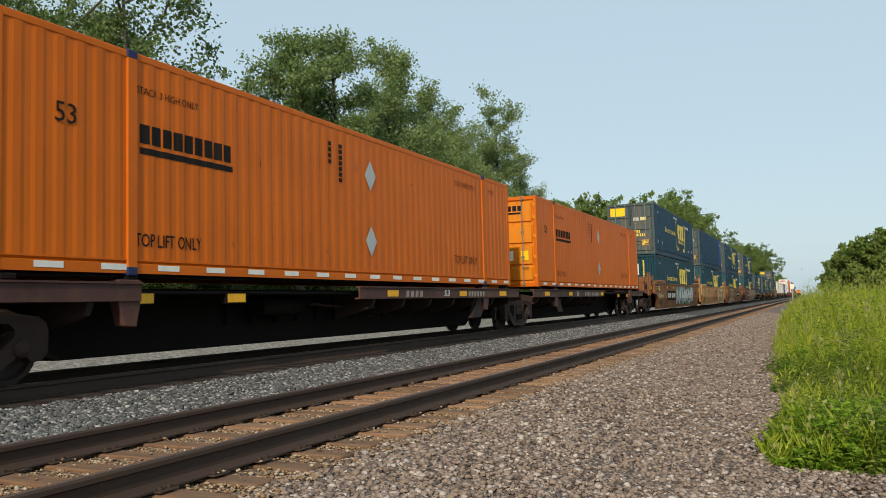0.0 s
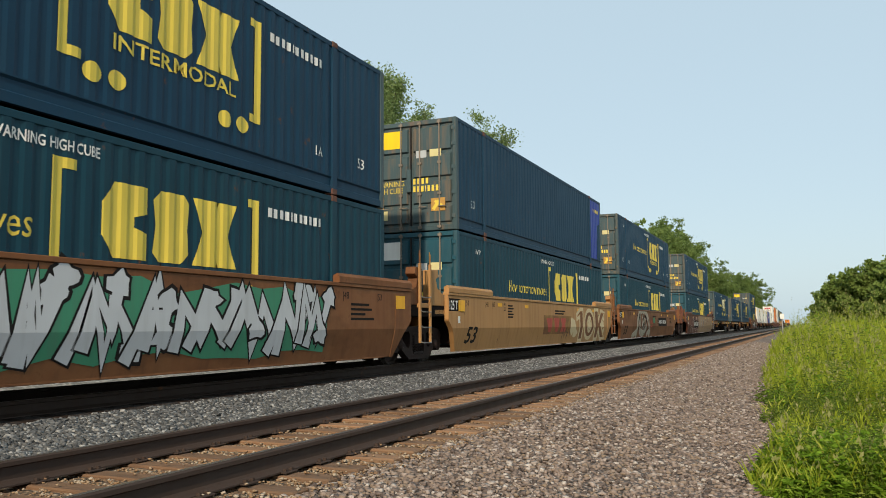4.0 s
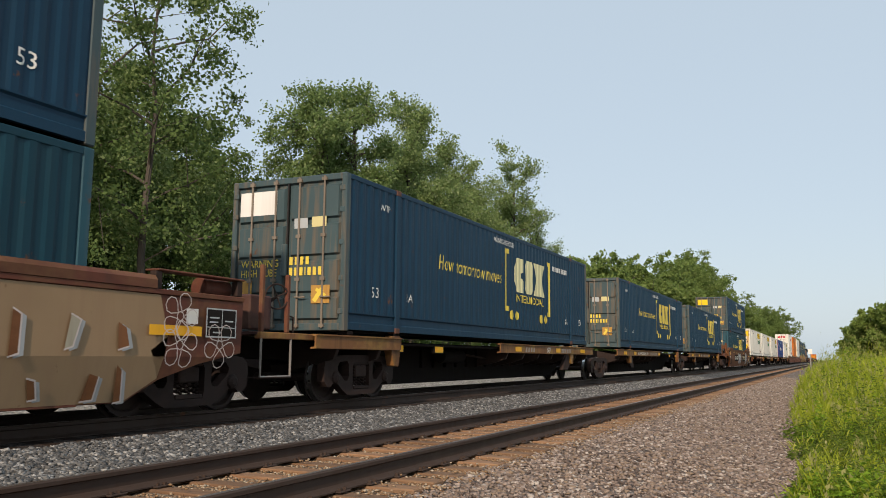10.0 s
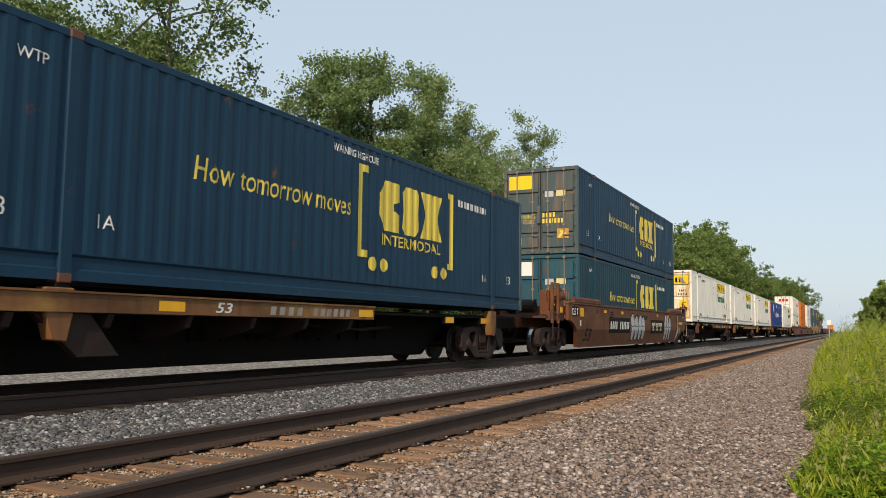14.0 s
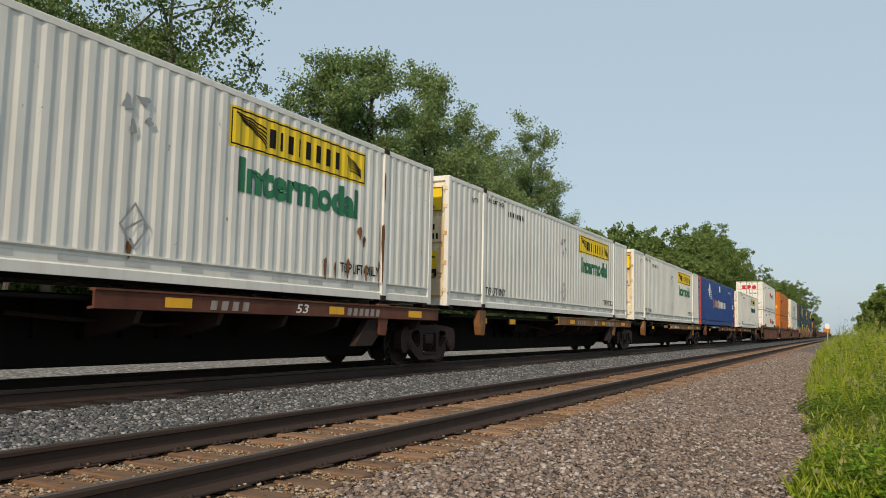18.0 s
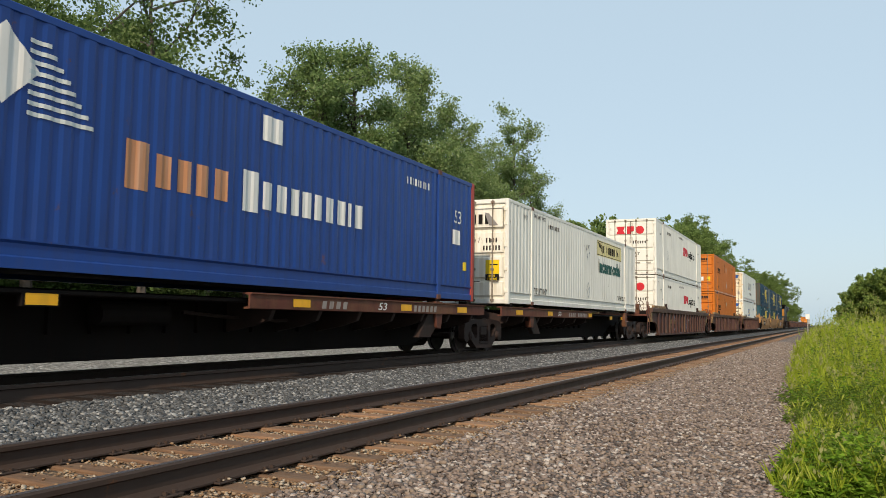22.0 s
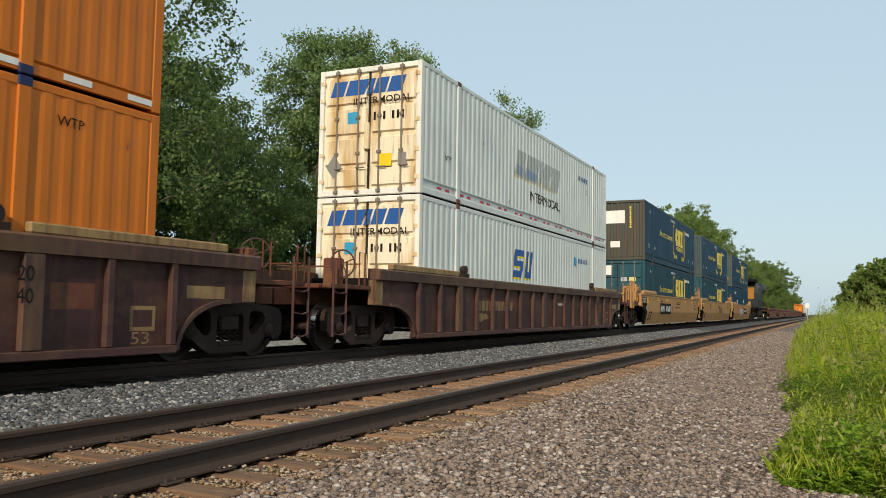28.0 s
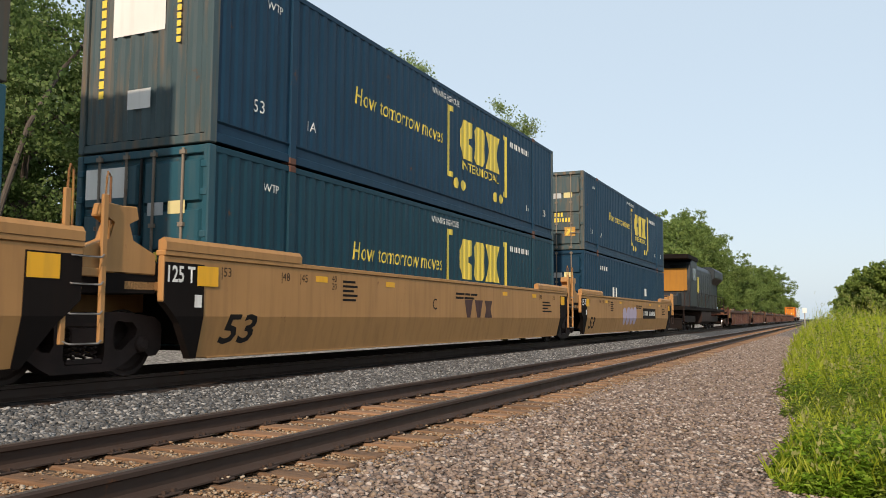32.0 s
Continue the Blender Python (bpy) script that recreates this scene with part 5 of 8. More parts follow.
def csx_end(kind):
    if kind == "front":
        return [("sticker", flat_bm([rect(0, 1.05, 0, 0.62)]), -0.70, 1.78, M_DECAL, "worn white placard"), ("sticker", flat_bm([rect(0, 0.46, 0, 0.30)]), -0.35, 0.62, M_DECAL, "white weight label"),
                ("marking", flat_bm([rect(-0.05, 0.05, -0.16 * i, -0.16 * i + 0.12) for i in range(11)]), -0.90, 2.45, M_YELLOW, "upright yellow serial number"),
                ("marking", flat_bm([rect(-0.04, 0.04, -0.12 * i, -0.12 * i + 0.09) for i in range(9)]), 0.62, 2.5, M_YELLOW, "upright yellow warning")]
    return [("sticker", flat_bm([rect(0, 0.86, 0, 0.46)]), -1.11, 2.20, M_DECAL if kind == "w" else M_SIGNYEL, "reflective placard"), ("sticker", flat_bm([rect(0, 0.30, 0, 0.19)]), 0.16, 1.90, M_TIN, "pale number strip"), ("sticker", flat_bm([rect(0, 0.32, 0, 0.19)]), 0.55, 1.91, M_PALEYEL, "pale number strip"),
            ("lettering", text_bm("WARNING", 0.14, 0.0, 0.0, 0.9), -1.04, 1.20, M_YELLOW, ""), ("lettering", text_bm("HIGH CUBE", 0.14, 0.0, 0.0, 0.8), -1.04, 1.02, M_YELLOW, ""),
            ("marking", bars([0.07] * 4, 0.15, 0.05), 0.08, 1.22, M_YELLOW, "yellow serial number"), ("marking", bars([0.07] * 3 + [0.02] + [0.07] * 3, 0.15, 0.045), 0.08, 1.02, M_YELLOW, ""),
            ("sticker", flat_bm([rect(0, 0.40, 0, 0.33)]), 0.58, 0.50, M_AMBER, "amber warning label"), ("sticker", flat_bm([stroke([(0.08, 0.06), (0.22, 0.24)], 0.09)[0], stroke([(0.12, 0.25), (0.30, 0.14)], 0.06)[0]]), 0.58, 0.50, M_YELLOW, "yellow hand-shaped print"),
            ("sticker", flat_bm([rect(0, 0.36, 0, 0.34)]), -1.12, 0.62, M_AMBER, "faded amber label"), ("sticker", flat_bm([rect(0, 0.48, 0, 0.24)]), -1.13, 0.33, M_PALEYEL, "dirty weight label")]


def teal(body, end, label, doormat=M_DOOR, doors=True, marks=None):
    return container("container", body, doormat, doormat, label, "containers on the train", doors, csx_marks() if marks is None else marks, csx_end(end), None)


def load(template, u, z, first=False):
    """Puts a copy of a container, or the first of its kind itself, on the train."""
    ob = template if first else copy_thing(template, Matrix())
    on_train(ob, u, z)
    return ob


DECK, WELL, TOP = 1.25, 0.335, 3.245
# orange pair on a spine car
def orange_marks(x0):
    return [("logo", bars([0.165] * 9, 0.25, 0.04), x0, 1.72, M_INK, "black company name as blocks"), ("logo", flat_bm([rect(0, 1.84, 0, 0.085)]), x0, 1.58, M_INK, "black underline"),
            ("lettering", fit_words("TOP LIFT ONLY", 1.23, 0.17, 0.002), 2.04, 0.38, M_INK, ""), ("lettering", fit_words("STACK 3 HIGH ONLY", 1.15, 0.10), 2.06, 2.36, M_INK, ""),
            ("lettering", text_bm("TOP LIFT ONLY", 0.19, 0, 0, 0.75), 12.2, 0.52, M_INK, ""), ("lettering", text_bm("STACK 3 HIGH ONLY", 0.12, 0, 0, 0.8), 12.3, 2.42, M_INK, ""),
            ("marking", flat_bm([rect(0, 0.10, -0.11 * k, -0.11 * k + 0.075) for k in range(4)]), 6.62, 2.45, M_INK, "upright black letters"), ("marking", flat_bm([rect(0, 0.10, -0.105 * k, -0.105 * k + 0.075) for k in range(7)]), 6.98, 2.45, M_INK, "upright black number"), ("lettering", text_bm("53", 0.24), 0.80, 1.76, M_INK, ""), ("lettering", text_bm("WTP", 0.12), 14.6, 2.45, M_INK, ""),
            ("placard", flat_bm([[(0.22, 0), (0.44, 0.3), (0.22, 0.6), (0, 0.3)]]), 7.91, 1.78, M_TIN, "metal hazard placard holder"), ("placard", flat_bm([[(0.22, 0), (0.44, 0.3), (0.22, 0.6), (0, 0.3)]]), 7.91, 0.50, M_TIN, "metal hazard placard holder")]


def tape(c, z=0.07):
    for i in range(17):
        y = 0.55 + i * 0.94
        part("reflector", on_side(flat_bm([rect(0, 0.40, 0, 0.075)]), y, z, CW - 0.004, False), M_DECAL, c, "white reflective tape")


def orange_end():
    return [("logo", bars([0.14] * 9, 0.17, 0.035), -0.72, 2.42, M_INK, "black company name as blocks"), ("logo", flat_bm([rect(0, 1.5, 0, 0.06)]), -0.72, 2.32, M_INK, ""),
            ("placard", flat_bm([[(0.2, 0), (0.4, 0.27), (0.2, 0.54), (0, 0.27)]]), -1.10, 0.70, M_GALV, ""), ("sticker", flat_bm([rect(0, 0.25, 0, 0.3)]), 0.25, 0.85, M_DECAL, ""), ("sticker", flat_bm([rect(0, 0.25, 0, 0.3)]), 0.75, 0.85, M_SIGNYEL, "yellow label")]


orange = container("container", M_ORANGE, M_ORANGEDOOR, M_ORANGE, "bright orange corrugated container with black lettering", "containers on the train", True, orange_marks(2.12), orange_end(), None, False, M_CASTNAVY, 0.009)
tape(orange)
load(orange, 5.77, DECK, True)
load(orange, 24.5, DECK)
spine_car(5.77, 1.2, 1.29, M_MAROON, "spine car with rusty brown side beams under an orange container", (0.9, False))
spine_car(24.5, 1.29, 1.9, M_MAROON, "spine car with rusty brown side beams under an orange container", (0.05, 3.25), True)

# three-unit well car, teal containers two high
t_up = teal(M_BLUE, "y", "dark teal container with yellow slogan and grimy doors")
t_lo = teal(M_TEAL, "w", "faded teal container with yellow slogan, deep in a well car", M_TEALDOOR)
t_front_up = teal(M_BLUE, "front", "dark teal container with a rusty corrugated end wall", M_ENDWALL, doors=False)
t_front_lo = teal(M_TEAL, "front", "faded teal container showing its plain end wall, in a well car", M_TEAL, doors=False)


def blue_patch_marks():
    return [("patch", flat_bm([[(0, 0.36), (1.02, 0.36), (1.08, 0.9), (0.96, 1.0), (1.12, 1.25), (1.26, 1.3), (1.24, 1.8), (1.60, 1.9), (1.70, 2.3), (1.78, CH - 0.13), (0, CH - 0.13)]]), CL - 1.88, 0, M_PATCH, "repainted bright blue bay"), ("marking", bars([0.055] * 9, 0.14, 0.065), CL - 1.4, 2.3, M_YELLOW, "yellow serial number"), ("lettering", text_bm("53", 0.2), 0.95, 0.66, M_DECAL, "")]


t_patch = teal(M_BLUE, "y", "plain dark teal container with one bright blue bay", marks=blue_patch_marks())
load(t_up, 45.85, TOP, True)
load(t_front_lo, 45.85, WELL, True)
load(t_patch, 65.9, TOP, True)
load(t_lo, 65.9, WELL, True)
t_up2 = teal(M_BLUE, "w", "dark teal container with white placards and grimy doors")
load(t_up2, 85.7, TOP, True)
load(t_lo, 85.7, WELL)


def rounded(pts, times):
    """Cuts the corners of a closed outline."""
    for _ in range(times):
        pts = [(p[0] * (1 - f) + q[0] * f, p[1] * (1 - f) + q[1] * f) for p, q in zip(pts, pts[1:] + pts[:1]) for f in (0.25, 0.75)]
    return pts


def graffiti(seed, y0, y1, z0, z1, n, mat, edge=None):
    """A run of sprayed finger shapes, each with its outline."""
    rnd = random.Random(seed)
    w, h = (y1 - y0) / n, z1 - z0
    out = []
    for i in range(n):
        # a tall finger, round at the top and narrow at the foot
        u, lean, top = (i + 0.5) * w, rnd.uniform(-0.10, 0.12), h * rnd.uniform(0.88, 1.0)
        half = w * rnd.uniform(0.50, 0.60)
        pts = [(u - 0.45 * half, 0.0), (u + 0.40 * half, 0.0), (u + 0.8 * half, 0.30 * h), (u + half, 0.62 * h), (u + 0.85 * half + lean, 0.86 * top), (u + 0.3 * half + lean, top), (u - 0.35 * half + lean, 0.98 * top), (u - 0.9 * half + lean, 0.82 * top), (u - half, 0.55 * h), (u - 0.7 * half, 0.25 * h)]
        pts = rounded(pts, 2)
        out.append(("graffiti", flat_bm([pts]), y0, z0, mat, "sprayed finger shape"))
        if edge:
            lines = stroke(pts + pts[:1], 0.045) + stroke([(u - 0.95 * half, 0.58 * h), (u - 0.5 * half, 0.50 * h), (u + 0.1 * half, 0.49 * h), (u + 0.6 * half, 0.54 * h)], 0.03) + stroke([(u + 0.35 * half, 0.66 * h), (u + 0.42 * half + 0.5 * lean, 0.76 * h), (u + 0.36 * half + lean, 0.86 * h)], 0.03) + stroke([(u + 0.1 * half, 0.16 * h), (u + 0.16 * half, 0.30 * h), (u + 0.12 * half, 0.42 * h)], 0.03)
            out.append(("graffiti", flat_bm(lines), y0, z0, edge, "thin dark outlines"))
    return out


def wild(seed, y0, y1, z0, z1, fill, edge, back=None):
    """A sprayed piece: bent, overlapping strokes in a row, each with a dark edge, over a ragged backing."""
    rnd = random.Random(seed)
    w, h = y1 - y0, z1 - z0
    n = max(3, round(w / 0.98))
    out = []
    if back:
        top = [(w * k / 12, h * rnd.uniform(0.80, 1.0)) for k in range(13)]
        low = [(w * (1 - k / 12), h * rnd.uniform(0.0, 0.16)) for k in range(13)]
        out.append(("graffiti", flat_bm([top + low]), y0, z0, back, "ragged sprayed backing"))
    wide, thin, cuts = [], [], []
    for i in range(n):
        u, m = w * (i + 0.5) / n, w / n
        for _ in range(2):
            # a bent stroke that rises, turns at random and falls back across its neighbours
            a = rnd.uniform(-0.55, 0.1)
            r = [(u + m * a, h * rnd.uniform(0.06, 0.25))]
            for k in range(rnd.randrange(2, 5)):
                a += rnd.uniform(0.05, 0.42)
                r.append((u + m * a, h * (rnd.uniform(0.70, 0.95) if k % 2 == 0 else rnd.uniform(0.10, 0.50))))
            wide += stroke(r, 0.30)
            thin += stroke(r, 0.215)
            p, q = r[0], r[1]
            cuts += stroke([(p[0] + 0.04, p[1]), ((p[0] + q[0]) / 2 + 0.05, (p[1] + q[1]) / 2)], 0.03)
            wide.append(blob(r[-1][0], r[-1][1], 0.24, 0.20, seed * 7 + i, 14, 0.4))
            thin.append(blob(r[-1][0], r[-1][1], 0.19, 0.15, seed * 7 + i, 14, 0.4))
    return out + [("graffiti", flat_bm(wide), y0, z0, edge, "dark sprayed edges"), ("graffiti", flat_bm(thin), y0, z0, fill, "bent sprayed strokes"), ("graffiti", flat_bm(cuts), y0, z0, edge, "short dark cuts in the strokes")]


def long_end_marks(k):
    """Plate, reflector and placard on a long sloping end."""
    ruled = stroke([(0.01, 0.01), (0.61, 0.01), (0.61, 0.39), (0.01, 0.39), (0.01, 0.01)], 0.02) + stroke([(0.32, 0.14), (0.32, 0.38)], 0.012) + stroke([(0.01, 0.14), (0.61, 0.14)], 0.012)
    print_rows = [rect(0.07, 0.26, 0.26, 0.28), rect(0.07, 0.24, 0.20, 0.22), rect(0.38, 0.55, 0.22, 0.24), rect(0.14, 0.30, 0.06, 0.08)]
    return [("plate", flat_bm([rect(0, 0.62, 0, 0.40)]), 17.38 + k, 1.04, M_INK, "black capacity plate"), ("marking", flat_bm(ruled + print_rows), 17.38 + k, 1.04, M_TIN, "white ruled lines"),
            ("reflector", flat_bm([rect(0, 0.94, 0, 0.13)]), 16.36 + k, 1.05, M_REFLECT, "yellow reflective strip"),
            ("placard", flat_bm([rect(0, 0.38, 0, 0.30)]), 16.28 + k, 0.61, M_AMBER, "grimy yellow placard"), ("marking", flat_bm(stroke([(0.05, 0.03), (0.20, 0.03), (0.20, 0.27), (0.05, 0.27), (0.05, 0.03)], 0.018)), 16.28 + k, 0.61, M_INK, "black frame on the placard")]


def arch_piece():
    """A sprayed arch of pale patches with black spokes inside it."""
    pale = ([(3.50, 0.30), (3.55, 0.75), (3.75, 1.12), (4.12, 1.36)], 0.34), ([(4.0, 1.47), (4.6, 1.49), (5.3, 1.50), (6.2, 1.46)], 0.12), ([(6.15, 1.40), (6.65, 1.20), (6.92, 0.88), (6.98, 0.55), (7.40, 0.34)], 0.32), ([(2.45, 0.28), (2.9, 0.40), (3.4, 0.52)], 0.24), \
           ([(4.30, 1.36), (4.22, 0.95), (4.32, 0.62), (4.75, 0.44), (5.3, 0.40), (5.85, 0.54), (6.15, 0.80)], 0.30), ([(4.98, 1.40), (5.25, 1.10), (4.92, 0.78)], 0.22), ([(5.35, 0.95), (5.36, 0.50)], 0.22), ([(6.05, 1.36), (5.55, 1.05)], 0.20), ([(6.6, 0.32), (6.95, 0.55)], 0.24)
    dark = ([(3.78, 0.60), (3.86, 1.0), (4.20, 1.38)], 0.17), ([(4.48, 1.42), (4.42, 0.72)], 0.16), ([(4.95, 1.42), (5.40, 1.0), (4.92, 0.72)], 0.12), ([(5.36, 1.42), (5.40, 1.0), (5.72, 0.62)], 0.12), ([(5.65, 1.38), (6.10, 1.15), (6.26, 0.72)], 0.20), ([(6.76, 1.12), (6.86, 0.66)], 0.10), ([(5.30, 0.60), (5.34, 0.95)], 0.09), ([(5.5, 0.34), (5.9, 0.42), (6.4, 0.62), (6.9, 0.64)], 0.03)
    out = [("graffiti", flat_bm(stroke(p, w + 0.05)), 0, 0, M_LGREY, "pale edge of a patch") for p, w in pale]
    out += [("graffiti", flat_bm(stroke(p, w)), 0, 0, M_CAMO, "grey-cream sprayed patch") for p, w in pale]
    return out + [("graffiti", flat_bm(stroke(p, w)), 0, 0, M_INK, "black sprayed spoke") for p, w in dark]


def number(y, z, h=0.28):
    return [("panel", flat_bm([rect(-0.15, 2.95, -0.14, h + 0.14)]), y, z, M_INK, "black stencil panel"),
            ("marking", bars([0.14] * 4, h, 0.13, 0.22), y, z, M_DECAL, "white reporting marks"), ("marking", bars([0.13] * 6, h, 0.115, 0.22), y + 1.38, z, M_DECAL, "white car number")]


def big_tag():
    """Tall sprayed strokes: a cream edge round tan shapes, with a pale swirl."""
    def ring(cu, ru, rv, w):
        a, b = round_pts(cu, 0.62, ru, rv, 20), round_pts(cu, 0.62, ru - w, rv - w, 20)
        return [[a[k], a[(k + 1) % 20], b[(k + 1) % 20], b[k]] for k in range(20)]
    one = stroke([(0.0, 0.98), (0.55, 1.18), (0.95, 1.18), (0.95, 0.02), (0.45, 0.02), (0.45, 0.90), (0.0, 0.80), (0.0, 0.98)], 0.13)
    oval = ring(1.95, 0.85, 0.62, 0.15) + ring(1.95, 0.36, 0.34, 0.12)
    kick = stroke([(2.95, 0.02), (2.85, 1.20), (3.45, 1.20), (3.50, 0.75), (3.95, 1.18), (4.60, 1.10), (3.85, 0.60), (4.80, 0.04), (4.05, 0.02), (3.50, 0.42), (3.45, 0.02), (2.95, 0.02)], 0.13)
    fill = ring(1.95, 0.70, 0.47, 0.22) + [[(0.10, 0.96), (0.50, 1.08), (0.88, 1.10), (0.88, 0.08), (0.52, 0.08), (0.52, 1.0)]] + [[(3.03, 0.08), (2.95, 1.12), (3.38, 1.12), (3.40, 0.10)], [(3.42, 0.70), (3.95, 1.08), (4.40, 1.04), (3.72, 0.58), (4.55, 0.08), (4.08, 0.08), (3.45, 0.50)]]
    swirl = [blob(1.95, 0.62, 0.22, 0.20, 9), blob(-0.55, 0.55, 0.38, 0.30, 3), blob(-0.15, 0.30, 0.30, 0.16, 4), blob(4.15, 0.62, 0.34, 0.15, 5), blob(4.5, 0.35, 0.12, 0.12, 6), blob(4.45, 0.85, 0.10, 0.09, 7)]
    return [("graffiti", flat_bm(fill), 11.1, 0.26, M_BROWN, "brown sprayed filling"), ("graffiti", flat_bm(one + oval + kick), 11.1, 0.26, M_CREAM, "cream spray-painted outlines"), ("graffiti", flat_bm(swirl), 11.1, 0.26, M_CREAM, "cream sprayed blots"),
            ("graffiti", flat_bm(stroke([(9.2, 0.4), (9.3, 0.75), (9.5, 0.45), (9.7, 0.8), (9.8, 0.4), (10.0, 0.75), (10.2, 0.5)], 0.06)), 0, 0, M_MAROON, "dark red scrawl")]


well_car(45.85, 3.25, 1.95, M_BROWN, "brown well car with silver and green graffiti", (True, False), (True, False),
         number(3.38 - 0.6, 0.80) + wild(5, 6.1, 13.7, 0.34, 1.50, M_SILVER, M_INK, M_TEALSPRAY) + [("graffiti", flat_bm([q for k in range(6) for q in stroke([(-0.15 + 0.24 * k, 0.66 + 0.06 * (k % 2)), (-0.08 + 0.24 * k, 1.12 - 0.05 * (k % 3)), (0.02 + 0.24 * k, 0.84), (0.10 + 0.24 * k, 1.02)], 0.045)] + stroke([(-0.1, 0.35), (0.15, 0.5), (0.3, 0.3), (0.5, 0.45)], 0.04)), -0.15, 0, M_CREAM, "thin cream tag")])
well_car(65.9, 1.95, 1.8, M_TAN, "tan well car with a yellow panel and cream graffiti", (True, False), (False, False),
         [("panel", flat_bm([rect(0, 3.46, 0, 0.62)]), 6.87, 0.55, M_OCHRE, "ochre logo panel"), ("logo", flat_bm([[(0.2, 0), (0.5, 0), (0.7, 0.46), (0, 0.46)], [(1.05, 0), (1.35, 0), (1.55, 0.46), (0.85, 0.46)], [(1.7, 0), (2.4, 0), (2.25, 0.23), (2.4, 0.46), (1.7, 0.46), (1.85, 0.23)]]), 7.2, 0.62, M_RED, "dark red block logo")]
         + big_tag())
well_car(85.7, 1.85, 3.95, M_BROWN, "brown well car with pale camouflage graffiti", (True, True), (False, True),
         arch_piece() + [("graffiti", flat_bm(stroke([(7.4, 0.9), (7.5, 1.2), (7.7, 0.95), (7.9, 1.2), (8.0, 0.9)], 0.05) + stroke([(7.5, 0.75), (8.1, 0.8)], 0.04)), 0, 0, M_LOGRED, "small red tag"), ("graffiti", flat_bm([rect(8.3, 8.9, 0.95, 1.25)]), 0, 0, M_GREEN, "green sprayed block"), ("lettering", text_bm("B", 0.22), 9.6, 0.92, M_INK, "")] + number(10.2, 0.92, 0.20))

# single well car, half of it beige
load(t_up2, 109.8, TOP)
load(t_lo, 109.8, WELL)
flower = []
for k, (cy, cz) in enumerate(((3.2, 1.26), (4.86, 1.24), (5.78, 1.22), (3.45, 0.44), (4.55, 0.46), (5.74, 0.46), (2.2, 1.2), (2.3, 0.5), (1.2, 0.6), (17.50, 0.93), (17.48, 1.30), (18.25, 0.94))):
    flower += stroke([(cy + 0.06 * math.cos(q * math.pi / 4), cz + 0.06 * math.sin(q * math.pi / 4)) for q in range(9)], 0.013)
    for a in range(5):
        th = a * 2 * math.pi / 5 + k
        flower += stroke([(cy + r * math.cos(th + d), cz + r * math.sin(th + d)) for r, d in ((0.07, -0.1), (0.12, -0.38), (0.18, -0.52), (0.25, -0.46), (0.30, -0.24), (0.315, 0.0), (0.30, 0.24), (0.25, 0.46), (0.18, 0.52), (0.12, 0.38), (0.07, 0.1))], 0.013)


def beige_marks():
    """Brown flecks with pale rims and grey shadows, strewn over the beige stretch."""
    rnd = random.Random(71)
    out = []
    for a, b in ((6.7, 0.40), (7.2, 1.05), (6.6, 1.0), (10.9, 0.95), (11.3, 1.25), (11.0, 0.55), (12.2, 0.95), (12.9, 1.22), (13.3, 0.42), (14.0, 1.05), (14.7, 0.46), (15.15, 1.02), (15.5, 0.42), (15.85, 1.05), (16.2, 0.42), (16.6, 1.02), (16.65, 0.45)):
        h, w, lean = rnd.uniform(0.12, 0.26), rnd.uniform(0.05, 0.10), rnd.uniform(-0.12, 0.12)
        q = [(a - w, b - h), (a + w * rnd.uniform(0.2, 1.0), b - h * rnd.uniform(0.7, 1.0)), (a + w + lean, b + h * rnd.uniform(0.3, 1.0)), (a - w * 0.5 + lean, b + h)]
        out.append(("graffiti", flat_bm([[(u + 0.06, v - 0.02) for u, v in q]]), 0, 0, M_SCAR, "grey sprayed shadow"))
        out.append(("graffiti", flat_bm([q]), 0, 0, rnd.choice((M_OXIDE, M_BROWN, M_CAMO)), "brown fleck"))
        out.append(("graffiti", flat_bm(stroke(q[:rnd.randrange(2, 5)], 0.02)), 0, 0, M_LGREY, "pale sprayed rim"))
    return out


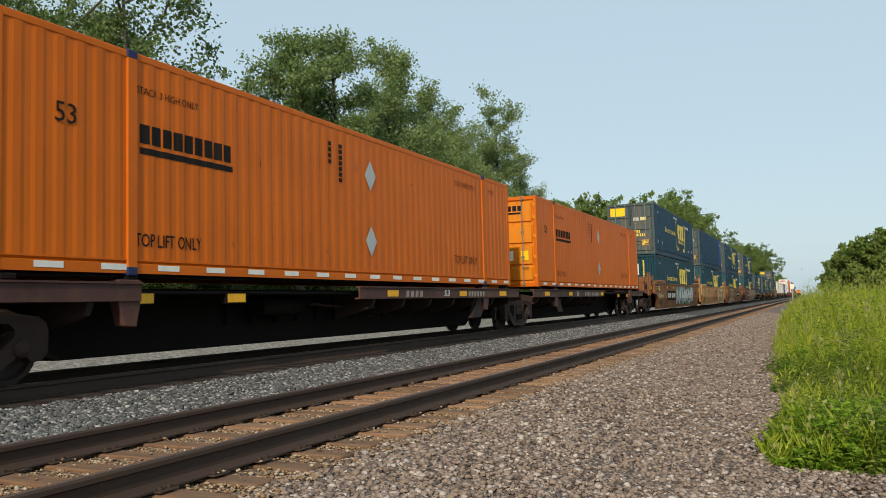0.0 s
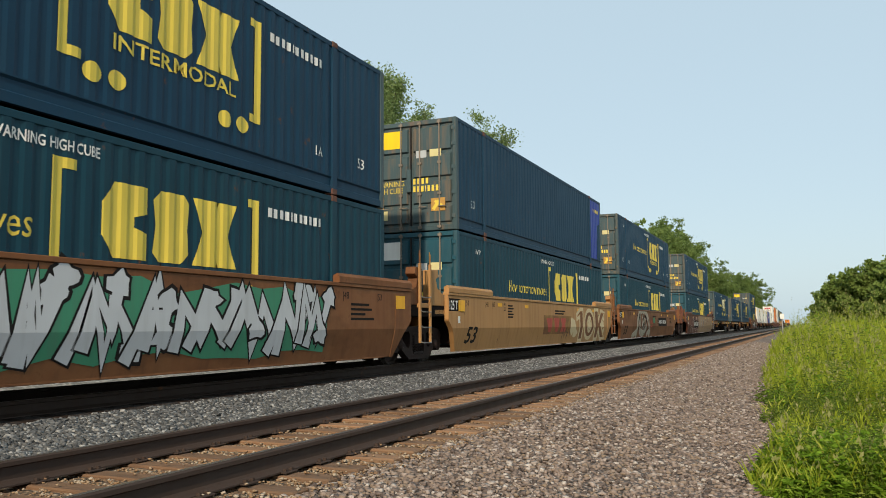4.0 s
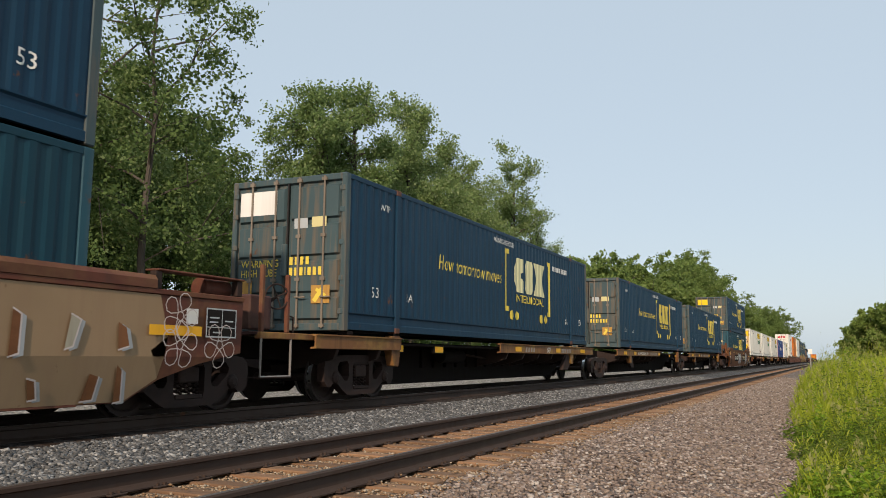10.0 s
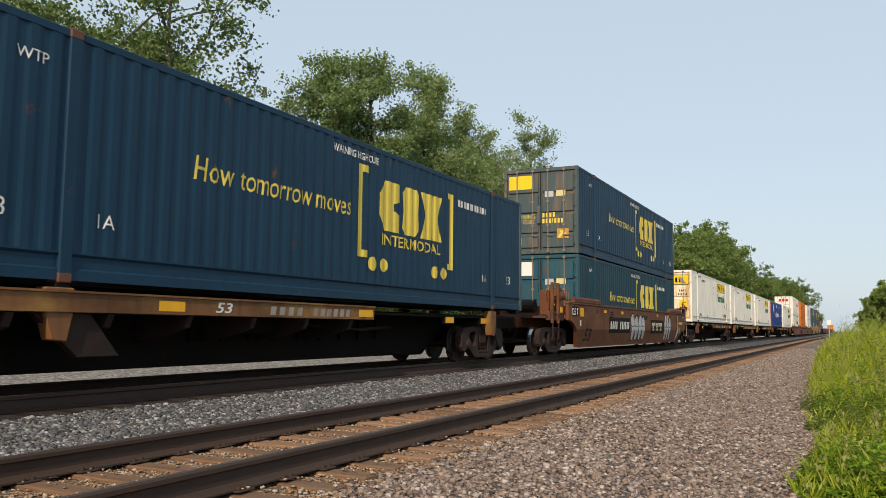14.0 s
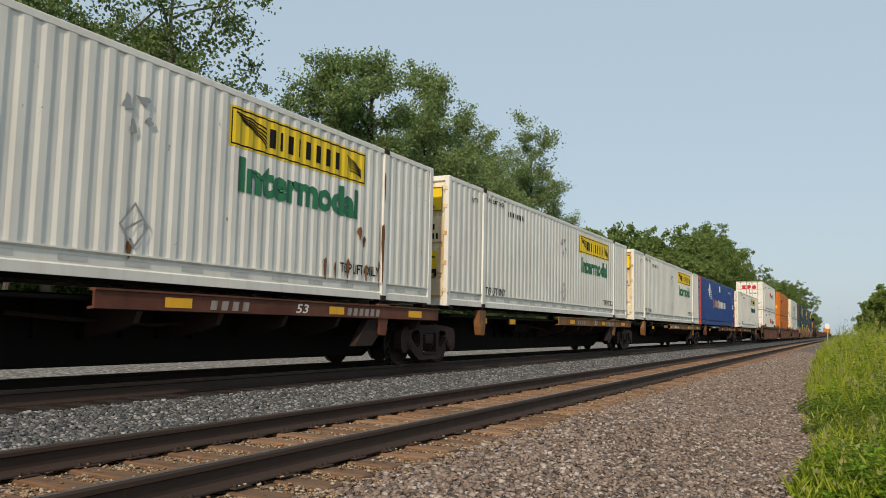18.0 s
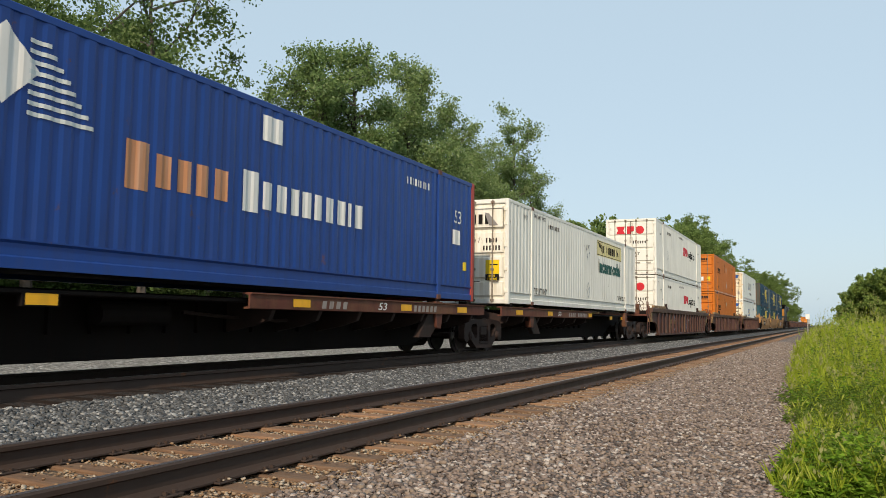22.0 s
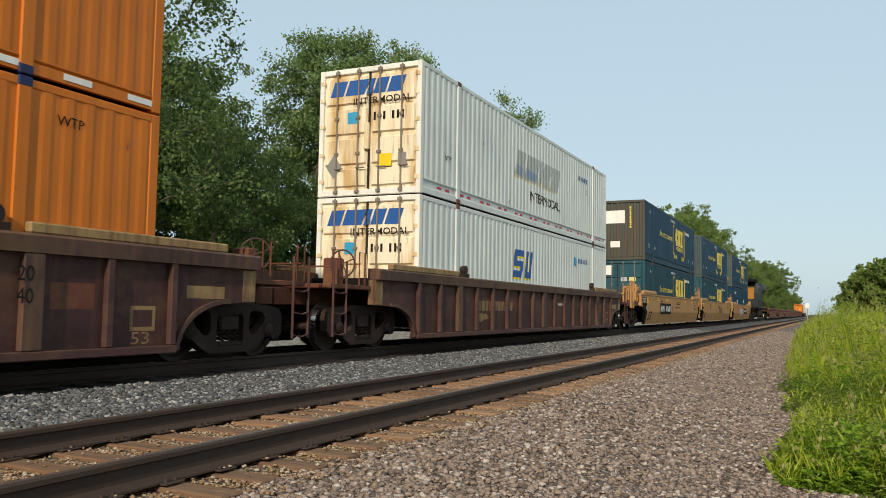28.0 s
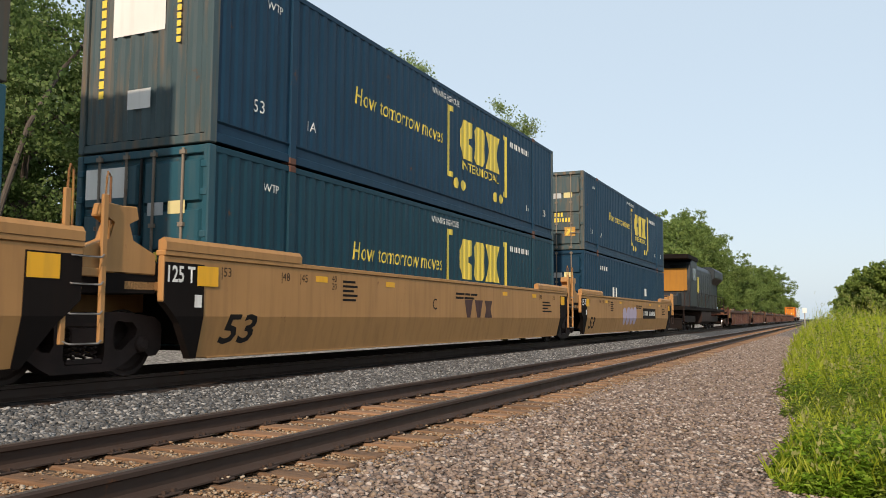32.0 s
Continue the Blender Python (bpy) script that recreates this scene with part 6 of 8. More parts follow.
well_car(109.8, 3.95, 3.05, M_OXIDE, "single well car, red oxide with chalk flowers and a beige repaint", (True, True), (True, True),
         [("panel", flat_bm([[(0, 0), (10.50, 0), (10.98, 0.27), (10.80, 0.62), (11.08, 0.80), (10.92, 1.32), (0, 1.32)]]), 6.26, 0.235, M_BEIGE, "beige repainted stretch")] + number(3.18, 0.76) + [("graffiti", flat_bm(flower), 0, 0, M_LGREY, "chalk flower scribbles")]
         + [("graffiti", flat_bm([blob(y + 0.09, 0.94, 0.24, 0.34, 30 + int(y), 18, 0.2)]), 0, 0, M_SCAR, "grey sprayed shadow") for y in (8.05, 9.80)] + [("emblem", flat_bm([round_pts(y, 0.92, 0.20, 0.27, 20)]), 0, 0, M_OXIDE, "round red-brown emblem") for y in (8.05, 9.80)]
         + [("emblem", flat_bm(stroke([(0.17 * math.cos(q * math.pi / 8), 0.23 * math.sin(q * math.pi / 8)) for q in range(17)], 0.022) + [q for k in range(3) for q in stroke([(0.15 * math.cos(k * 1.05), 0.2 * math.sin(k * 1.05)), (-0.15 * math.cos(k * 1.05), -0.2 * math.sin(k * 1.05))], 0.02)]), y, 0.92, M_LGREY, "pale spokes and rim") for y in (8.05, 9.80)]
         + beige_marks()
         + [("graffiti", flat_bm(stroke([(8.2, 0.26), (8.5, 0.34), (9.0, 0.62), (9.2, 0.95)], 0.03)), 0, 0, M_BROWN, "faded brown scribbles"), ("marking", bars([0.30, 0.45], 0.05, 0.04), 9.0, 0.86, M_RIB, "small ochre stencils"), ("graffiti", flat_bm(stroke([(11.7, 0.62), (11.85, 1.0), (11.78, 1.35)], 0.03) + stroke([(13.7, 0.3), (13.8, 0.8)], 0.025)), 0, 0, M_OXIDE, "brown paint runs"), ("placard", flat_bm([rect(0, 0.22, 0, 0.20)]), 17.62, 1.21, M_DECAL, "white paper label")] + long_end_marks(0.62)[:3], 2.66)

# teal singles on spine cars
t_faded = teal(M_BLUE, "w", "dark teal container with a faded cream emblem and yellow slogan", marks=[(n, b, y, z, M_FADED if n == "logo" else m, w) for n, b, y, z, m, w in csx_marks()])
load(t_faded, 131.55, DECK, True)
load(t_up2, 152.7, DECK)
load(t_up2, 171.3, DECK)
spine_car(131.55, 2.35, 2.45, M_OCHRE, "spine car with ochre side beams under a teal container", (3.38, False), platform=True)
spine_car(152.7, 2.5, 1.2, M_OCHRE, "spine car with ochre side beams under a teal container", (0.07, 0.85), True, False, "ALL PURPOSE SPINE CAR")
spine_car(171.3, 1.24, 1.9, M_OCHRE, "spine car with ochre side beams under a teal container", (False, 3.9), True, False)

# red-brown well car with silver graffiti
load(t_up, 192.55, TOP)
load(t_lo, 192.55, WELL)
bent = rounded([(15.64, 0.25), (15.80, 0.25), (16.05, 0.46), (16.29, 0.66), (16.24, 0.86), (16.02, 0.93), (15.98, 1.05), (16.02, 1.25), (16.14, 1.52), (15.98, 1.54), (15.86, 1.30), (15.90, 1.05), (15.80, 0.70)], 2)
well_car(192.55, 3.15, 2.6, M_REDBROWN, "red-brown well car with silver bubble graffiti", (True, True), (True, True),
         number(3.35, 0.80) + graffiti(21, 6.47, 8.87, 0.36, 1.46, 4, M_SILVER, M_INK) + [("panel", flat_bm([rect(0, 2.76, 0, 0.58)]), 9.95, 0.63, M_INK, "black logo panel"), ("logo", bars([0.64, 0.64, 0.64], 0.34, 0.11), 10.17, 0.75, M_CREAM, "tan block logo"), ("logo", flat_bm([rect(0, 2.2, 0.08 + 0.06 * k, 0.10 + 0.06 * k) for k in range(3)] + [rect(0.02 + 0.75 * k + w, 0.17 + 0.75 * k + w, -0.01, 0.21) for k in range(3) for w in (0.0, 0.45)]), 10.16, 0.75, M_INK, "dark slits in the logo")] + graffiti(23, 12.82, 14.30, 0.30, 1.52, 3, M_SILVER, M_INK) + [("graffiti", flat_bm([bent]), 0, 0, M_SILVER, "bent silver finger"), ("graffiti", flat_bm(stroke(bent + bent[:1], 0.045) + stroke([(15.90, 0.95), (16.0, 0.88), (16.12, 0.90)], 0.03)), 0, 0, M_INK, "thin dark outlines")] + long_end_marks(0.0), 2.04)


# white containers on a five-unit spine car
def white_marks(y0, wide, panel, ink):
    m = [("panel", flat_bm([rect(0, wide, 0, 0.59)]), y0, 2.06, panel, "yellow name panel"), ("panel", flat_bm(stroke([(0.05, 0.04), (wide - 0.05, 0.04), (wide - 0.05, 0.55), (0.05, 0.55), (0.05, 0.04)], 0.022)), y0, 2.06, M_INK, "thin black border"), ("logo", bars([0.13, 0.05, 0.14, 0.05, 0.15, 0.15, 0.15, 0.13], 0.29, 0.135), y0 + 0.90, 2.20, M_INK, "black company name as blocks"),
         ("logo", flat_bm([q for k in range(5) for q in stroke([(0.12 + 0.05 * k, 0.50 - 0.03 * k), (0.45 + 0.05 * k, 0.47 - 0.055 * k), (0.80 + 0.01 * k, 0.40 - 0.07 * k)], 0.022)] + [q for k in range(5) for q in stroke([(3.02 + 0.03 * k, 0.44 - 0.06 * k), (3.25 + 0.05 * k, 0.36 - 0.05 * k), (3.48, 0.26 - 0.035 * k)], 0.022)]), y0, 2.06, M_INK, "wing ornament of thin black lines"),
         ("lettering", fit_words("Intermodal", wide - 0.45, 0.46, 0.032), y0 + 0.22, 1.46, ink, "green lettering"),
         ("lettering", fit_words("TOP LIFT ONLY", 1.24, 0.19, 0.003), 2.14, 0.34, M_INK, ""), ("lettering", text_bm("TOP LIFT ONLY", 0.17, 0.003, 0, 0.75), 12.7, 0.45, M_INK, ""),
         ("lettering", fit_words("STACK LIMIT 3 HIGH", 1.15, 0.11, 0.002), 2.08, 2.60, M_INK, ""), ("lettering", text_bm("WTP", 0.13), 1.2, 2.45, M_INK, ""),
         ("marking", bars([0.055] * 4 + [0.02] + [0.055] * 6, 0.13, 0.058), 3.53, 2.42, M_INK, "black serial number"),
         ("placard", flat_bm([blob(0.04, 0.34, 0.07, 0.10, 61, 14, 0.6), blob(0.30, 0.42, 0.10, 0.06, 62, 14, 0.6), blob(0.40, 0.18, 0.06, 0.05, 63, 12, 0.6), blob(0.15, 0.05, 0.05, 0.09, 64, 12, 0.6)]), 7.90, 1.85, M_SCAR, "torn remains of a placard"), ("placard", flat_bm(stroke([(0.22, 0), (0.44, 0.27), (0.22, 0.54), (0, 0.27), (0.22, 0)], 0.03) + stroke([(0.10, 0.22), (0.34, 0.36)], 0.03)), 7.93, 0.43, M_SCAR, "worn grey placard diamond")]
    return m


def white_end(panel):
    m = [("marking", bars([0.045] * 4, 0.13, 0.05), 0.62, 1.68, M_INK, "black serial number"), ("marking", bars([0.045] * 6, 0.13, 0.045), 0.54, 1.47, M_INK, ""), ("marking", bars([0.06, 0.04, 0.06, 0.05, 0.06, 0.05], 0.06, 0.03), -1.12, 1.52, M_INK, "small black print"),
         ("sticker", flat_bm([rect(0, 0.40, 0.18, 0.56)]), 0.62, 0.64, M_SIGNYEL, "yellow warning label"), ("sticker", flat_bm([rect(0, 0.40, 0, 0.175), rect(0.12, 0.36, 0.42, 0.45)]), 0.62, 0.64, M_INK, "black foot of the label"), ("lettering", fit_words("WIDE", 0.22, 0.06, 0.002), 0.68, 0.735, M_SIGNYEL, ""), ("lettering", fit_words("TURNS", 0.30, 0.06, 0.002), 0.66, 0.655, M_SIGNYEL, ""),
         ("logo", bars([0.10, 0.03, 0.11, 0.03, 0.12, 0.12, 0.12, 0.10], 0.27, 0.075), -0.56, 2.20, M_INK, "black company name as blocks"),
         ("logo", flat_bm([[(-1.02, 2.5), (-0.85, 2.5), (-0.68, 2.2), (-0.8, 2.2)], [(0.98, 2.16), (0.72, 2.16), (0.58, 2.52), (0.7, 2.5)]]), 0, 0, M_GALV, "scroll ornaments"), ("panel", flat_bm(stroke([(-1.13, 2.10), (1.13, 2.10), (1.13, 2.62), (-1.13, 2.62), (-1.13, 2.10)], 0.014)), 0, 0, M_INK, "thin black border")]
    if panel:
        m.insert(0, ("panel", flat_bm([rect(-1.12, 1.12, 2.10, 2.62)]), 0, -0.0, M_SIGNYEL, "yellow name panel"))
    return m


w_new = container("container", M_WHITE, M_STAINED, M_WHITE, "white corrugated container with yellow panel and green lettering", "containers on the train", True, white_marks(9.79, 3.65, M_SIGNYEL, M_GREEN), white_end(True), None, True, M_IRON)
w_old = container("container", M_WHITE, M_CREAMDOOR, M_WHITE, "cream-white container with rust-stained doors", "containers on the train", True, white_marks(9.42, 4.05, M_PALEYEL, M_DARKGREEN), white_end(False), None, True)
for i in range(17):
    part("reflector", on_side(flat_bm([rect(0, 0.40, 0, 0.07)]), 0.55 + i * 0.94, 0.20, CW - 0.03, False), M_TAPE, w_new, "dull grey reflective tape")
load(w_new, 213.85, DECK, True)
load(w_new, 230.75, DECK)
load(w_new, 248.1, DECK)
# rust that has run down the first of them, round its scraped stretch
rnd = random.Random(44)
for y, z, ln, w in ((12.25, 0.62, 0.34, 0.10), (12.55, 0.58, 0.26, 0.07), (12.95, 0.66, 0.40, 0.08), (13.30, 1.26, 0.20, 0.11), (13.45, 1.10, 0.16, 0.12), (13.55, 0.60, 0.28, 0.06), (14.10, 1.40, 1.12, 0.11), (14.12, 2.40, 0.55, 0.05), (14.0, 0.72, 0.50, 0.06), (8.10, 0.50, 0.22, 0.09), (5.4, 0.46, 0.18, 0.07)):
    q = [(-w / 2, 0.0), (-w * 0.62, -ln * 0.3), (-w * 0.25, -ln * 0.7), (-w * 0.1, -ln), (w * 0.2, -ln * 0.9), (w * 0.38, -ln * 0.4), (w * 0.55, -ln * 0.1), (w * 0.2, 0.05)]
    part("stain", on_side(flat_bm([[(a * rnd.uniform(0.8, 1.25), b) for a, b in q]]), y, z, CW + (0.016 if 14.06 < y < 14.2 else -0.004), not 14.06 < y < 14.2, 0.014 if not 14.06 < y < 14.2 else 0.003), M_RUSTRUN, w_new, "brown rust run")
serif = [("lettering", bars([0.40], 0.62, 0.08), 5.15, 1.12, M_COPPER, "tall copper name block"), ("lettering", bars([0.27, 0.25, 0.24, 0.28], 0.44, 0.12), 5.66, 1.20, M_COPPER, "copper name blocks"), ("lettering", bars([0.38], 0.62, 0.08), 7.39, 1.12, M_DECAL, "tall white name block"), ("lettering", bars([0.22, 0.26, 0.22, 0.24, 0.22, 0.24, 0.26, 0.10, 0.26], 0.43, 0.115), 7.88, 1.20, M_DECAL, "white name blocks"),
         ("logo", flat_bm([[(0.55, 0.0), (1.0, 0.45), (0.55, 0.9), (0.1, 0.45)]]), 2.9, 1.75, M_DECAL, "white diamond"), ("logo", flat_bm([rect(0, 0.9 - 0.09 * i, 0.115 * i, 0.115 * i + 0.05) for i in range(8)]), 3.75, 1.70, M_GREYWHITE, "fan of white stripes"),
         ("sticker", flat_bm([rect(0, 0.49, 0, 0.40)]), 7.83, 2.27, M_DECAL, "white square sticker"), ("lettering", text_bm("53", 0.30), 14.95, 1.80, M_DECAL, ""), ("sticker", flat_bm([rect(0, 0.38, 0, 0.34)]), 14.9, 1.30, M_DECAL, "blank white label"),
         ("marking", bars([0.055] * 9, 0.15, 0.065), 12.6, 2.35, M_DECAL, ""), ("sticker", flat_bm([rect(0, 0.18, 0, 0.2)]), 15.5, 0.72, M_SIGNYEL, "")]
pacer_end = [("placard", flat_bm([round_pts(-0.72, 2.25, 0.30, 0.26, 6), round_pts(0.72, 2.25, 0.30, 0.26, 6)]), 0, 0, M_DECAL, "white hexagons"), ("marking", bars([0.055] * 5, 0.14, 0.065), -0.6, 1.6, M_DECAL, ""), ("marking", bars([0.055] * 3, 0.14, 0.065), -0.4, 1.35, M_DECAL, "")]
pacer = container("container", M_PACER, M_PACER, M_RED, "royal blue corrugated container with red corner posts and white lettering", "containers on the train", True, serif, pacer_end, None, True)
load(pacer, 265.1, DECK, True)
load(w_old, 283.65, DECK, True)
for i, (u, n, f) in enumerate(((213.85, 2.5, 0.37), (230.75, 0.37, 0.6), (248.1, 0.59, 0.42), (265.1, 0.42, 1.2), (283.65, 1.19, 2.0))):
    spine_car(u, n, f, M_OXIDE if i in (0, 3, 4) else M_OCHRE, "spine car with brown and yellow side beams under a container", (3.45 if i == 0 else 0.05, 2.1 if i == 4 else False), i == 4, False, "ALL PURPOSE SPINE CAR" if i == 2 else "", i == 0)


# ribbed maroon well cars
def xpo_marks():
    return [("logo", flat_bm([[(0, 0), (0.5, 0), (0.42, 0.25), (0.5, 0.5), (0, 0.5), (0.08, 0.25)], [(0.6, 0), (0.85, 0), (0.85, 0.16), (1.02, 0.2), (1.02, 0.5), (0.6, 0.5)], round_pts(1.34, 0.25, 0.25, 0.25, 14)]), 8.66, 1.62, M_LOGRED, "red block logo"),
            ("lettering", fit_words("Logistics", 2.8, 0.48, 0.012), 10.3, 1.62, M_INK, "black lettering"), ("lettering", text_bm("WARNING HIGH CUBE", 0.13, 0, 0, 0.85), 7.0, 2.5, M_INK, ""),
            ("lettering", text_bm("WTP", 0.13), 14.6, 2.1, M_INK, ""), ("lettering", text_bm("WTP", 0.13), 1.0, 2.1, M_INK, ""), ("marking", bars([0.055] * 9, 0.15, 0.065), 3.2, 2.35, M_INK, ""),
            ("placard", flat_bm(stroke([(0.22, 0), (0.44, 0.27), (0.22, 0.54), (0, 0.27), (0.22, 0)], 0.024)), 3.0, 0.9, M_SCAR, "worn grey placard diamond")]


def xpo_end():
    return [("logo", flat_bm([[(-0.75, 2.1), (-0.3, 2.1), (-0.38, 2.3), (-0.3, 2.5), (-0.75, 2.5), (-0.67, 2.3)], [(-0.2, 2.1), (0.0, 2.1), (0.0, 2.22), (0.16, 2.26), (0.16, 2.5), (-0.2, 2.5)], round_pts(0.46, 2.3, 0.22, 0.21, 14)]), 0, 0, M_LOGRED, "red block logo"),
            ("marking", bars([0.055] * 6, 0.14, 0.065), 0.1, 1.6, M_INK, ""), ("lettering", text_bm("53'", 0.16), 0.2, 1.0, M_INK, ""), ("sticker", flat_bm([rect(0, 0.3, 0, 0.2)]), -0.7, 0.8, M_SIGNYEL, "")]


xpo = container("container", M_WHITE, M_WHITE, M_WHITE, "clean white corrugated container with red and black lettering", "containers on the train", True, xpo_marks(), xpo_end(), None, True)
load(xpo, 304.9, WELL, True)
load(xpo, 304.9, TOP)
o_stack = container("container", M_ORANGE_OLD, M_ORANGE_OLD, M_ORANGE_OLD, "orange corrugated container stacked in a ribbed well car", "containers on the train", True, orange_marks(2.12), orange_end(), None, False, M_CASTNAVY, 0.009)
tape(o_stack)
load(o_stack, 328.3, WELL, True)
load(o_stack, 328.3, TOP)


def swift_end():
    blk = []
    for k, w in enumerate((0.34, 0.50, 0.12, 0.30, 0.36)):
        u = sum((0.34, 0.50, 0.12, 0.30, 0.36)[:k]) + 0.05 * k
        blk.append([(u, 0), (u + w, 0), (u + w + 0.12, 0.34), (u + 0.12, 0.34)])
    return [("logo", flat_bm(blk), -1.02, 2.26, M_LOGBLUE, "slanted dark blue blocks"), ("lettering", text_bm("INTERMODAL", 0.15, 0.002, 0, 1.1), -0.42, 2.04, M_INK, ""),
            ("sticker", flat_bm([rect(0, 0.26, 0, 0.26)]), -0.55, 1.62, M_CYAN, "light blue square"), ("marking", bars([0.055] * 3, 0.18, 0.065), 0.12, 1.66, M_INK, "dark serial number"), ("marking", bars([0.055] * 3, 0.18, 0.065), 0.58, 1.66, M_INK, ""),
            ("placard", flat_bm([[(0.2, 0), (0.4, 0.27), (0.2, 0.54), (0, 0.27)]]), -1.08, 0.40, M_GALV, "metal placard holder"), ("sticker", flat_bm([rect(0, 0.34, 0, 0.28)]), 0.25, 0.62, M_SIGNYEL, "yellow warning label"), ("sticker", flat_bm([rect(0, 0.2, 0, 0.28)]), 0.75, 0.62, M_GALV, "")]


def swift_up():
    blk = []
    u = 0.0
    for w in (0.7, 1.1, 0.25, 0.65, 0.8):
        blk.append([(u, 0), (u + w, 0), (u + w + 0.25, 0.75), (u + 0.25, 0.75)])
        u += w + 0.12
    return [("logo", flat_bm([[(q[0][0] - 0.05, -0.05), (q[1][0] - 0.05, -0.05), (q[1][0] + 0.03, 0.22), (q[0][0] + 0.03, 0.22)] for q in blk]), 5.83, 1.30, M_CREAM, "yellow remains of lettering"), ("logo", flat_bm(blk), 5.83, 1.30, M_GHOST, "faint silver slanted blocks"), ("logo", flat_bm([[(q[0][0] + 0.08, 0.05), (q[1][0] - 0.08, 0.03), (q[1][0] - 0.06, 0.26), (q[0][0] + 0.16, 0.34)] for q in blk[:3]]), 5.83, 1.30, M_GHOSTBLUE, "faint blue left on the lettering"), ("lettering", fit_words("INTERMODAL", 2.9, 0.28), 7.1, 0.74, M_INK, "black lettering"),
            ("marking", bars([0.065] * 8, 0.16, 0.085), 12.2, 2.1, M_LOGBLUE, ""), ("lettering", text_bm("WTP", 0.13), 1.2, 0.9, M_INK, "")]


def swift_lo():
    def bar(u0, u1, v0, v1):
        return [(u0 + 0.17 * v0, v0), (u1 + 0.17 * v0, v0), (u1 + 0.17 * v1, v1), (u0 + 0.17 * v1, v1)]
    one = [bar(0.0, 0.72, 0.0, 0.19), bar(0.54, 0.76, 0.19, 0.40), bar(0.05, 0.76, 0.31, 0.47), bar(0.03, 0.25, 0.47, 0.62), bar(0.05, 0.82, 0.60, 0.78), bar(0.98, 1.20, 0.0, 0.78), bar(1.20, 1.34, 0.0, 0.19), bar(1.30, 1.52, 0.0, 0.78)]
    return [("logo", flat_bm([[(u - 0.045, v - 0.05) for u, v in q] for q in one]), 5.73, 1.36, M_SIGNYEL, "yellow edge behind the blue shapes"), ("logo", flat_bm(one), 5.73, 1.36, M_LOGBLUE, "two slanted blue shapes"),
            ("marking", bars([0.065] * 8, 0.16, 0.085), 12.2, 2.1, M_LOGBLUE, ""), ("sticker", flat_bm([rect(0, 0.3, 0, 0.28)]), 11.7, 2.0, M_CYAN, "light blue square")]


sw_up = container("container", M_GREYWHITE, M_STAINED, M_WHITE, "pale grey container with rust-stained white doors and ghosted lettering", "containers on the train", True, swift_up(), swift_end(), None, True)
sw_lo = container("container", M_GREYWHITE, M_STAINED, M_WHITE, "pale grey container with half-removed blue lettering", "containers on the train", True, swift_lo(), swift_end(), None, True)
for k in range(24):
    part("reflector", on_side(flat_bm([rect(0, 0.22, 0, 0.055)]), 0.9 + (k // 2) * 1.25 + (k % 2) * 0.42, 0.20, CW - 0.03, False), M_LOGRED, sw_up, "red reflective dash")
load(sw_up, 351.9, TOP, True)
load(sw_lo, 351.9, WELL, True)
scrawl = [("graffiti", flat_bm(stroke([(4.0, 0.5), (4.2, 1.2), (4.5, 0.6), (4.3, 0.4), (4.7, 1.2), (5.0, 0.7)], 0.05) + stroke([(4.4, 0.3), (4.8, 0.5), (5.1, 0.4)], 0.05) + stroke([(8.9, 0.4), (9.1, 1.2), (9.4, 0.8), (9.2, 0.5), (9.6, 0.6)], 0.05)), 0, 0, M_LILAC, "pale tag scrawls")]
ribbed_car(304.9, 3.05, 3.6, "dark maroon well car with outside ribs and pale tags", scrawl)
ribbed_car(328.3, 3.6, 3.7, "dark maroon well car with outside ribs and worn ochre patches")
ribbed_car(351.9, 3.7, 3.75, "dark maroon well car with outside ribs and worn ochre patches")

# tan three-unit well car, teal containers two high
load(t_front_up, 375.5, TOP, True)
load(t_lo, 375.5, WELL)
t_front_dark = teal(M_BLUE, "front", "dark teal container with a plain grey-teal end wall", M_DOOR, doors=False)
load(t_front_dark, 394.8, TOP, True)
load(t_lo, 394.8, WELL)
load(t_up, 414.6, TOP)
navy_marks = [("logo", flat_bm(stroke([(0, 0.42), (0.3, 0.16), (0.8, 0.0), (1.5, 0.0), (2.1, 0.14), (2.5, 0.40)], 0.17) + [[(2.2, 0.52), (2.75, 0.62), (2.62, 0.12), (2.45, 0.3)]]), 8.0, 0.55, M_CYAN, "sky blue curved arrow"), ("marking", bars([0.065] * 9, 0.16, 0.085), 2.3, 2.3, M_DECAL, ""), ("sticker", flat_bm([rect(0, 0.25, 0, 0.5), rect(0.45, 0.7, 0, 0.5)]), 4.4, 1.2, M_DECAL, "two white marks"), ("sticker", flat_bm([rect(0, 0.5, 0, 0.35)]), 10.8, 1.5, M_DECAL, "")]
navy = container("container", M_BLUE, M_BLUE, M_BLUE, "dark blue container with a sky blue curved arrow", "containers on the train", True, navy_marks, csx_end("w"), None, True)
load(navy, 414.6, WELL, True)
well_car(375.5, 3.65, 1.57, M_TAN, "clean tan well car with black stencils and end ladders", (True, False), (True, False), number(3.32, 0.82) + [("lettering", text_bm("B", 0.22), 6.68, 0.88, M_INK, ""), ("marking", bars([0.4, 0.3, 0.5, 0.2], 0.05, 0.04), 7.7, 1.02, M_INK, "small black stencils")])
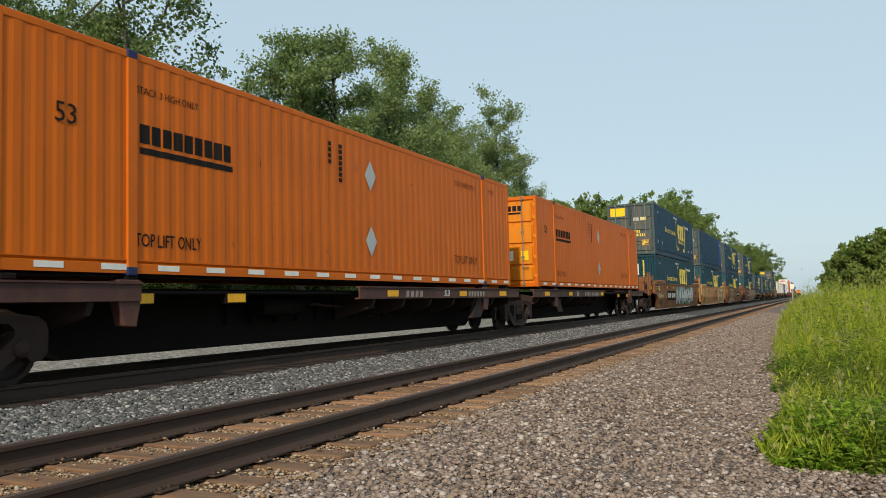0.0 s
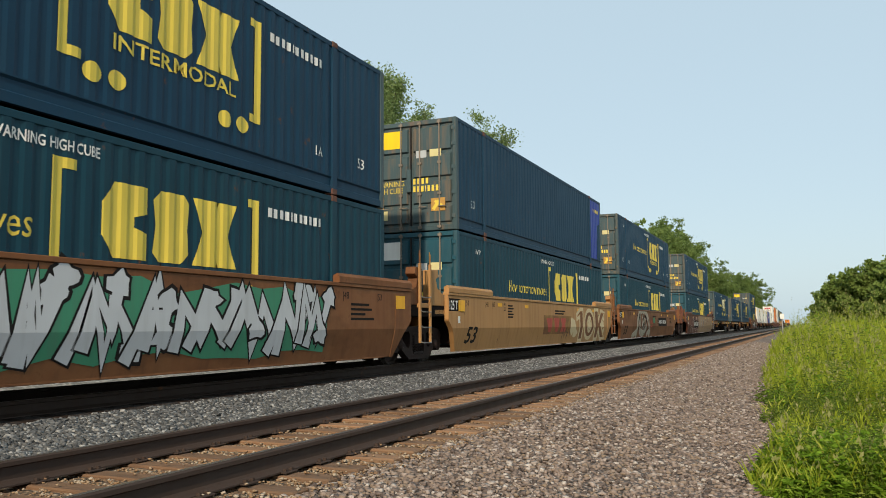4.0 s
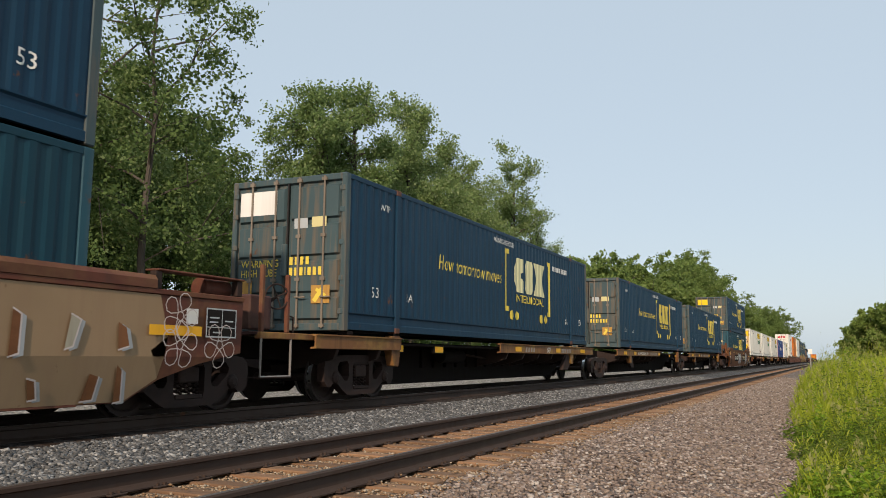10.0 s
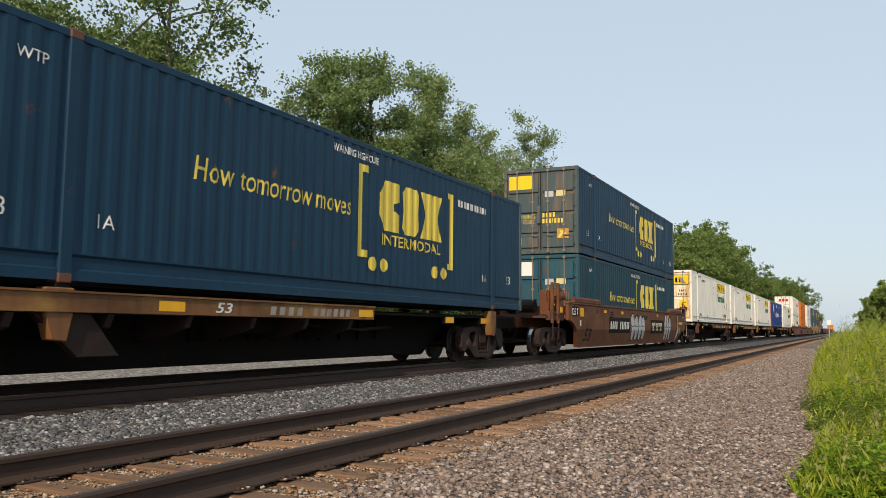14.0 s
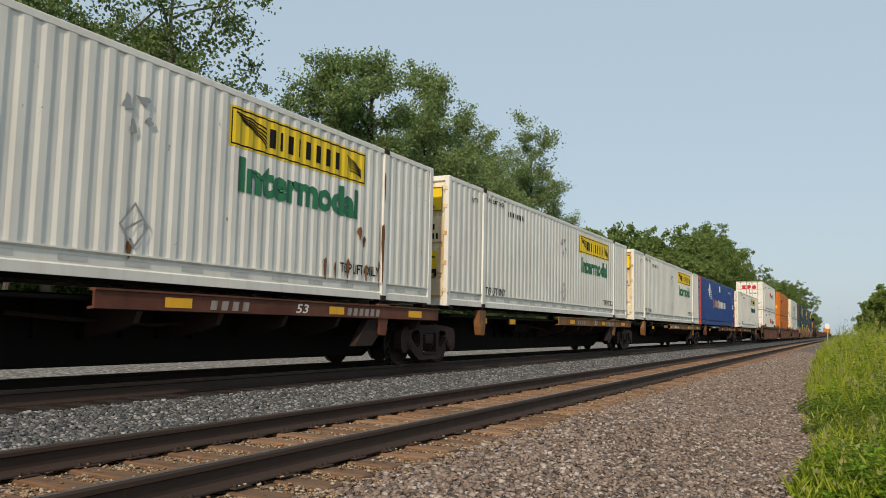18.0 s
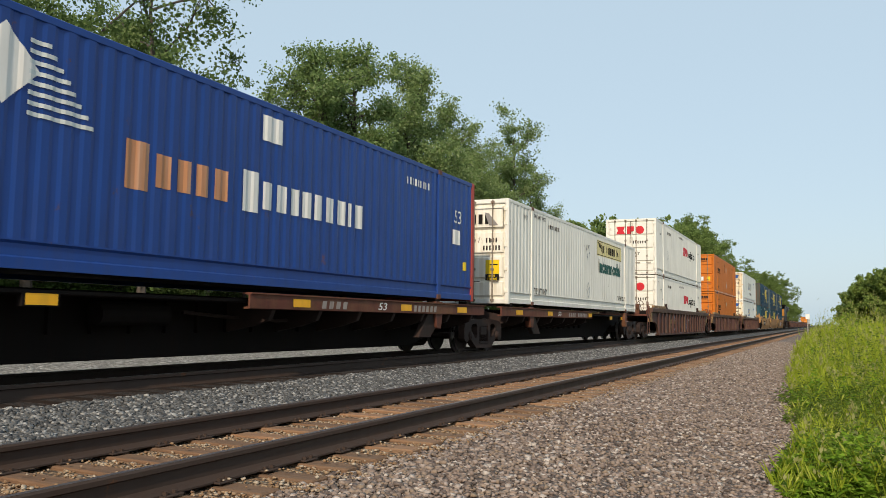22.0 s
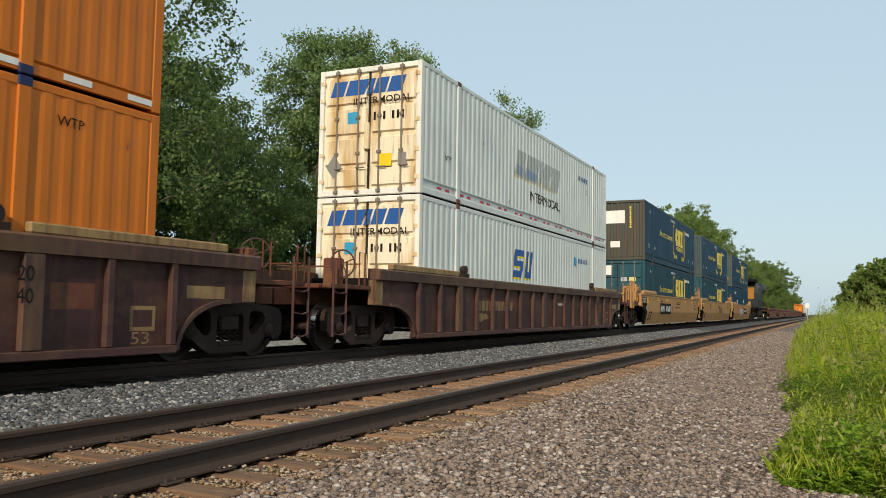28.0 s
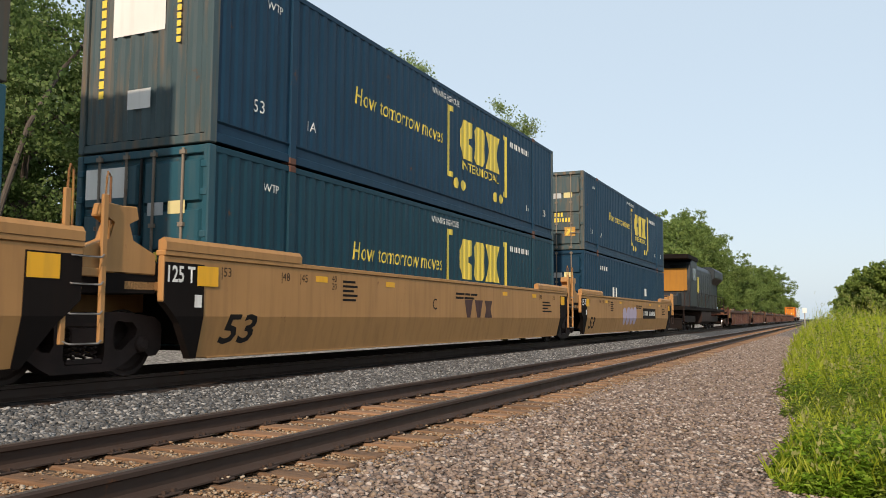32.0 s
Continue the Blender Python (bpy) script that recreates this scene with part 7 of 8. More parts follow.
well_car(394.8, 1.57, 1.82, M_TAN, "clean tan well car with black stencils and a purple mark", (True, False), (False, False), [("logo", flat_bm([[(0.15, 0), (0.35, 0), (0.5, 0.42), (0, 0.42)], [(0.77, 0), (0.97, 0), (1.12, 0.42), (0.62, 0.42)], [(1.25, 0), (1.75, 0), (1.65, 0.21), (1.75, 0.42), (1.25, 0.42), (1.35, 0.21)]]), 8.7, 0.78, M_MAROON, "dark red block logo"), ("lettering", text_bm("C", 0.24), 6.97, 0.95, M_INK, "")])
well_car(414.6, 1.82, 2.8, M_TAN, "tan well car with faded lilac graffiti", (True, True), (False, True), graffiti(41, 5.5, 8.2, 0.5, 1.3, 4, M_LILAC) + number(9.8, 0.9, 0.2))


# six-axle locomotive
def locomotive(u):
    c = thing("locomotive", "grimy dark blue freight locomotive with an amber cab front, mid-train", "locomotive")
    Ln = 22.0
    part("frame", bevelled(prism(bmesh.new(), [(0.3, 1.30), (Ln - 0.3, 1.30), (Ln - 0.3, 1.52), (0.3, 1.52)], -1.45, 1.45), 0.02), M_BLACK, c)
    nose = [(0.9, 1.52), (0.80, 2.20), (1.3, 2.42), (2.38, 2.46), (2.38, 1.52)]
    part("nose", bevelled(prism(bmesh.new(), nose, -0.95, 0.95), 0.06), M_LOCO, c, "low dark nose")
    cab = [(2.5, 1.52), (2.45, 3.25), (2.75, 4.25), (3.3, 4.62), (5.4, 4.62), (5.4, 1.52)]
    part("cab", bevelled(prism(bmesh.new(), cab, -1.5, 1.5), 0.05), M_LOCO, c, "dark blue cab")
    part("cab_front", bevelled(box(bmesh.new(), -0.75, 1.30, 2.38, 2.44, 2.5, 3.95), 0.02), M_NOSE, c, "dull amber cab front")
    for s in (-1, 1):
        part("window", bevelled(box(bmesh.new(), min(s * 1.49, s * 1.515), max(s * 1.49, s * 1.515), 3.4, 4.9, 3.2, 4.0), 0.008), M_GLASS, c)
        part("windshield", bevelled(prism(bmesh.new(), [(2.44, 3.35), (2.70, 4.18), (2.72, 4.18), (2.46, 3.35)], min(s * 0.2, s * 1.2), max(s * 0.2, s * 1.2)), 0.004), M_GLASS, c)
    part("hood", bevelled(prism(bmesh.new(), [(-1.25, 1.52), (1.25, 1.52), (1.25, 4.15), (1.0, 4.50), (-1.0, 4.50), (-1.25, 4.15)], 5.4, 15.2, 'y'), 0.04), M_LOCO, c, "dark blue engine hood")
    part("radiator", bevelled(prism(bmesh.new(), [(-1.0, 1.52), (1.0, 1.52), (1.0, 3.5), (1.5, 3.9), (1.5, 4.5), (1.2, 4.72), (-1.2, 4.72), (-1.5, 4.5), (-1.5, 3.9), (-1.0, 3.5)], 15.2, 20.6, 'y'), 0.04), M_LOCO, c, "flared radiator section")
    part("canopy", bevelled(box(bmesh.new(), -1.55, 1.55, 1.3, 5.6, 4.48, 4.76), 0.02), M_BLACK, c)
    part("exhaust", bevelled(box(bmesh.new(), -0.6, 0.6, 10.6, 12.6, 4.48, 4.72), 0.03), M_BLACK, c)
    part("fuel_tank", bevelled(prism(bmesh.new(), [(-1.4, 0.55), (-1.1, 0.38), (1.1, 0.38), (1.4, 0.55), (1.4, 1.28), (-1.4, 1.28)], 8.2, 13.4, 'y'), 0.04), M_IRON, c)
    for i in range(8):
        yy = 6.0 + i * 1.1
        part("hood_door", bevelled(box(bmesh.new(), 1.25, 1.27, yy, yy + 1.0, 1.7, 3.9), 0.008), M_LOCO, c)
    part("logo", on_side(flat_bm([rect(0, 0.6, 0, 1.1), rect(0.75, 1.3, 0, 1.1), rect(1.45, 2.0, 0, 1.1)]), 6.0, 2.5, 1.272, False), M_YELLOW, c, "yellow block logo")
    bm = bmesh.new()
    for s in (-1, 1):
        tube(bm, [(s * 1.42, 0.6, 2.5), (s * 1.42, Ln - 0.6, 2.5)], 0.02)
        for i in range(12):
            yy = 0.6 + i * (Ln - 1.2) / 11
            tube(bm, [(s * 1.42, yy, 1.5), (s * 1.42, yy, 2.5)], 0.02)
        tube(bm, [(s * 1.42, 0.6, 2.5), (s * 1.42, 0.1, 1.2), (s * 1.42, 0.1, 0.6)], 0.025)
    part("handrail", bm, M_IRON, c, "thin steel handrails")
    for a, b in ((0.15, 0.5), (Ln - 0.5, Ln - 0.15)):
        for i in range(4):
            part("step", slab(-1.45, 1.45, a, b, 0.45 + i * 0.28, 0.49 + i * 0.28, 0.006), M_BLACK, c)
    part("plow", bevelled(prism(bmesh.new(), [(0.0, 0.15), (0.35, 0.15), (0.35, 0.8), (0.2, 0.8)], -1.3, 1.3), 0.02), M_BLACK, c)
    for y in (4.6, 17.4):
        for s in (-1, 1):
            bm = prism(bmesh.new(), [(y - 2.5, 0.62), (y - 2.3, 0.95), (y + 2.3, 0.95), (y + 2.5, 0.62), (y + 2.1, 0.52), (y - 2.1, 0.52)], s * 0.95, s * 1.12)
            part("truck_frame", bevelled(bm, 0.02), M_IRON, c)
        for k in (-1.85, 0, 1.85):
            w = part("wheelset", shared("wheelset", wheelset_bm), M_WHEEL, c, "", (0, y + k, 0.42))
            AXLES.setdefault(("loco", y + k), []).append(w)
    coupler(c, 0.0, -1)
    coupler(c, Ln, 1)
    return on_train(c, u)


locomotive(436.5)
# empty ribbed cars and the loads far behind the locomotive
for i in range(7):
    ribbed_car(465.5 + i * 24.2, 4.0, 4.0, "empty maroon well car with outside ribs")
load(orange, 641.0, DECK)
load(w_new, 658.6, DECK)
load(w_new, 675.9, DECK)
for i, u in enumerate((641.0, 658.6, 675.9)):
    spine_car(u, 4.0 if i == 0 else 0.7, 0.7, M_OXIDE, "spine car far back in the train", (True, True) if i == 0 else (False, 0.1))

# ---- trees, weeds, stones ----
def mesh_from(name, verts, faces, material, smooth=False):
    """A mesh from arrays of vertices and of faces that all have as many corners."""
    me = bpy.data.meshes.new(name)
    n, k = faces.shape
    me.vertices.add(len(verts))
    me.vertices.foreach_set("co", verts.astype(np.float32).ravel())
    me.loops.add(n * k)
    me.loops.foreach_set("vertex_index", faces.astype(np.int32).ravel())
    me.polygons.add(n)
    me.polygons.foreach_set("loop_start", np.arange(0, n * k, k, dtype=np.int32))
    me.update(calc_edges=True)
    me.materials.append(material)
    return me


def leaves(centres, size, rng, long=1.5, droop=0.0, up=None):
    """Leaf blades, two triangles folded along the rib, at random turns about the centres."""
    n = len(centres)
    a = rng.normal(size=(n, 3))
    if up is not None:
        a = a * 0.45 + np.asarray(up)
    a /= np.linalg.norm(a, axis=1)[:, None]
    b = np.cross(a, rng.normal(size=(n, 3)))
    b /= np.linalg.norm(b, axis=1)[:, None]
    c = np.cross(a, b)
    s = size * rng.uniform(0.65, 1.35, (n, 1))
    v = np.stack([centres - a * s * long / 2, centres + b * s / 2 + c * s * 0.18, centres + a * s * long / 2, centres - b * s / 2 + c * s * 0.18], 1).reshape(-1, 3)
    f = np.arange(n * 4).reshape(n, 4)
    return v, f


def tree_meshes(seed, height, spread, nclump, nleaf, leaf, material, lean=0.0, low=0.25, stout=1.0):
    """Trunk with limbs, and a crown of leaf clumps that hang on the limbs' ends, with gaps."""
    rng = np.random.default_rng(seed)
    bm = bmesh.new()
    trunk = [(0, 0, -0.3)]
    for i in range(1, 7):
        trunk.append((lean * i / 6 * height * 0.3 + rng.normal() * 0.12, rng.normal() * 0.15, height * 0.86 * i / 6))
    r0 = (height * 0.016 + 0.05) * stout
    tube(bm, trunk, [r0 * (1.25 if i == 0 else 1 - i / 7.5) for i in range(7)], 8)
    tips = []
    nl = 15
    for k in range(nl):
        z = height * (low + (0.86 - low) * (k + 0.5) / nl)
        i = min(5, int(z / (height * 0.86) * 6))
        f = z / (height * 0.86) * 6 - i
        p0 = Vector(trunk[i]).lerp(Vector(trunk[i + 1]), min(1, f))
        th = k * 2.4 + rng.uniform(-0.5, 0.5)
        rel = (k + 0.5) / nl
        ln = spread * (0.55 + 0.75 * math.sin(math.pi * (0.18 + 0.75 * rel))) * rng.uniform(0.6, 1.15) * 0.72
        d = Vector((math.cos(th), math.sin(th), rng.uniform(0.25, 0.9)))
        p1 = p0 + d.normalized() * ln * 0.55
        p2 = p1 + Vector((d.x + rng.normal() * 0.3, d.y + rng.normal() * 0.3, d.z * 0.5 + rng.uniform(-0.1, 0.6))).normalized() * ln * 0.5
        tube(bm, [p0, p0.lerp(p1, 0.5) + Vector((0, 0, 0.1)), p1, p2], [r0 * 0.34, r0 * 0.26, r0 * 0.18, r0 * 0.06], 5)
        for q, w in ((p2, 1.0), (p1, 0.8), (p0.lerp(p1, 0.6), 0.5), (p1.lerp(p2, 0.5), 0.9)):
            tips.append((np.array(q), w * ln * 0.42))
        for _ in range(2):
            q = p1 + Vector(rng.normal(size=3) * ln * 0.34)
            tube(bm, [p1, p1.lerp(q, 0.5), q], [r0 * 0.12, r0 * 0.08, r0 * 0.03], 4)
            tips.append((np.array(q), ln * 0.36))
    top = Vector(trunk[-1])
    tips += [(np.array(top) + np.array([rng.normal() * spread * 0.18, rng.normal() * spread * 0.18, height * rng.uniform(0.0, 0.13)]), spread * 0.26) for _ in range(5)]
    cs = []
    w = np.array([t[1] ** 2 for t in tips])
    w /= w.sum()
    for k in rng.choice(len(tips), nclump, p=w):
        q, r = tips[k]
        off = rng.normal(size=3)
        off /= np.linalg.norm(off)
        c = q + off * r * rng.uniform(0.2, 1.0) * np.array([1, 1, 0.75])
        m = max(4, int(nleaf * rng.uniform(0.5, 1.5)))
        cs.append(c + rng.normal(size=(m, 3)) * rng.uniform(0.16, 0.34) * np.array([1, 1, 0.8]) * (height / 15) ** 0.5)
    v, f = leaves(np.concatenate(cs), leaf, rng, 1.35)
    return bm, mesh_from("crown", v, f, material)


def tree(name, label, bm, crown, m, group="trees along the railway"):
    t = thing(name, label, "tree", group, m)
    part("trunk", bm, M_BARK, t, "grey-brown trunk with limbs")
    part("crown", crown, crown.materials[0], t)
    return t


POP = [tree("tree", "tall leafy poplar with an open, uneven crown", *tree_meshes(101 + i, h, s, nc, int(nl * 1.35) if y < 35 else nl, 0.112 if y < 35 else 0.13, M_LEAFS if i in (1, 2) else M_LEAF if i == 0 else M_LEAFN, 0.02, 0.25, 0.55 if i == 3 else 1.0), pose(x, y, -0.3))
       for i, (x, y, h, s, nc, nl) in enumerate(((-25.5, 41.0, 18.6, 3.5, 620, 52), (-26.0, 49.2, 19.7, 4.3, 640, 52), (-25.0, 68.0, 20.4, 4.3, 480, 48), (-21.5, 21.0, 17.0, 5.0, 265, 44), (-27.0, 33.0, 10.2, 4.6, 400, 44), (-26.0, 20.0, 13.4, 4.6, 400, 44)))]
FARM = [tree("tree", "dense round-topped roadside tree", *tree_meshes(201 + i, h, s, nc, int(nl * 1.6), 0.27, M_LEAFR if i == 2 else M_LEAFD, 0.0, 0.12), pose(x, y, -0.4))
        for i, (x, y, h, s, nc, nl) in enumerate(((-27.0, 100.0, 13.4, 6.0, 620, 26), (-27.0, 182.0, 24.3, 9.0, 950, 26), (9.5, 118.0, 9.0, 5.2, 640, 26)))]
# the long arching limb of the tree nearest the camera
limb = [(-1.12, -5.27, -0.2), (-0.9, -4.97, 2.68), (-0.88, -4.48, 4.91), (-1.02, -3.64, 7.35), (-1.0, -2.48, 9.5), (-0.78, -1.16, 11.38), (-1.12, 0.34, 12.84), (-0.9, 2.37, 13.8)]
part("limb", tube(bmesh.new(), limb, [0.11, 0.10, 0.09, 0.08, 0.065, 0.05, 0.035, 0.015], 8), M_BARK, POP[3], "long leaning stem that arches outward")
rnd = random.Random(8)
# more of the same along the line: template, place, height ratio, turn
for k, x, y, s in ((1, -26.0, 56.0, 0.93), (1, -26.5, 60.5, 0.82), (0, -25.6, 37.6, 0.94), (2, -25.5, 73.5, 0.80), (0, -28.5, 45.0, 0.76), (0, -27.5, 53.5, 0.84), (2, -27, 63.5, 0.70), (1, -30.0, 28.0, 0.80), (4, -23.5, 27.0, 0.80), (5, -30.0, 14.0, 1.1), (5, -28.0, 8.0, 1.1), (5, -24.0, 2.0, 1.0), (0, -31.0, 21.0, 0.9), (2, -30.0, 56.0, 0.85), (5, -24.0, 38.5, 0.60), (5, -24.5, 47.0, 0.60), (5, -24.8, 57.0, 0.55), (5, -25.0, 66.5, 0.55), (5, -25.0, 31.0, 0.6), (5, -25.5, 13.0, 0.8), (5, -34.0, 22.0, 1.3), (5, -34.5, 30.0, 1.25), (5, -35.0, 39.0, 1.2), (4, -33.0, 26.0, 1.25), (5, -33.5, 15.5, 1.25), (4, -36.0, 34.0, 1.4)):
    c = copy_thing(POP[k], pose(x, y, -0.3, 0, 0, rnd.uniform(0, 360)) @ Matrix.Scale(s, 4))
for k, x, y, s in ((0, -27, 88, 0.80), (0, -28, 110, 1.05), (0, -27, 122, 1.16), (0, -26, 136, 1.16), (0, -28, 150, 1.30), (1, -28, 166, 0.82), (1, -28, 199, 0.97), (1, -27, 219, 0.92), (1, -27, 242, 0.84), (0, -26, 262, 1.15), (0, -27, 290, 1.05), (0, -27, 320, 1.1), (1, -27, 355, 0.74), (1, -27, 392, 0.98), (1, -26, 425, 1.10), (1, -27, 465, 1.10), (1, -27, 510, 0.92), (1, -27, 570, 0.8), (1, -27, 650, 0.8), (1, -27, 740, 0.8), (1, -27, 850, 0.8)):
    copy_thing(FARM[k], pose(x + rnd.uniform(-1.5, 1.5), y, -0.4, 0, 0, rnd.uniform(0, 360)) @ Matrix.Scale(s, 4))
for x, y, s in ((6.2, 120, 0.85), (14, 122, 1.05), (19, 116, 1.0), (7.5, 134, 0.95), (12, 140, 1.1), (25, 124, 1.1), (18, 150, 1.2), (6.5, 170, 0.9), (10, 190, 1.1), (7, 230, 1.0), (7.5, 290, 1.0), (9, 360, 1.1), (10, 460, 1.2), (34, 130, 1.2), (45, 140, 1.3), (60, 150, 1.4)):
    copy_thing(FARM[2], pose(x, y, -0.5, 0, 0, rnd.uniform(0, 360)) @ Matrix.Scale(s, 4))


def brush():
    """Low growth that closes the foot of the tree line."""
    rng = np.random.default_rng(77)
    cs = []
    for k in range(1500):
        y = rng.uniform(-5, 130) if k < 1250 else rng.uniform(130, 420)
        x = -rng.uniform(25.5, 34)
        h = rng.uniform(0.2, 1) ** 0.8 * (3.4 + 1.2 * math.sin(y * 0.21) + 0.8 * math.sin(y * 0.53))
        cs.append(np.array([x, y, h - 0.3]) + rng.normal(size=(58, 3)) * np.array([0.8, 0.9, 0.5]))
    for k in range(620):
        # taller growth under the nearest trees
        y = rng.uniform(2, 46)
        h = rng.uniform(0.05, 1) * (6.0 + 1.4 * math.sin(y * 0.37) + 0.9 * math.sin(y * 0.9))
        cs.append(np.array([-rng.uniform(29, 36), y, h - 0.3]) + rng.normal(size=(58, 3)) * np.array([0.9, 0.9, 0.6]))
    return leaves(np.concatenate(cs), 0.165, rng, 1.4)


v, f = brush()
tagged(new("undergrowth", mesh_from("undergrowth", v, f, M_BRUSH)), "dark green undergrowth below the tree line", "bushes", kind="stuff")


def edge_x(y):
    return -0.42 - 0.0185 * y + 0.29 * math.exp(-(y - 8.3) / 6) - 0.12 * math.sin(y * 0.9) - 0.10 * math.sin(y * 2.3)


def blades(P, d, length, width, rng, droop):
    """Pointed blades that leave P along d and bend down."""
    n = len(P)
    d = d / np.linalg.norm(d, axis=1)[:, None]
    b = np.cross(d, rng.normal(size=(n, 3)))
    b /= np.linalg.norm(b, axis=1)[:, None]
    ln, w = length[:, None], width[:, None]
    mid = P + d * ln * 0.45
    tip = P + d * ln + np.array([0, 0, -1.0]) * ln * droop
    v = np.stack([P, mid + b * w / 2, tip, mid - b * w / 2], 1).reshape(-1, 3)
    return v, np.arange(n * 4).reshape(-1, 4)


def swell(x, y):
    """Uneven growth: patches of tall and of short weeds."""
    return 0.5 + 0.22 * math.sin(x * 2.1 + y * 0.83) + 0.18 * math.sin(x * 0.9 - y * 1.37 + 1.3) + 0.16 * math.sin(x * 3.7 + y * 2.9 + 0.6)


def weed_plants(seed, n, pick, leaf, density, height, spread, droop, head=0.0):
    """Plants of one kind: upright stems with leaves all the way, where pick says they grow."""
    rng = np.random.default_rng(seed)
    P, D, L, W, heads = [], [], [], [], []
    for k in range(n):
        y = 8.2 + rng.uniform() ** 1.8 * 105
        x = edge_x(y) + 0.30 * (swell(y * 1.1, y * 0.7) - 0.42) + rng.normal() * 0.07 + rng.uniform() ** 1.3 * (4.6 + 0.13 * y)
        d = max(0.0, x - edge_x(y))
        if rng.uniform() > pick(x, y, d) or (y < 9.4 and x > 1.7):
            continue
        rise = (0.34 + 0.66 * min(1.0, d / 2.0)) * min(1.0 + max(0.0, (y - 20) * 0.006), 0.42 + (y - 8) / 26)
        h = height * rise * (0.20 + 1.4 * swell(x, y)) * rng.uniform(0.65, 1.25)
        far = 1.0 if y < 15 else 1.35 if y < 28 else 2.2
        m = max(4, int(density / far))
        t = rng.uniform(0.05, 1.0, m)
        lean = rng.normal(size=2) * 0.10 * h
        P.append(np.stack([x + lean[0] * t * t + rng.normal(size=m) * 0.025, y + lean[1] * t * t + rng.normal(size=m) * 0.025, -0.5 + h * t * (1 - 0.25 * (leaf[0] > 0.2))], 1))
        th = rng.uniform(0, 6.3, m)
        up = rng.uniform(*spread, m)
        D.append(np.stack([np.cos(th), np.sin(th), up], 1))
        L.append(leaf[0] * far ** 0.7 * rng.uniform(0.6, 1.3, m) * (1.1 - 0.45 * t))
        W.append(leaf[1] * far * rng.uniform(0.8, 1.2, m))
        # the stem itself
        P.append(np.array([[x, y, -0.5], [x + 0.01, y, -0.5]]))
        D.append(np.array([[lean[0], lean[1], h], [lean[0], lean[1] + 0.01, h]]))
        L.append(np.array([h, h * 0.9]))
        W.append(np.array([0.008, 0.008]) * far)
        if rng.uniform() < head:
            heads.append(np.array([x + lean[0], y + lean[1], -0.5 + h]) + rng.normal(size=(9, 3)) * np.array([0.022, 0.022, 0.06]))
    v, f = blades(np.concatenate(P), np.concatenate(D), np.concatenate(L), np.concatenate(W), rng, droop)
    return v, f, heads


def near_bush(x, y, d):
    return 1.0 if y < 11.5 else 0.30 if swell(x * 0.6 + 3, y * 0.6) > 0.62 else 0.04


def dull_patch(x, y, d):
    return 1.0 if 13.0 < y < 17.5 and d < 1.6 else 0.5 if 10.5 < y < 13 and d < 0.8 else 0.55 if swell(x * 0.5, y * 0.5 + 4) > 0.60 else 0.10


def grass_patch(x, y, d):
    return 0.10 if y < 10.5 else 0.10 if 13.0 < y < 17.5 and d < 1.5 else 0.80 if swell(x * 0.5, y * 0.4 + 2) > 0.42 else 0.25


v, f, _ = weed_plants(5, 9000, near_bush, (0.11, 0.030), 36, 1.25, (0.0, 0.9), 0.30)
tagged(new("weeds", mesh_from("weeds", v, f, M_WEED)), "bushy bright green broad-leaved weeds at the gravel's edge", "weeds", kind="stuff")
v, f, _ = weed_plants(6, 8000, dull_patch, (0.09, 0.024), 32, 1.45, (-0.1, 0.7), 0.25)
tagged(new("weeds", mesh_from("weeds", v, f, M_DARKWEED)), "dull green ragged weeds on the bank", "weeds", kind="stuff")
v, f, heads = weed_plants(7, 14000, grass_patch, (0.34, 0.016), 13, 1.50, (1.2, 3.6), 0.16, 0.35)
tagged(new("tall_grass", mesh_from("tall_grass", v, f, M_GRASS)), "tall yellow-green grass on the bank", "grass", kind="stuff")
hv, hf = leaves(np.concatenate(heads), 0.030, np.random.default_rng(9), 2.0, up=(0, 0, 1.2))
tagged(new("seed_heads", mesh_from("seed_heads", hv, hf, M_SEED)), "pale seed heads above the grass", "weeds", kind="stuff")


def stone_field(name, n, place, size, material, label, seed):
    """Loose crushed stones, each a skewed block with its own turn."""
    rng = np.random.default_rng(seed)
    base = np.array([(x, y, z) for x in (-1, 1) for y in (-1, 1) for z in (-1, 1)], float)
    quad = np.array([(0, 1, 3, 2), (4, 6, 7, 5), (0, 4, 5, 1), (2, 3, 7, 6), (0, 2, 6, 4), (1, 5, 7, 3)])
    P = place(rng, n)
    n = len(P)
    s = size * rng.uniform(0.55, 1.25, (n, 1, 1)) * rng.uniform(0.6, 1.2, (n, 1, 3)) / 2
    v = base[None] * s * rng.uniform(0.55, 1.2, (n, 8, 3))
    q = rng.normal(size=(n, 4))
    q /= np.linalg.norm(q, axis=1)[:, None]
    w, x, y, z = q.T
    R = np.stack([1 - 2 * (y * y + z * z), 2 * (x * y - z * w), 2 * (x * z + y * w), 2 * (x * y + z * w), 1 - 2 * (x * x + z * z), 2 * (y * z - x * w), 2 * (x * z - y * w), 2 * (y * z + x * w), 1 - 2 * (x * x + y * y)], 1).reshape(n, 3, 3)
    v = np.einsum('nij,nkj->nki', R, v) * np.array([1.12, 1.0, 0.66]) + P[:, None, :]
    f = (quad[None] + (np.arange(n) * 8)[:, None, None]).reshape(-1, 4)
    return tagged(new(name, mesh_from(name, v.reshape(-1, 3), f, material)), label, "gravel", kind="stuff")


def prof_z(prof, x):
    return np.interp(x, [p[0] for p in prof], [p[1] for p in prof])


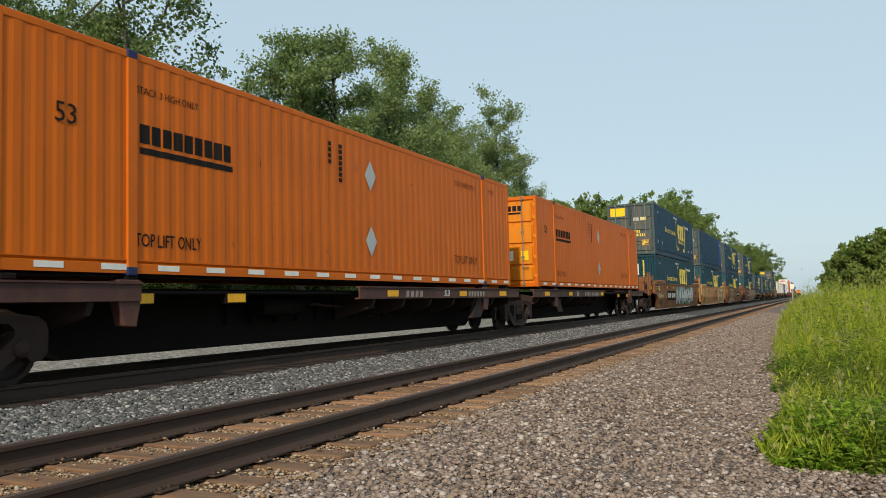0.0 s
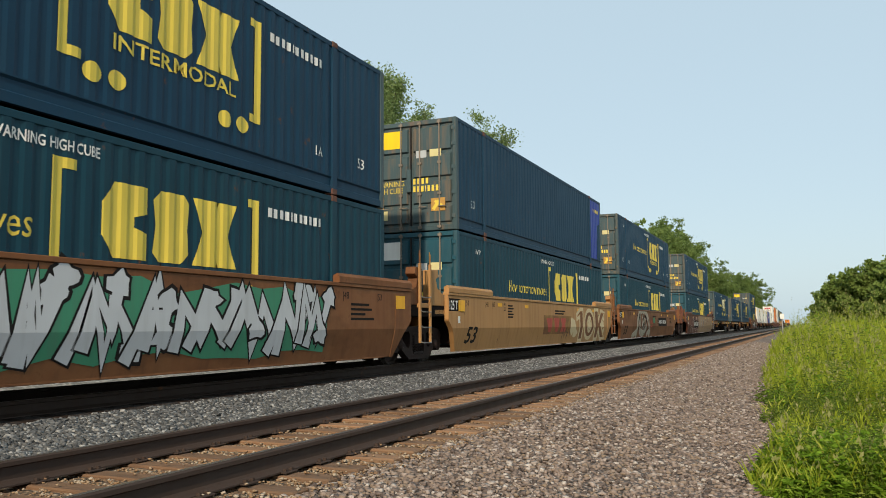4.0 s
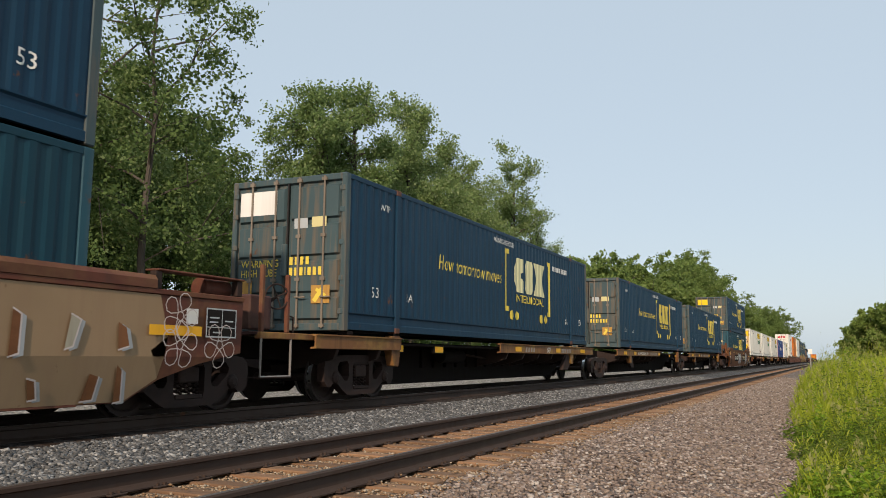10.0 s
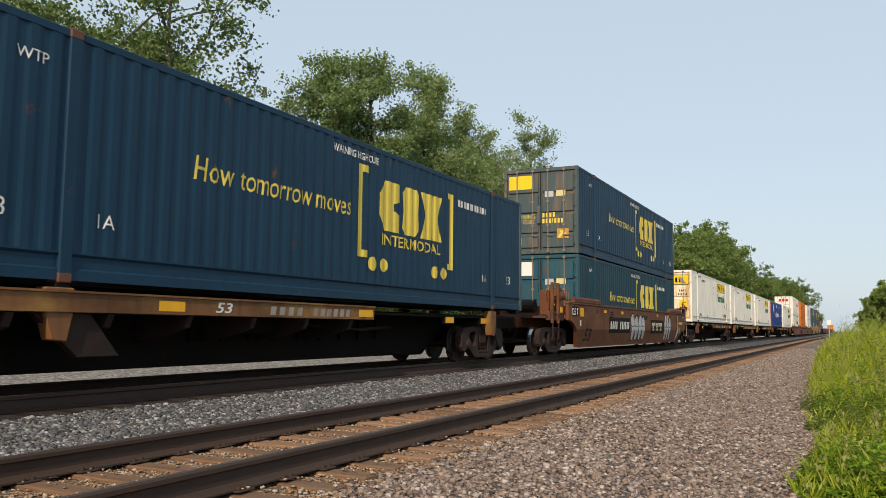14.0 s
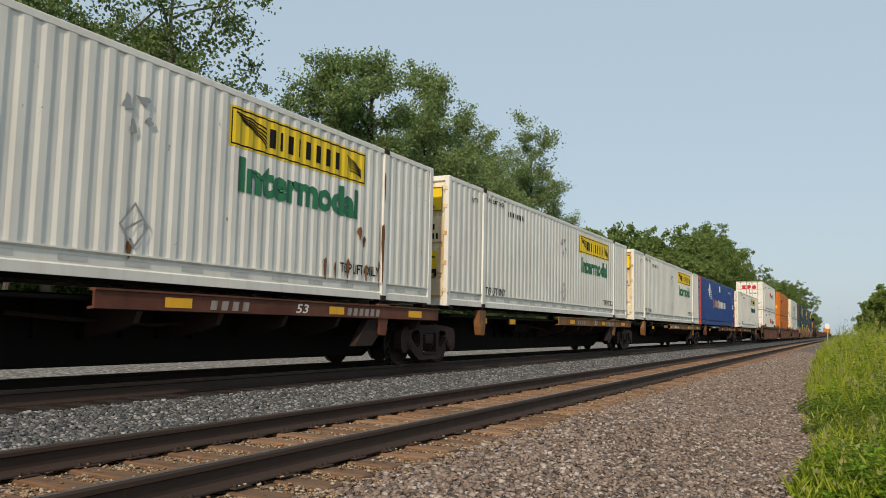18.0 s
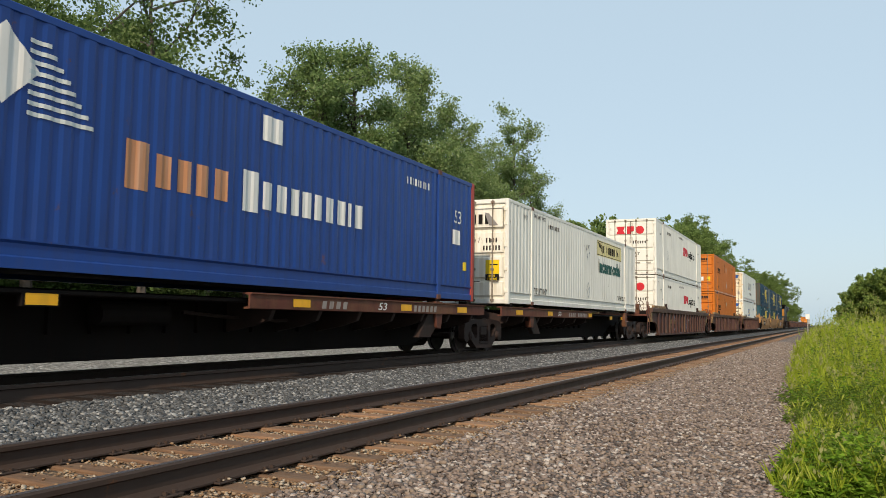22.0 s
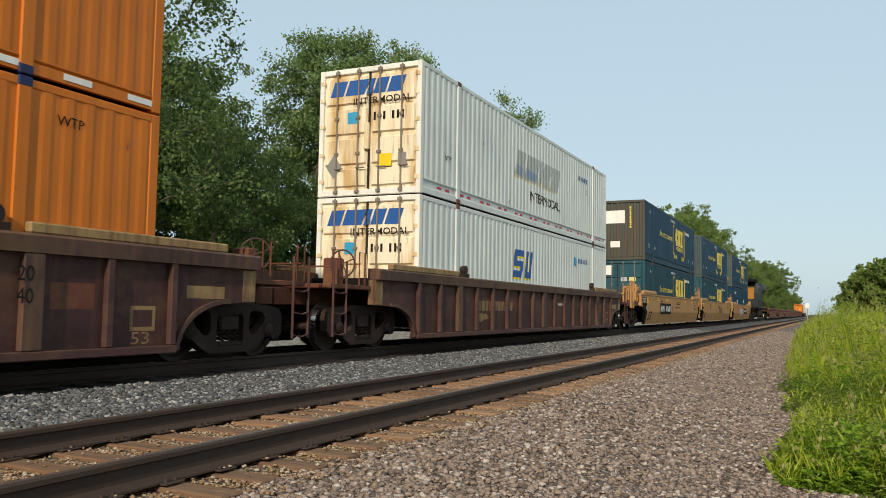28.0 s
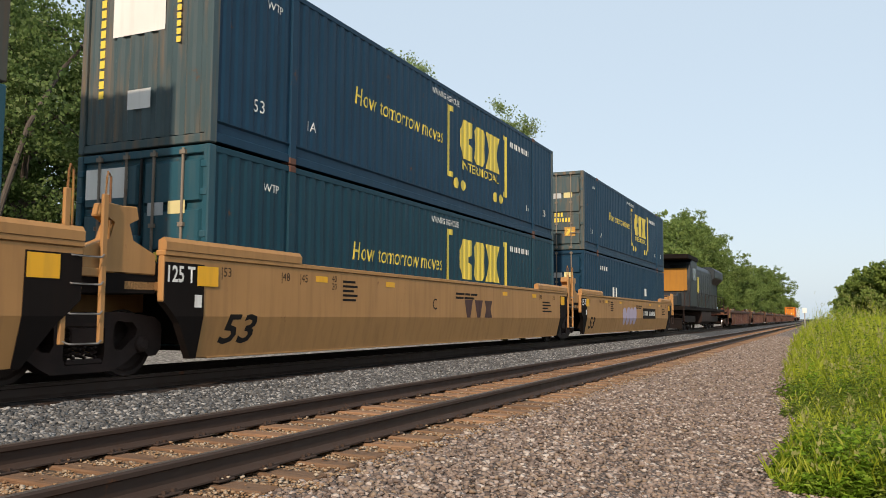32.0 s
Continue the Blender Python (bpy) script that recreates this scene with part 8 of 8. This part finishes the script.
def on_shoulder(rng, n):
    y = 2.2 + rng.uniform(0, 1, n) ** 2.1 * 58
    x = rng.uniform(-3.4, 1.6, n)
    # none where the camera cannot look
    k = (x > -3.4) & (x < 0.12 * y + 0.6)
    x, y = x[k], y[k]
    return np.stack([x, y, prof_z(BROWN_PROF, x) + rng.uniform(-0.006, 0.018, len(x))], 1)


def on_grey(rng, n):
    y = 3.0 + rng.uniform(0, 1, n) ** 1.7 * 48
    x = rng.uniform(-7.84, -5.92, n)
    x = np.where(x < -7.66 + 0.05 * np.sin(y * 7.3) + 0.04 * np.sin(y * 17.0), x + 1.2, x)
    return np.stack([x, y, prof_z(GREY_PROF, x) + rng.uniform(-0.006, 0.02, n)], 1)


def on_rust(rng, n):
    y = 2.6 + rng.uniform(0, 1, n) ** 1.5 * 26
    x = rng.uniform(-5.8, -3.1, n)
    # sparse on top of the ties
    tie = np.abs(((y + 0.25) % 0.5) - 0.25) < 0.115
    k = ~tie | (rng.uniform(0, 1, n) < 0.07)
    k &= np.abs(np.abs(x - NEAR_X) - 0.755) > 0.09
    x, y, tie = x[k], y[k], tie[k]
    return np.stack([x, y, np.where(tie, 0.008, -0.032) + rng.uniform(-0.006, 0.016, len(x))], 1)


stone_field("shoulder_stones", 125000, on_shoulder, 0.039, M_PEB_BROWN, "loose pinkish brown crushed stones", 31)
stone_field("grey_stones", 52000, on_grey, 0.045, M_PEB_GREY, "loose blue-grey crushed stones", 32)
stone_field("rust_stones", 24000, on_rust, 0.024, M_PEB_RUST, "rust-dusted stones between the ties", 33)

# long pale shed behind the trees
shed = thing("shed", "long low white corrugated metal shed behind the trees", "building", m=pose(-40.0, 0, -0.3))
bm = bmesh.new()
prev = None
for k in range(260):
    y = 10 + k * 0.25
    x = 0.06 if k % 2 else 0.0
    q = [bm.verts.new((x, y, 0.0)), bm.verts.new((x, y, 3.35))]
    if prev:
        bm.faces.new((prev[0], q[0], q[1], prev[1]))
    prev = q
part("wall", bm, M_GREYWHITE, shed)
part("roof", slab(-8.0, 0.30, 9.7, 75.0, 3.36, 3.46, 0.02), M_OXIDE, shed, "rust-edged flat roof")
part("back", slab(-8.0, -0.05, 10.0, 74.8, 0.0, 3.35, 0.02), M_GREYWHITE, shed)

# mile sign on a post beside the track
sign = thing("track_sign", "small white sign on a thin post beside the track", "sign", m=pose(-1.62, 80.0, -0.45))
part("post", slab(-0.05, 0.05, -0.04, 0.04, 0.0, 2.55, 0.01), M_GALV, sign)
part("plate", slab(-0.17, 0.17, -0.06, -0.042, 2.1, 2.55, 0.004), M_DECAL, sign, "plain white plate")

# ties of the empty track, one by one, and of the train's track
tie_me = bpy.data.meshes.new("tie")
bm = slab(-1.28, 1.28, -0.105, 0.105, -0.16, 0.0, 0.012)
for v_ in bm.verts:
    v_.co.z += 0.004 * math.sin(v_.co.x * 9)
bm.to_mesh(tie_me)
bm.free()
tie_me.materials.append(M_TIE)
plate_me = bpy.data.meshes.new("tie_plate")
bm = slab(-0.125, 0.125, -0.085, 0.085, 0.0, 0.012, 0.003)
for sx in (-0.085, 0.085):
    box(bm, sx - 0.015, sx + 0.015, -0.05, -0.03, 0.012, 0.034)
    box(bm, sx - 0.015, sx + 0.015, 0.03, 0.05, 0.012, 0.034)
bm.to_mesh(plate_me)
bm.free()
plate_me.materials.append(M_RAIL)
rnd = random.Random(12)
for i in range(-24, 230):
    y = 1.0 + i * 0.5
    t = new("tie", tie_me)
    t.parent = near_track
    t.location, t.rotation_euler = (rnd.uniform(-0.05, 0.05), y + rnd.uniform(-0.025, 0.025), -0.012 + rnd.uniform(-0.008, 0.008)), (0, rnd.uniform(-0.004, 0.004), rnd.uniform(-0.015, 0.015))
    if i < 60:
        for sx in (-0.755, 0.755):
            p = new("tie_plate", plate_me)
            p.parent = near_track
            p.location = (sx, y, -0.004)
# the train's track has the same tie in a darker brown
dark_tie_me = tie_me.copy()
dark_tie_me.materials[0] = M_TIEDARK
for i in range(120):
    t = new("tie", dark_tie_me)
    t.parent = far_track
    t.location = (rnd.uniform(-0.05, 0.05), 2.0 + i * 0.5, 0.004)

# ---- what moves: the train along its track, its wheels on their axles ----
def motions():
    for ob, u, z in MOVERS:
        walk(ob, [(t, pose(TX, u - d, TZ + z)) for t, d in RUN])
    ts = [i / FPS for i in range(32 * FPS + 1)]
    run_t, run_d = [t for t, d in RUN], [d for t, d in RUN]
    turn = [math.degrees(np.interp(t, run_t, run_d) / 0.42) for t in ts]
    for key, ws in AXLES.items():
        if not ws:
            continue
        first = ws[0]
        x, y, z = first.location
        walk(first, [(t, pose(x, y, z, a)) for t, a in zip(ts, turn)])
        for w in ws[1:]:
            w.rotation_mode = "QUATERNION"
            w.animation_data_create()
            w.animation_data.action = first.animation_data.action
            w.animation_data.action_slot = first.animation_data.action_slot


motions()
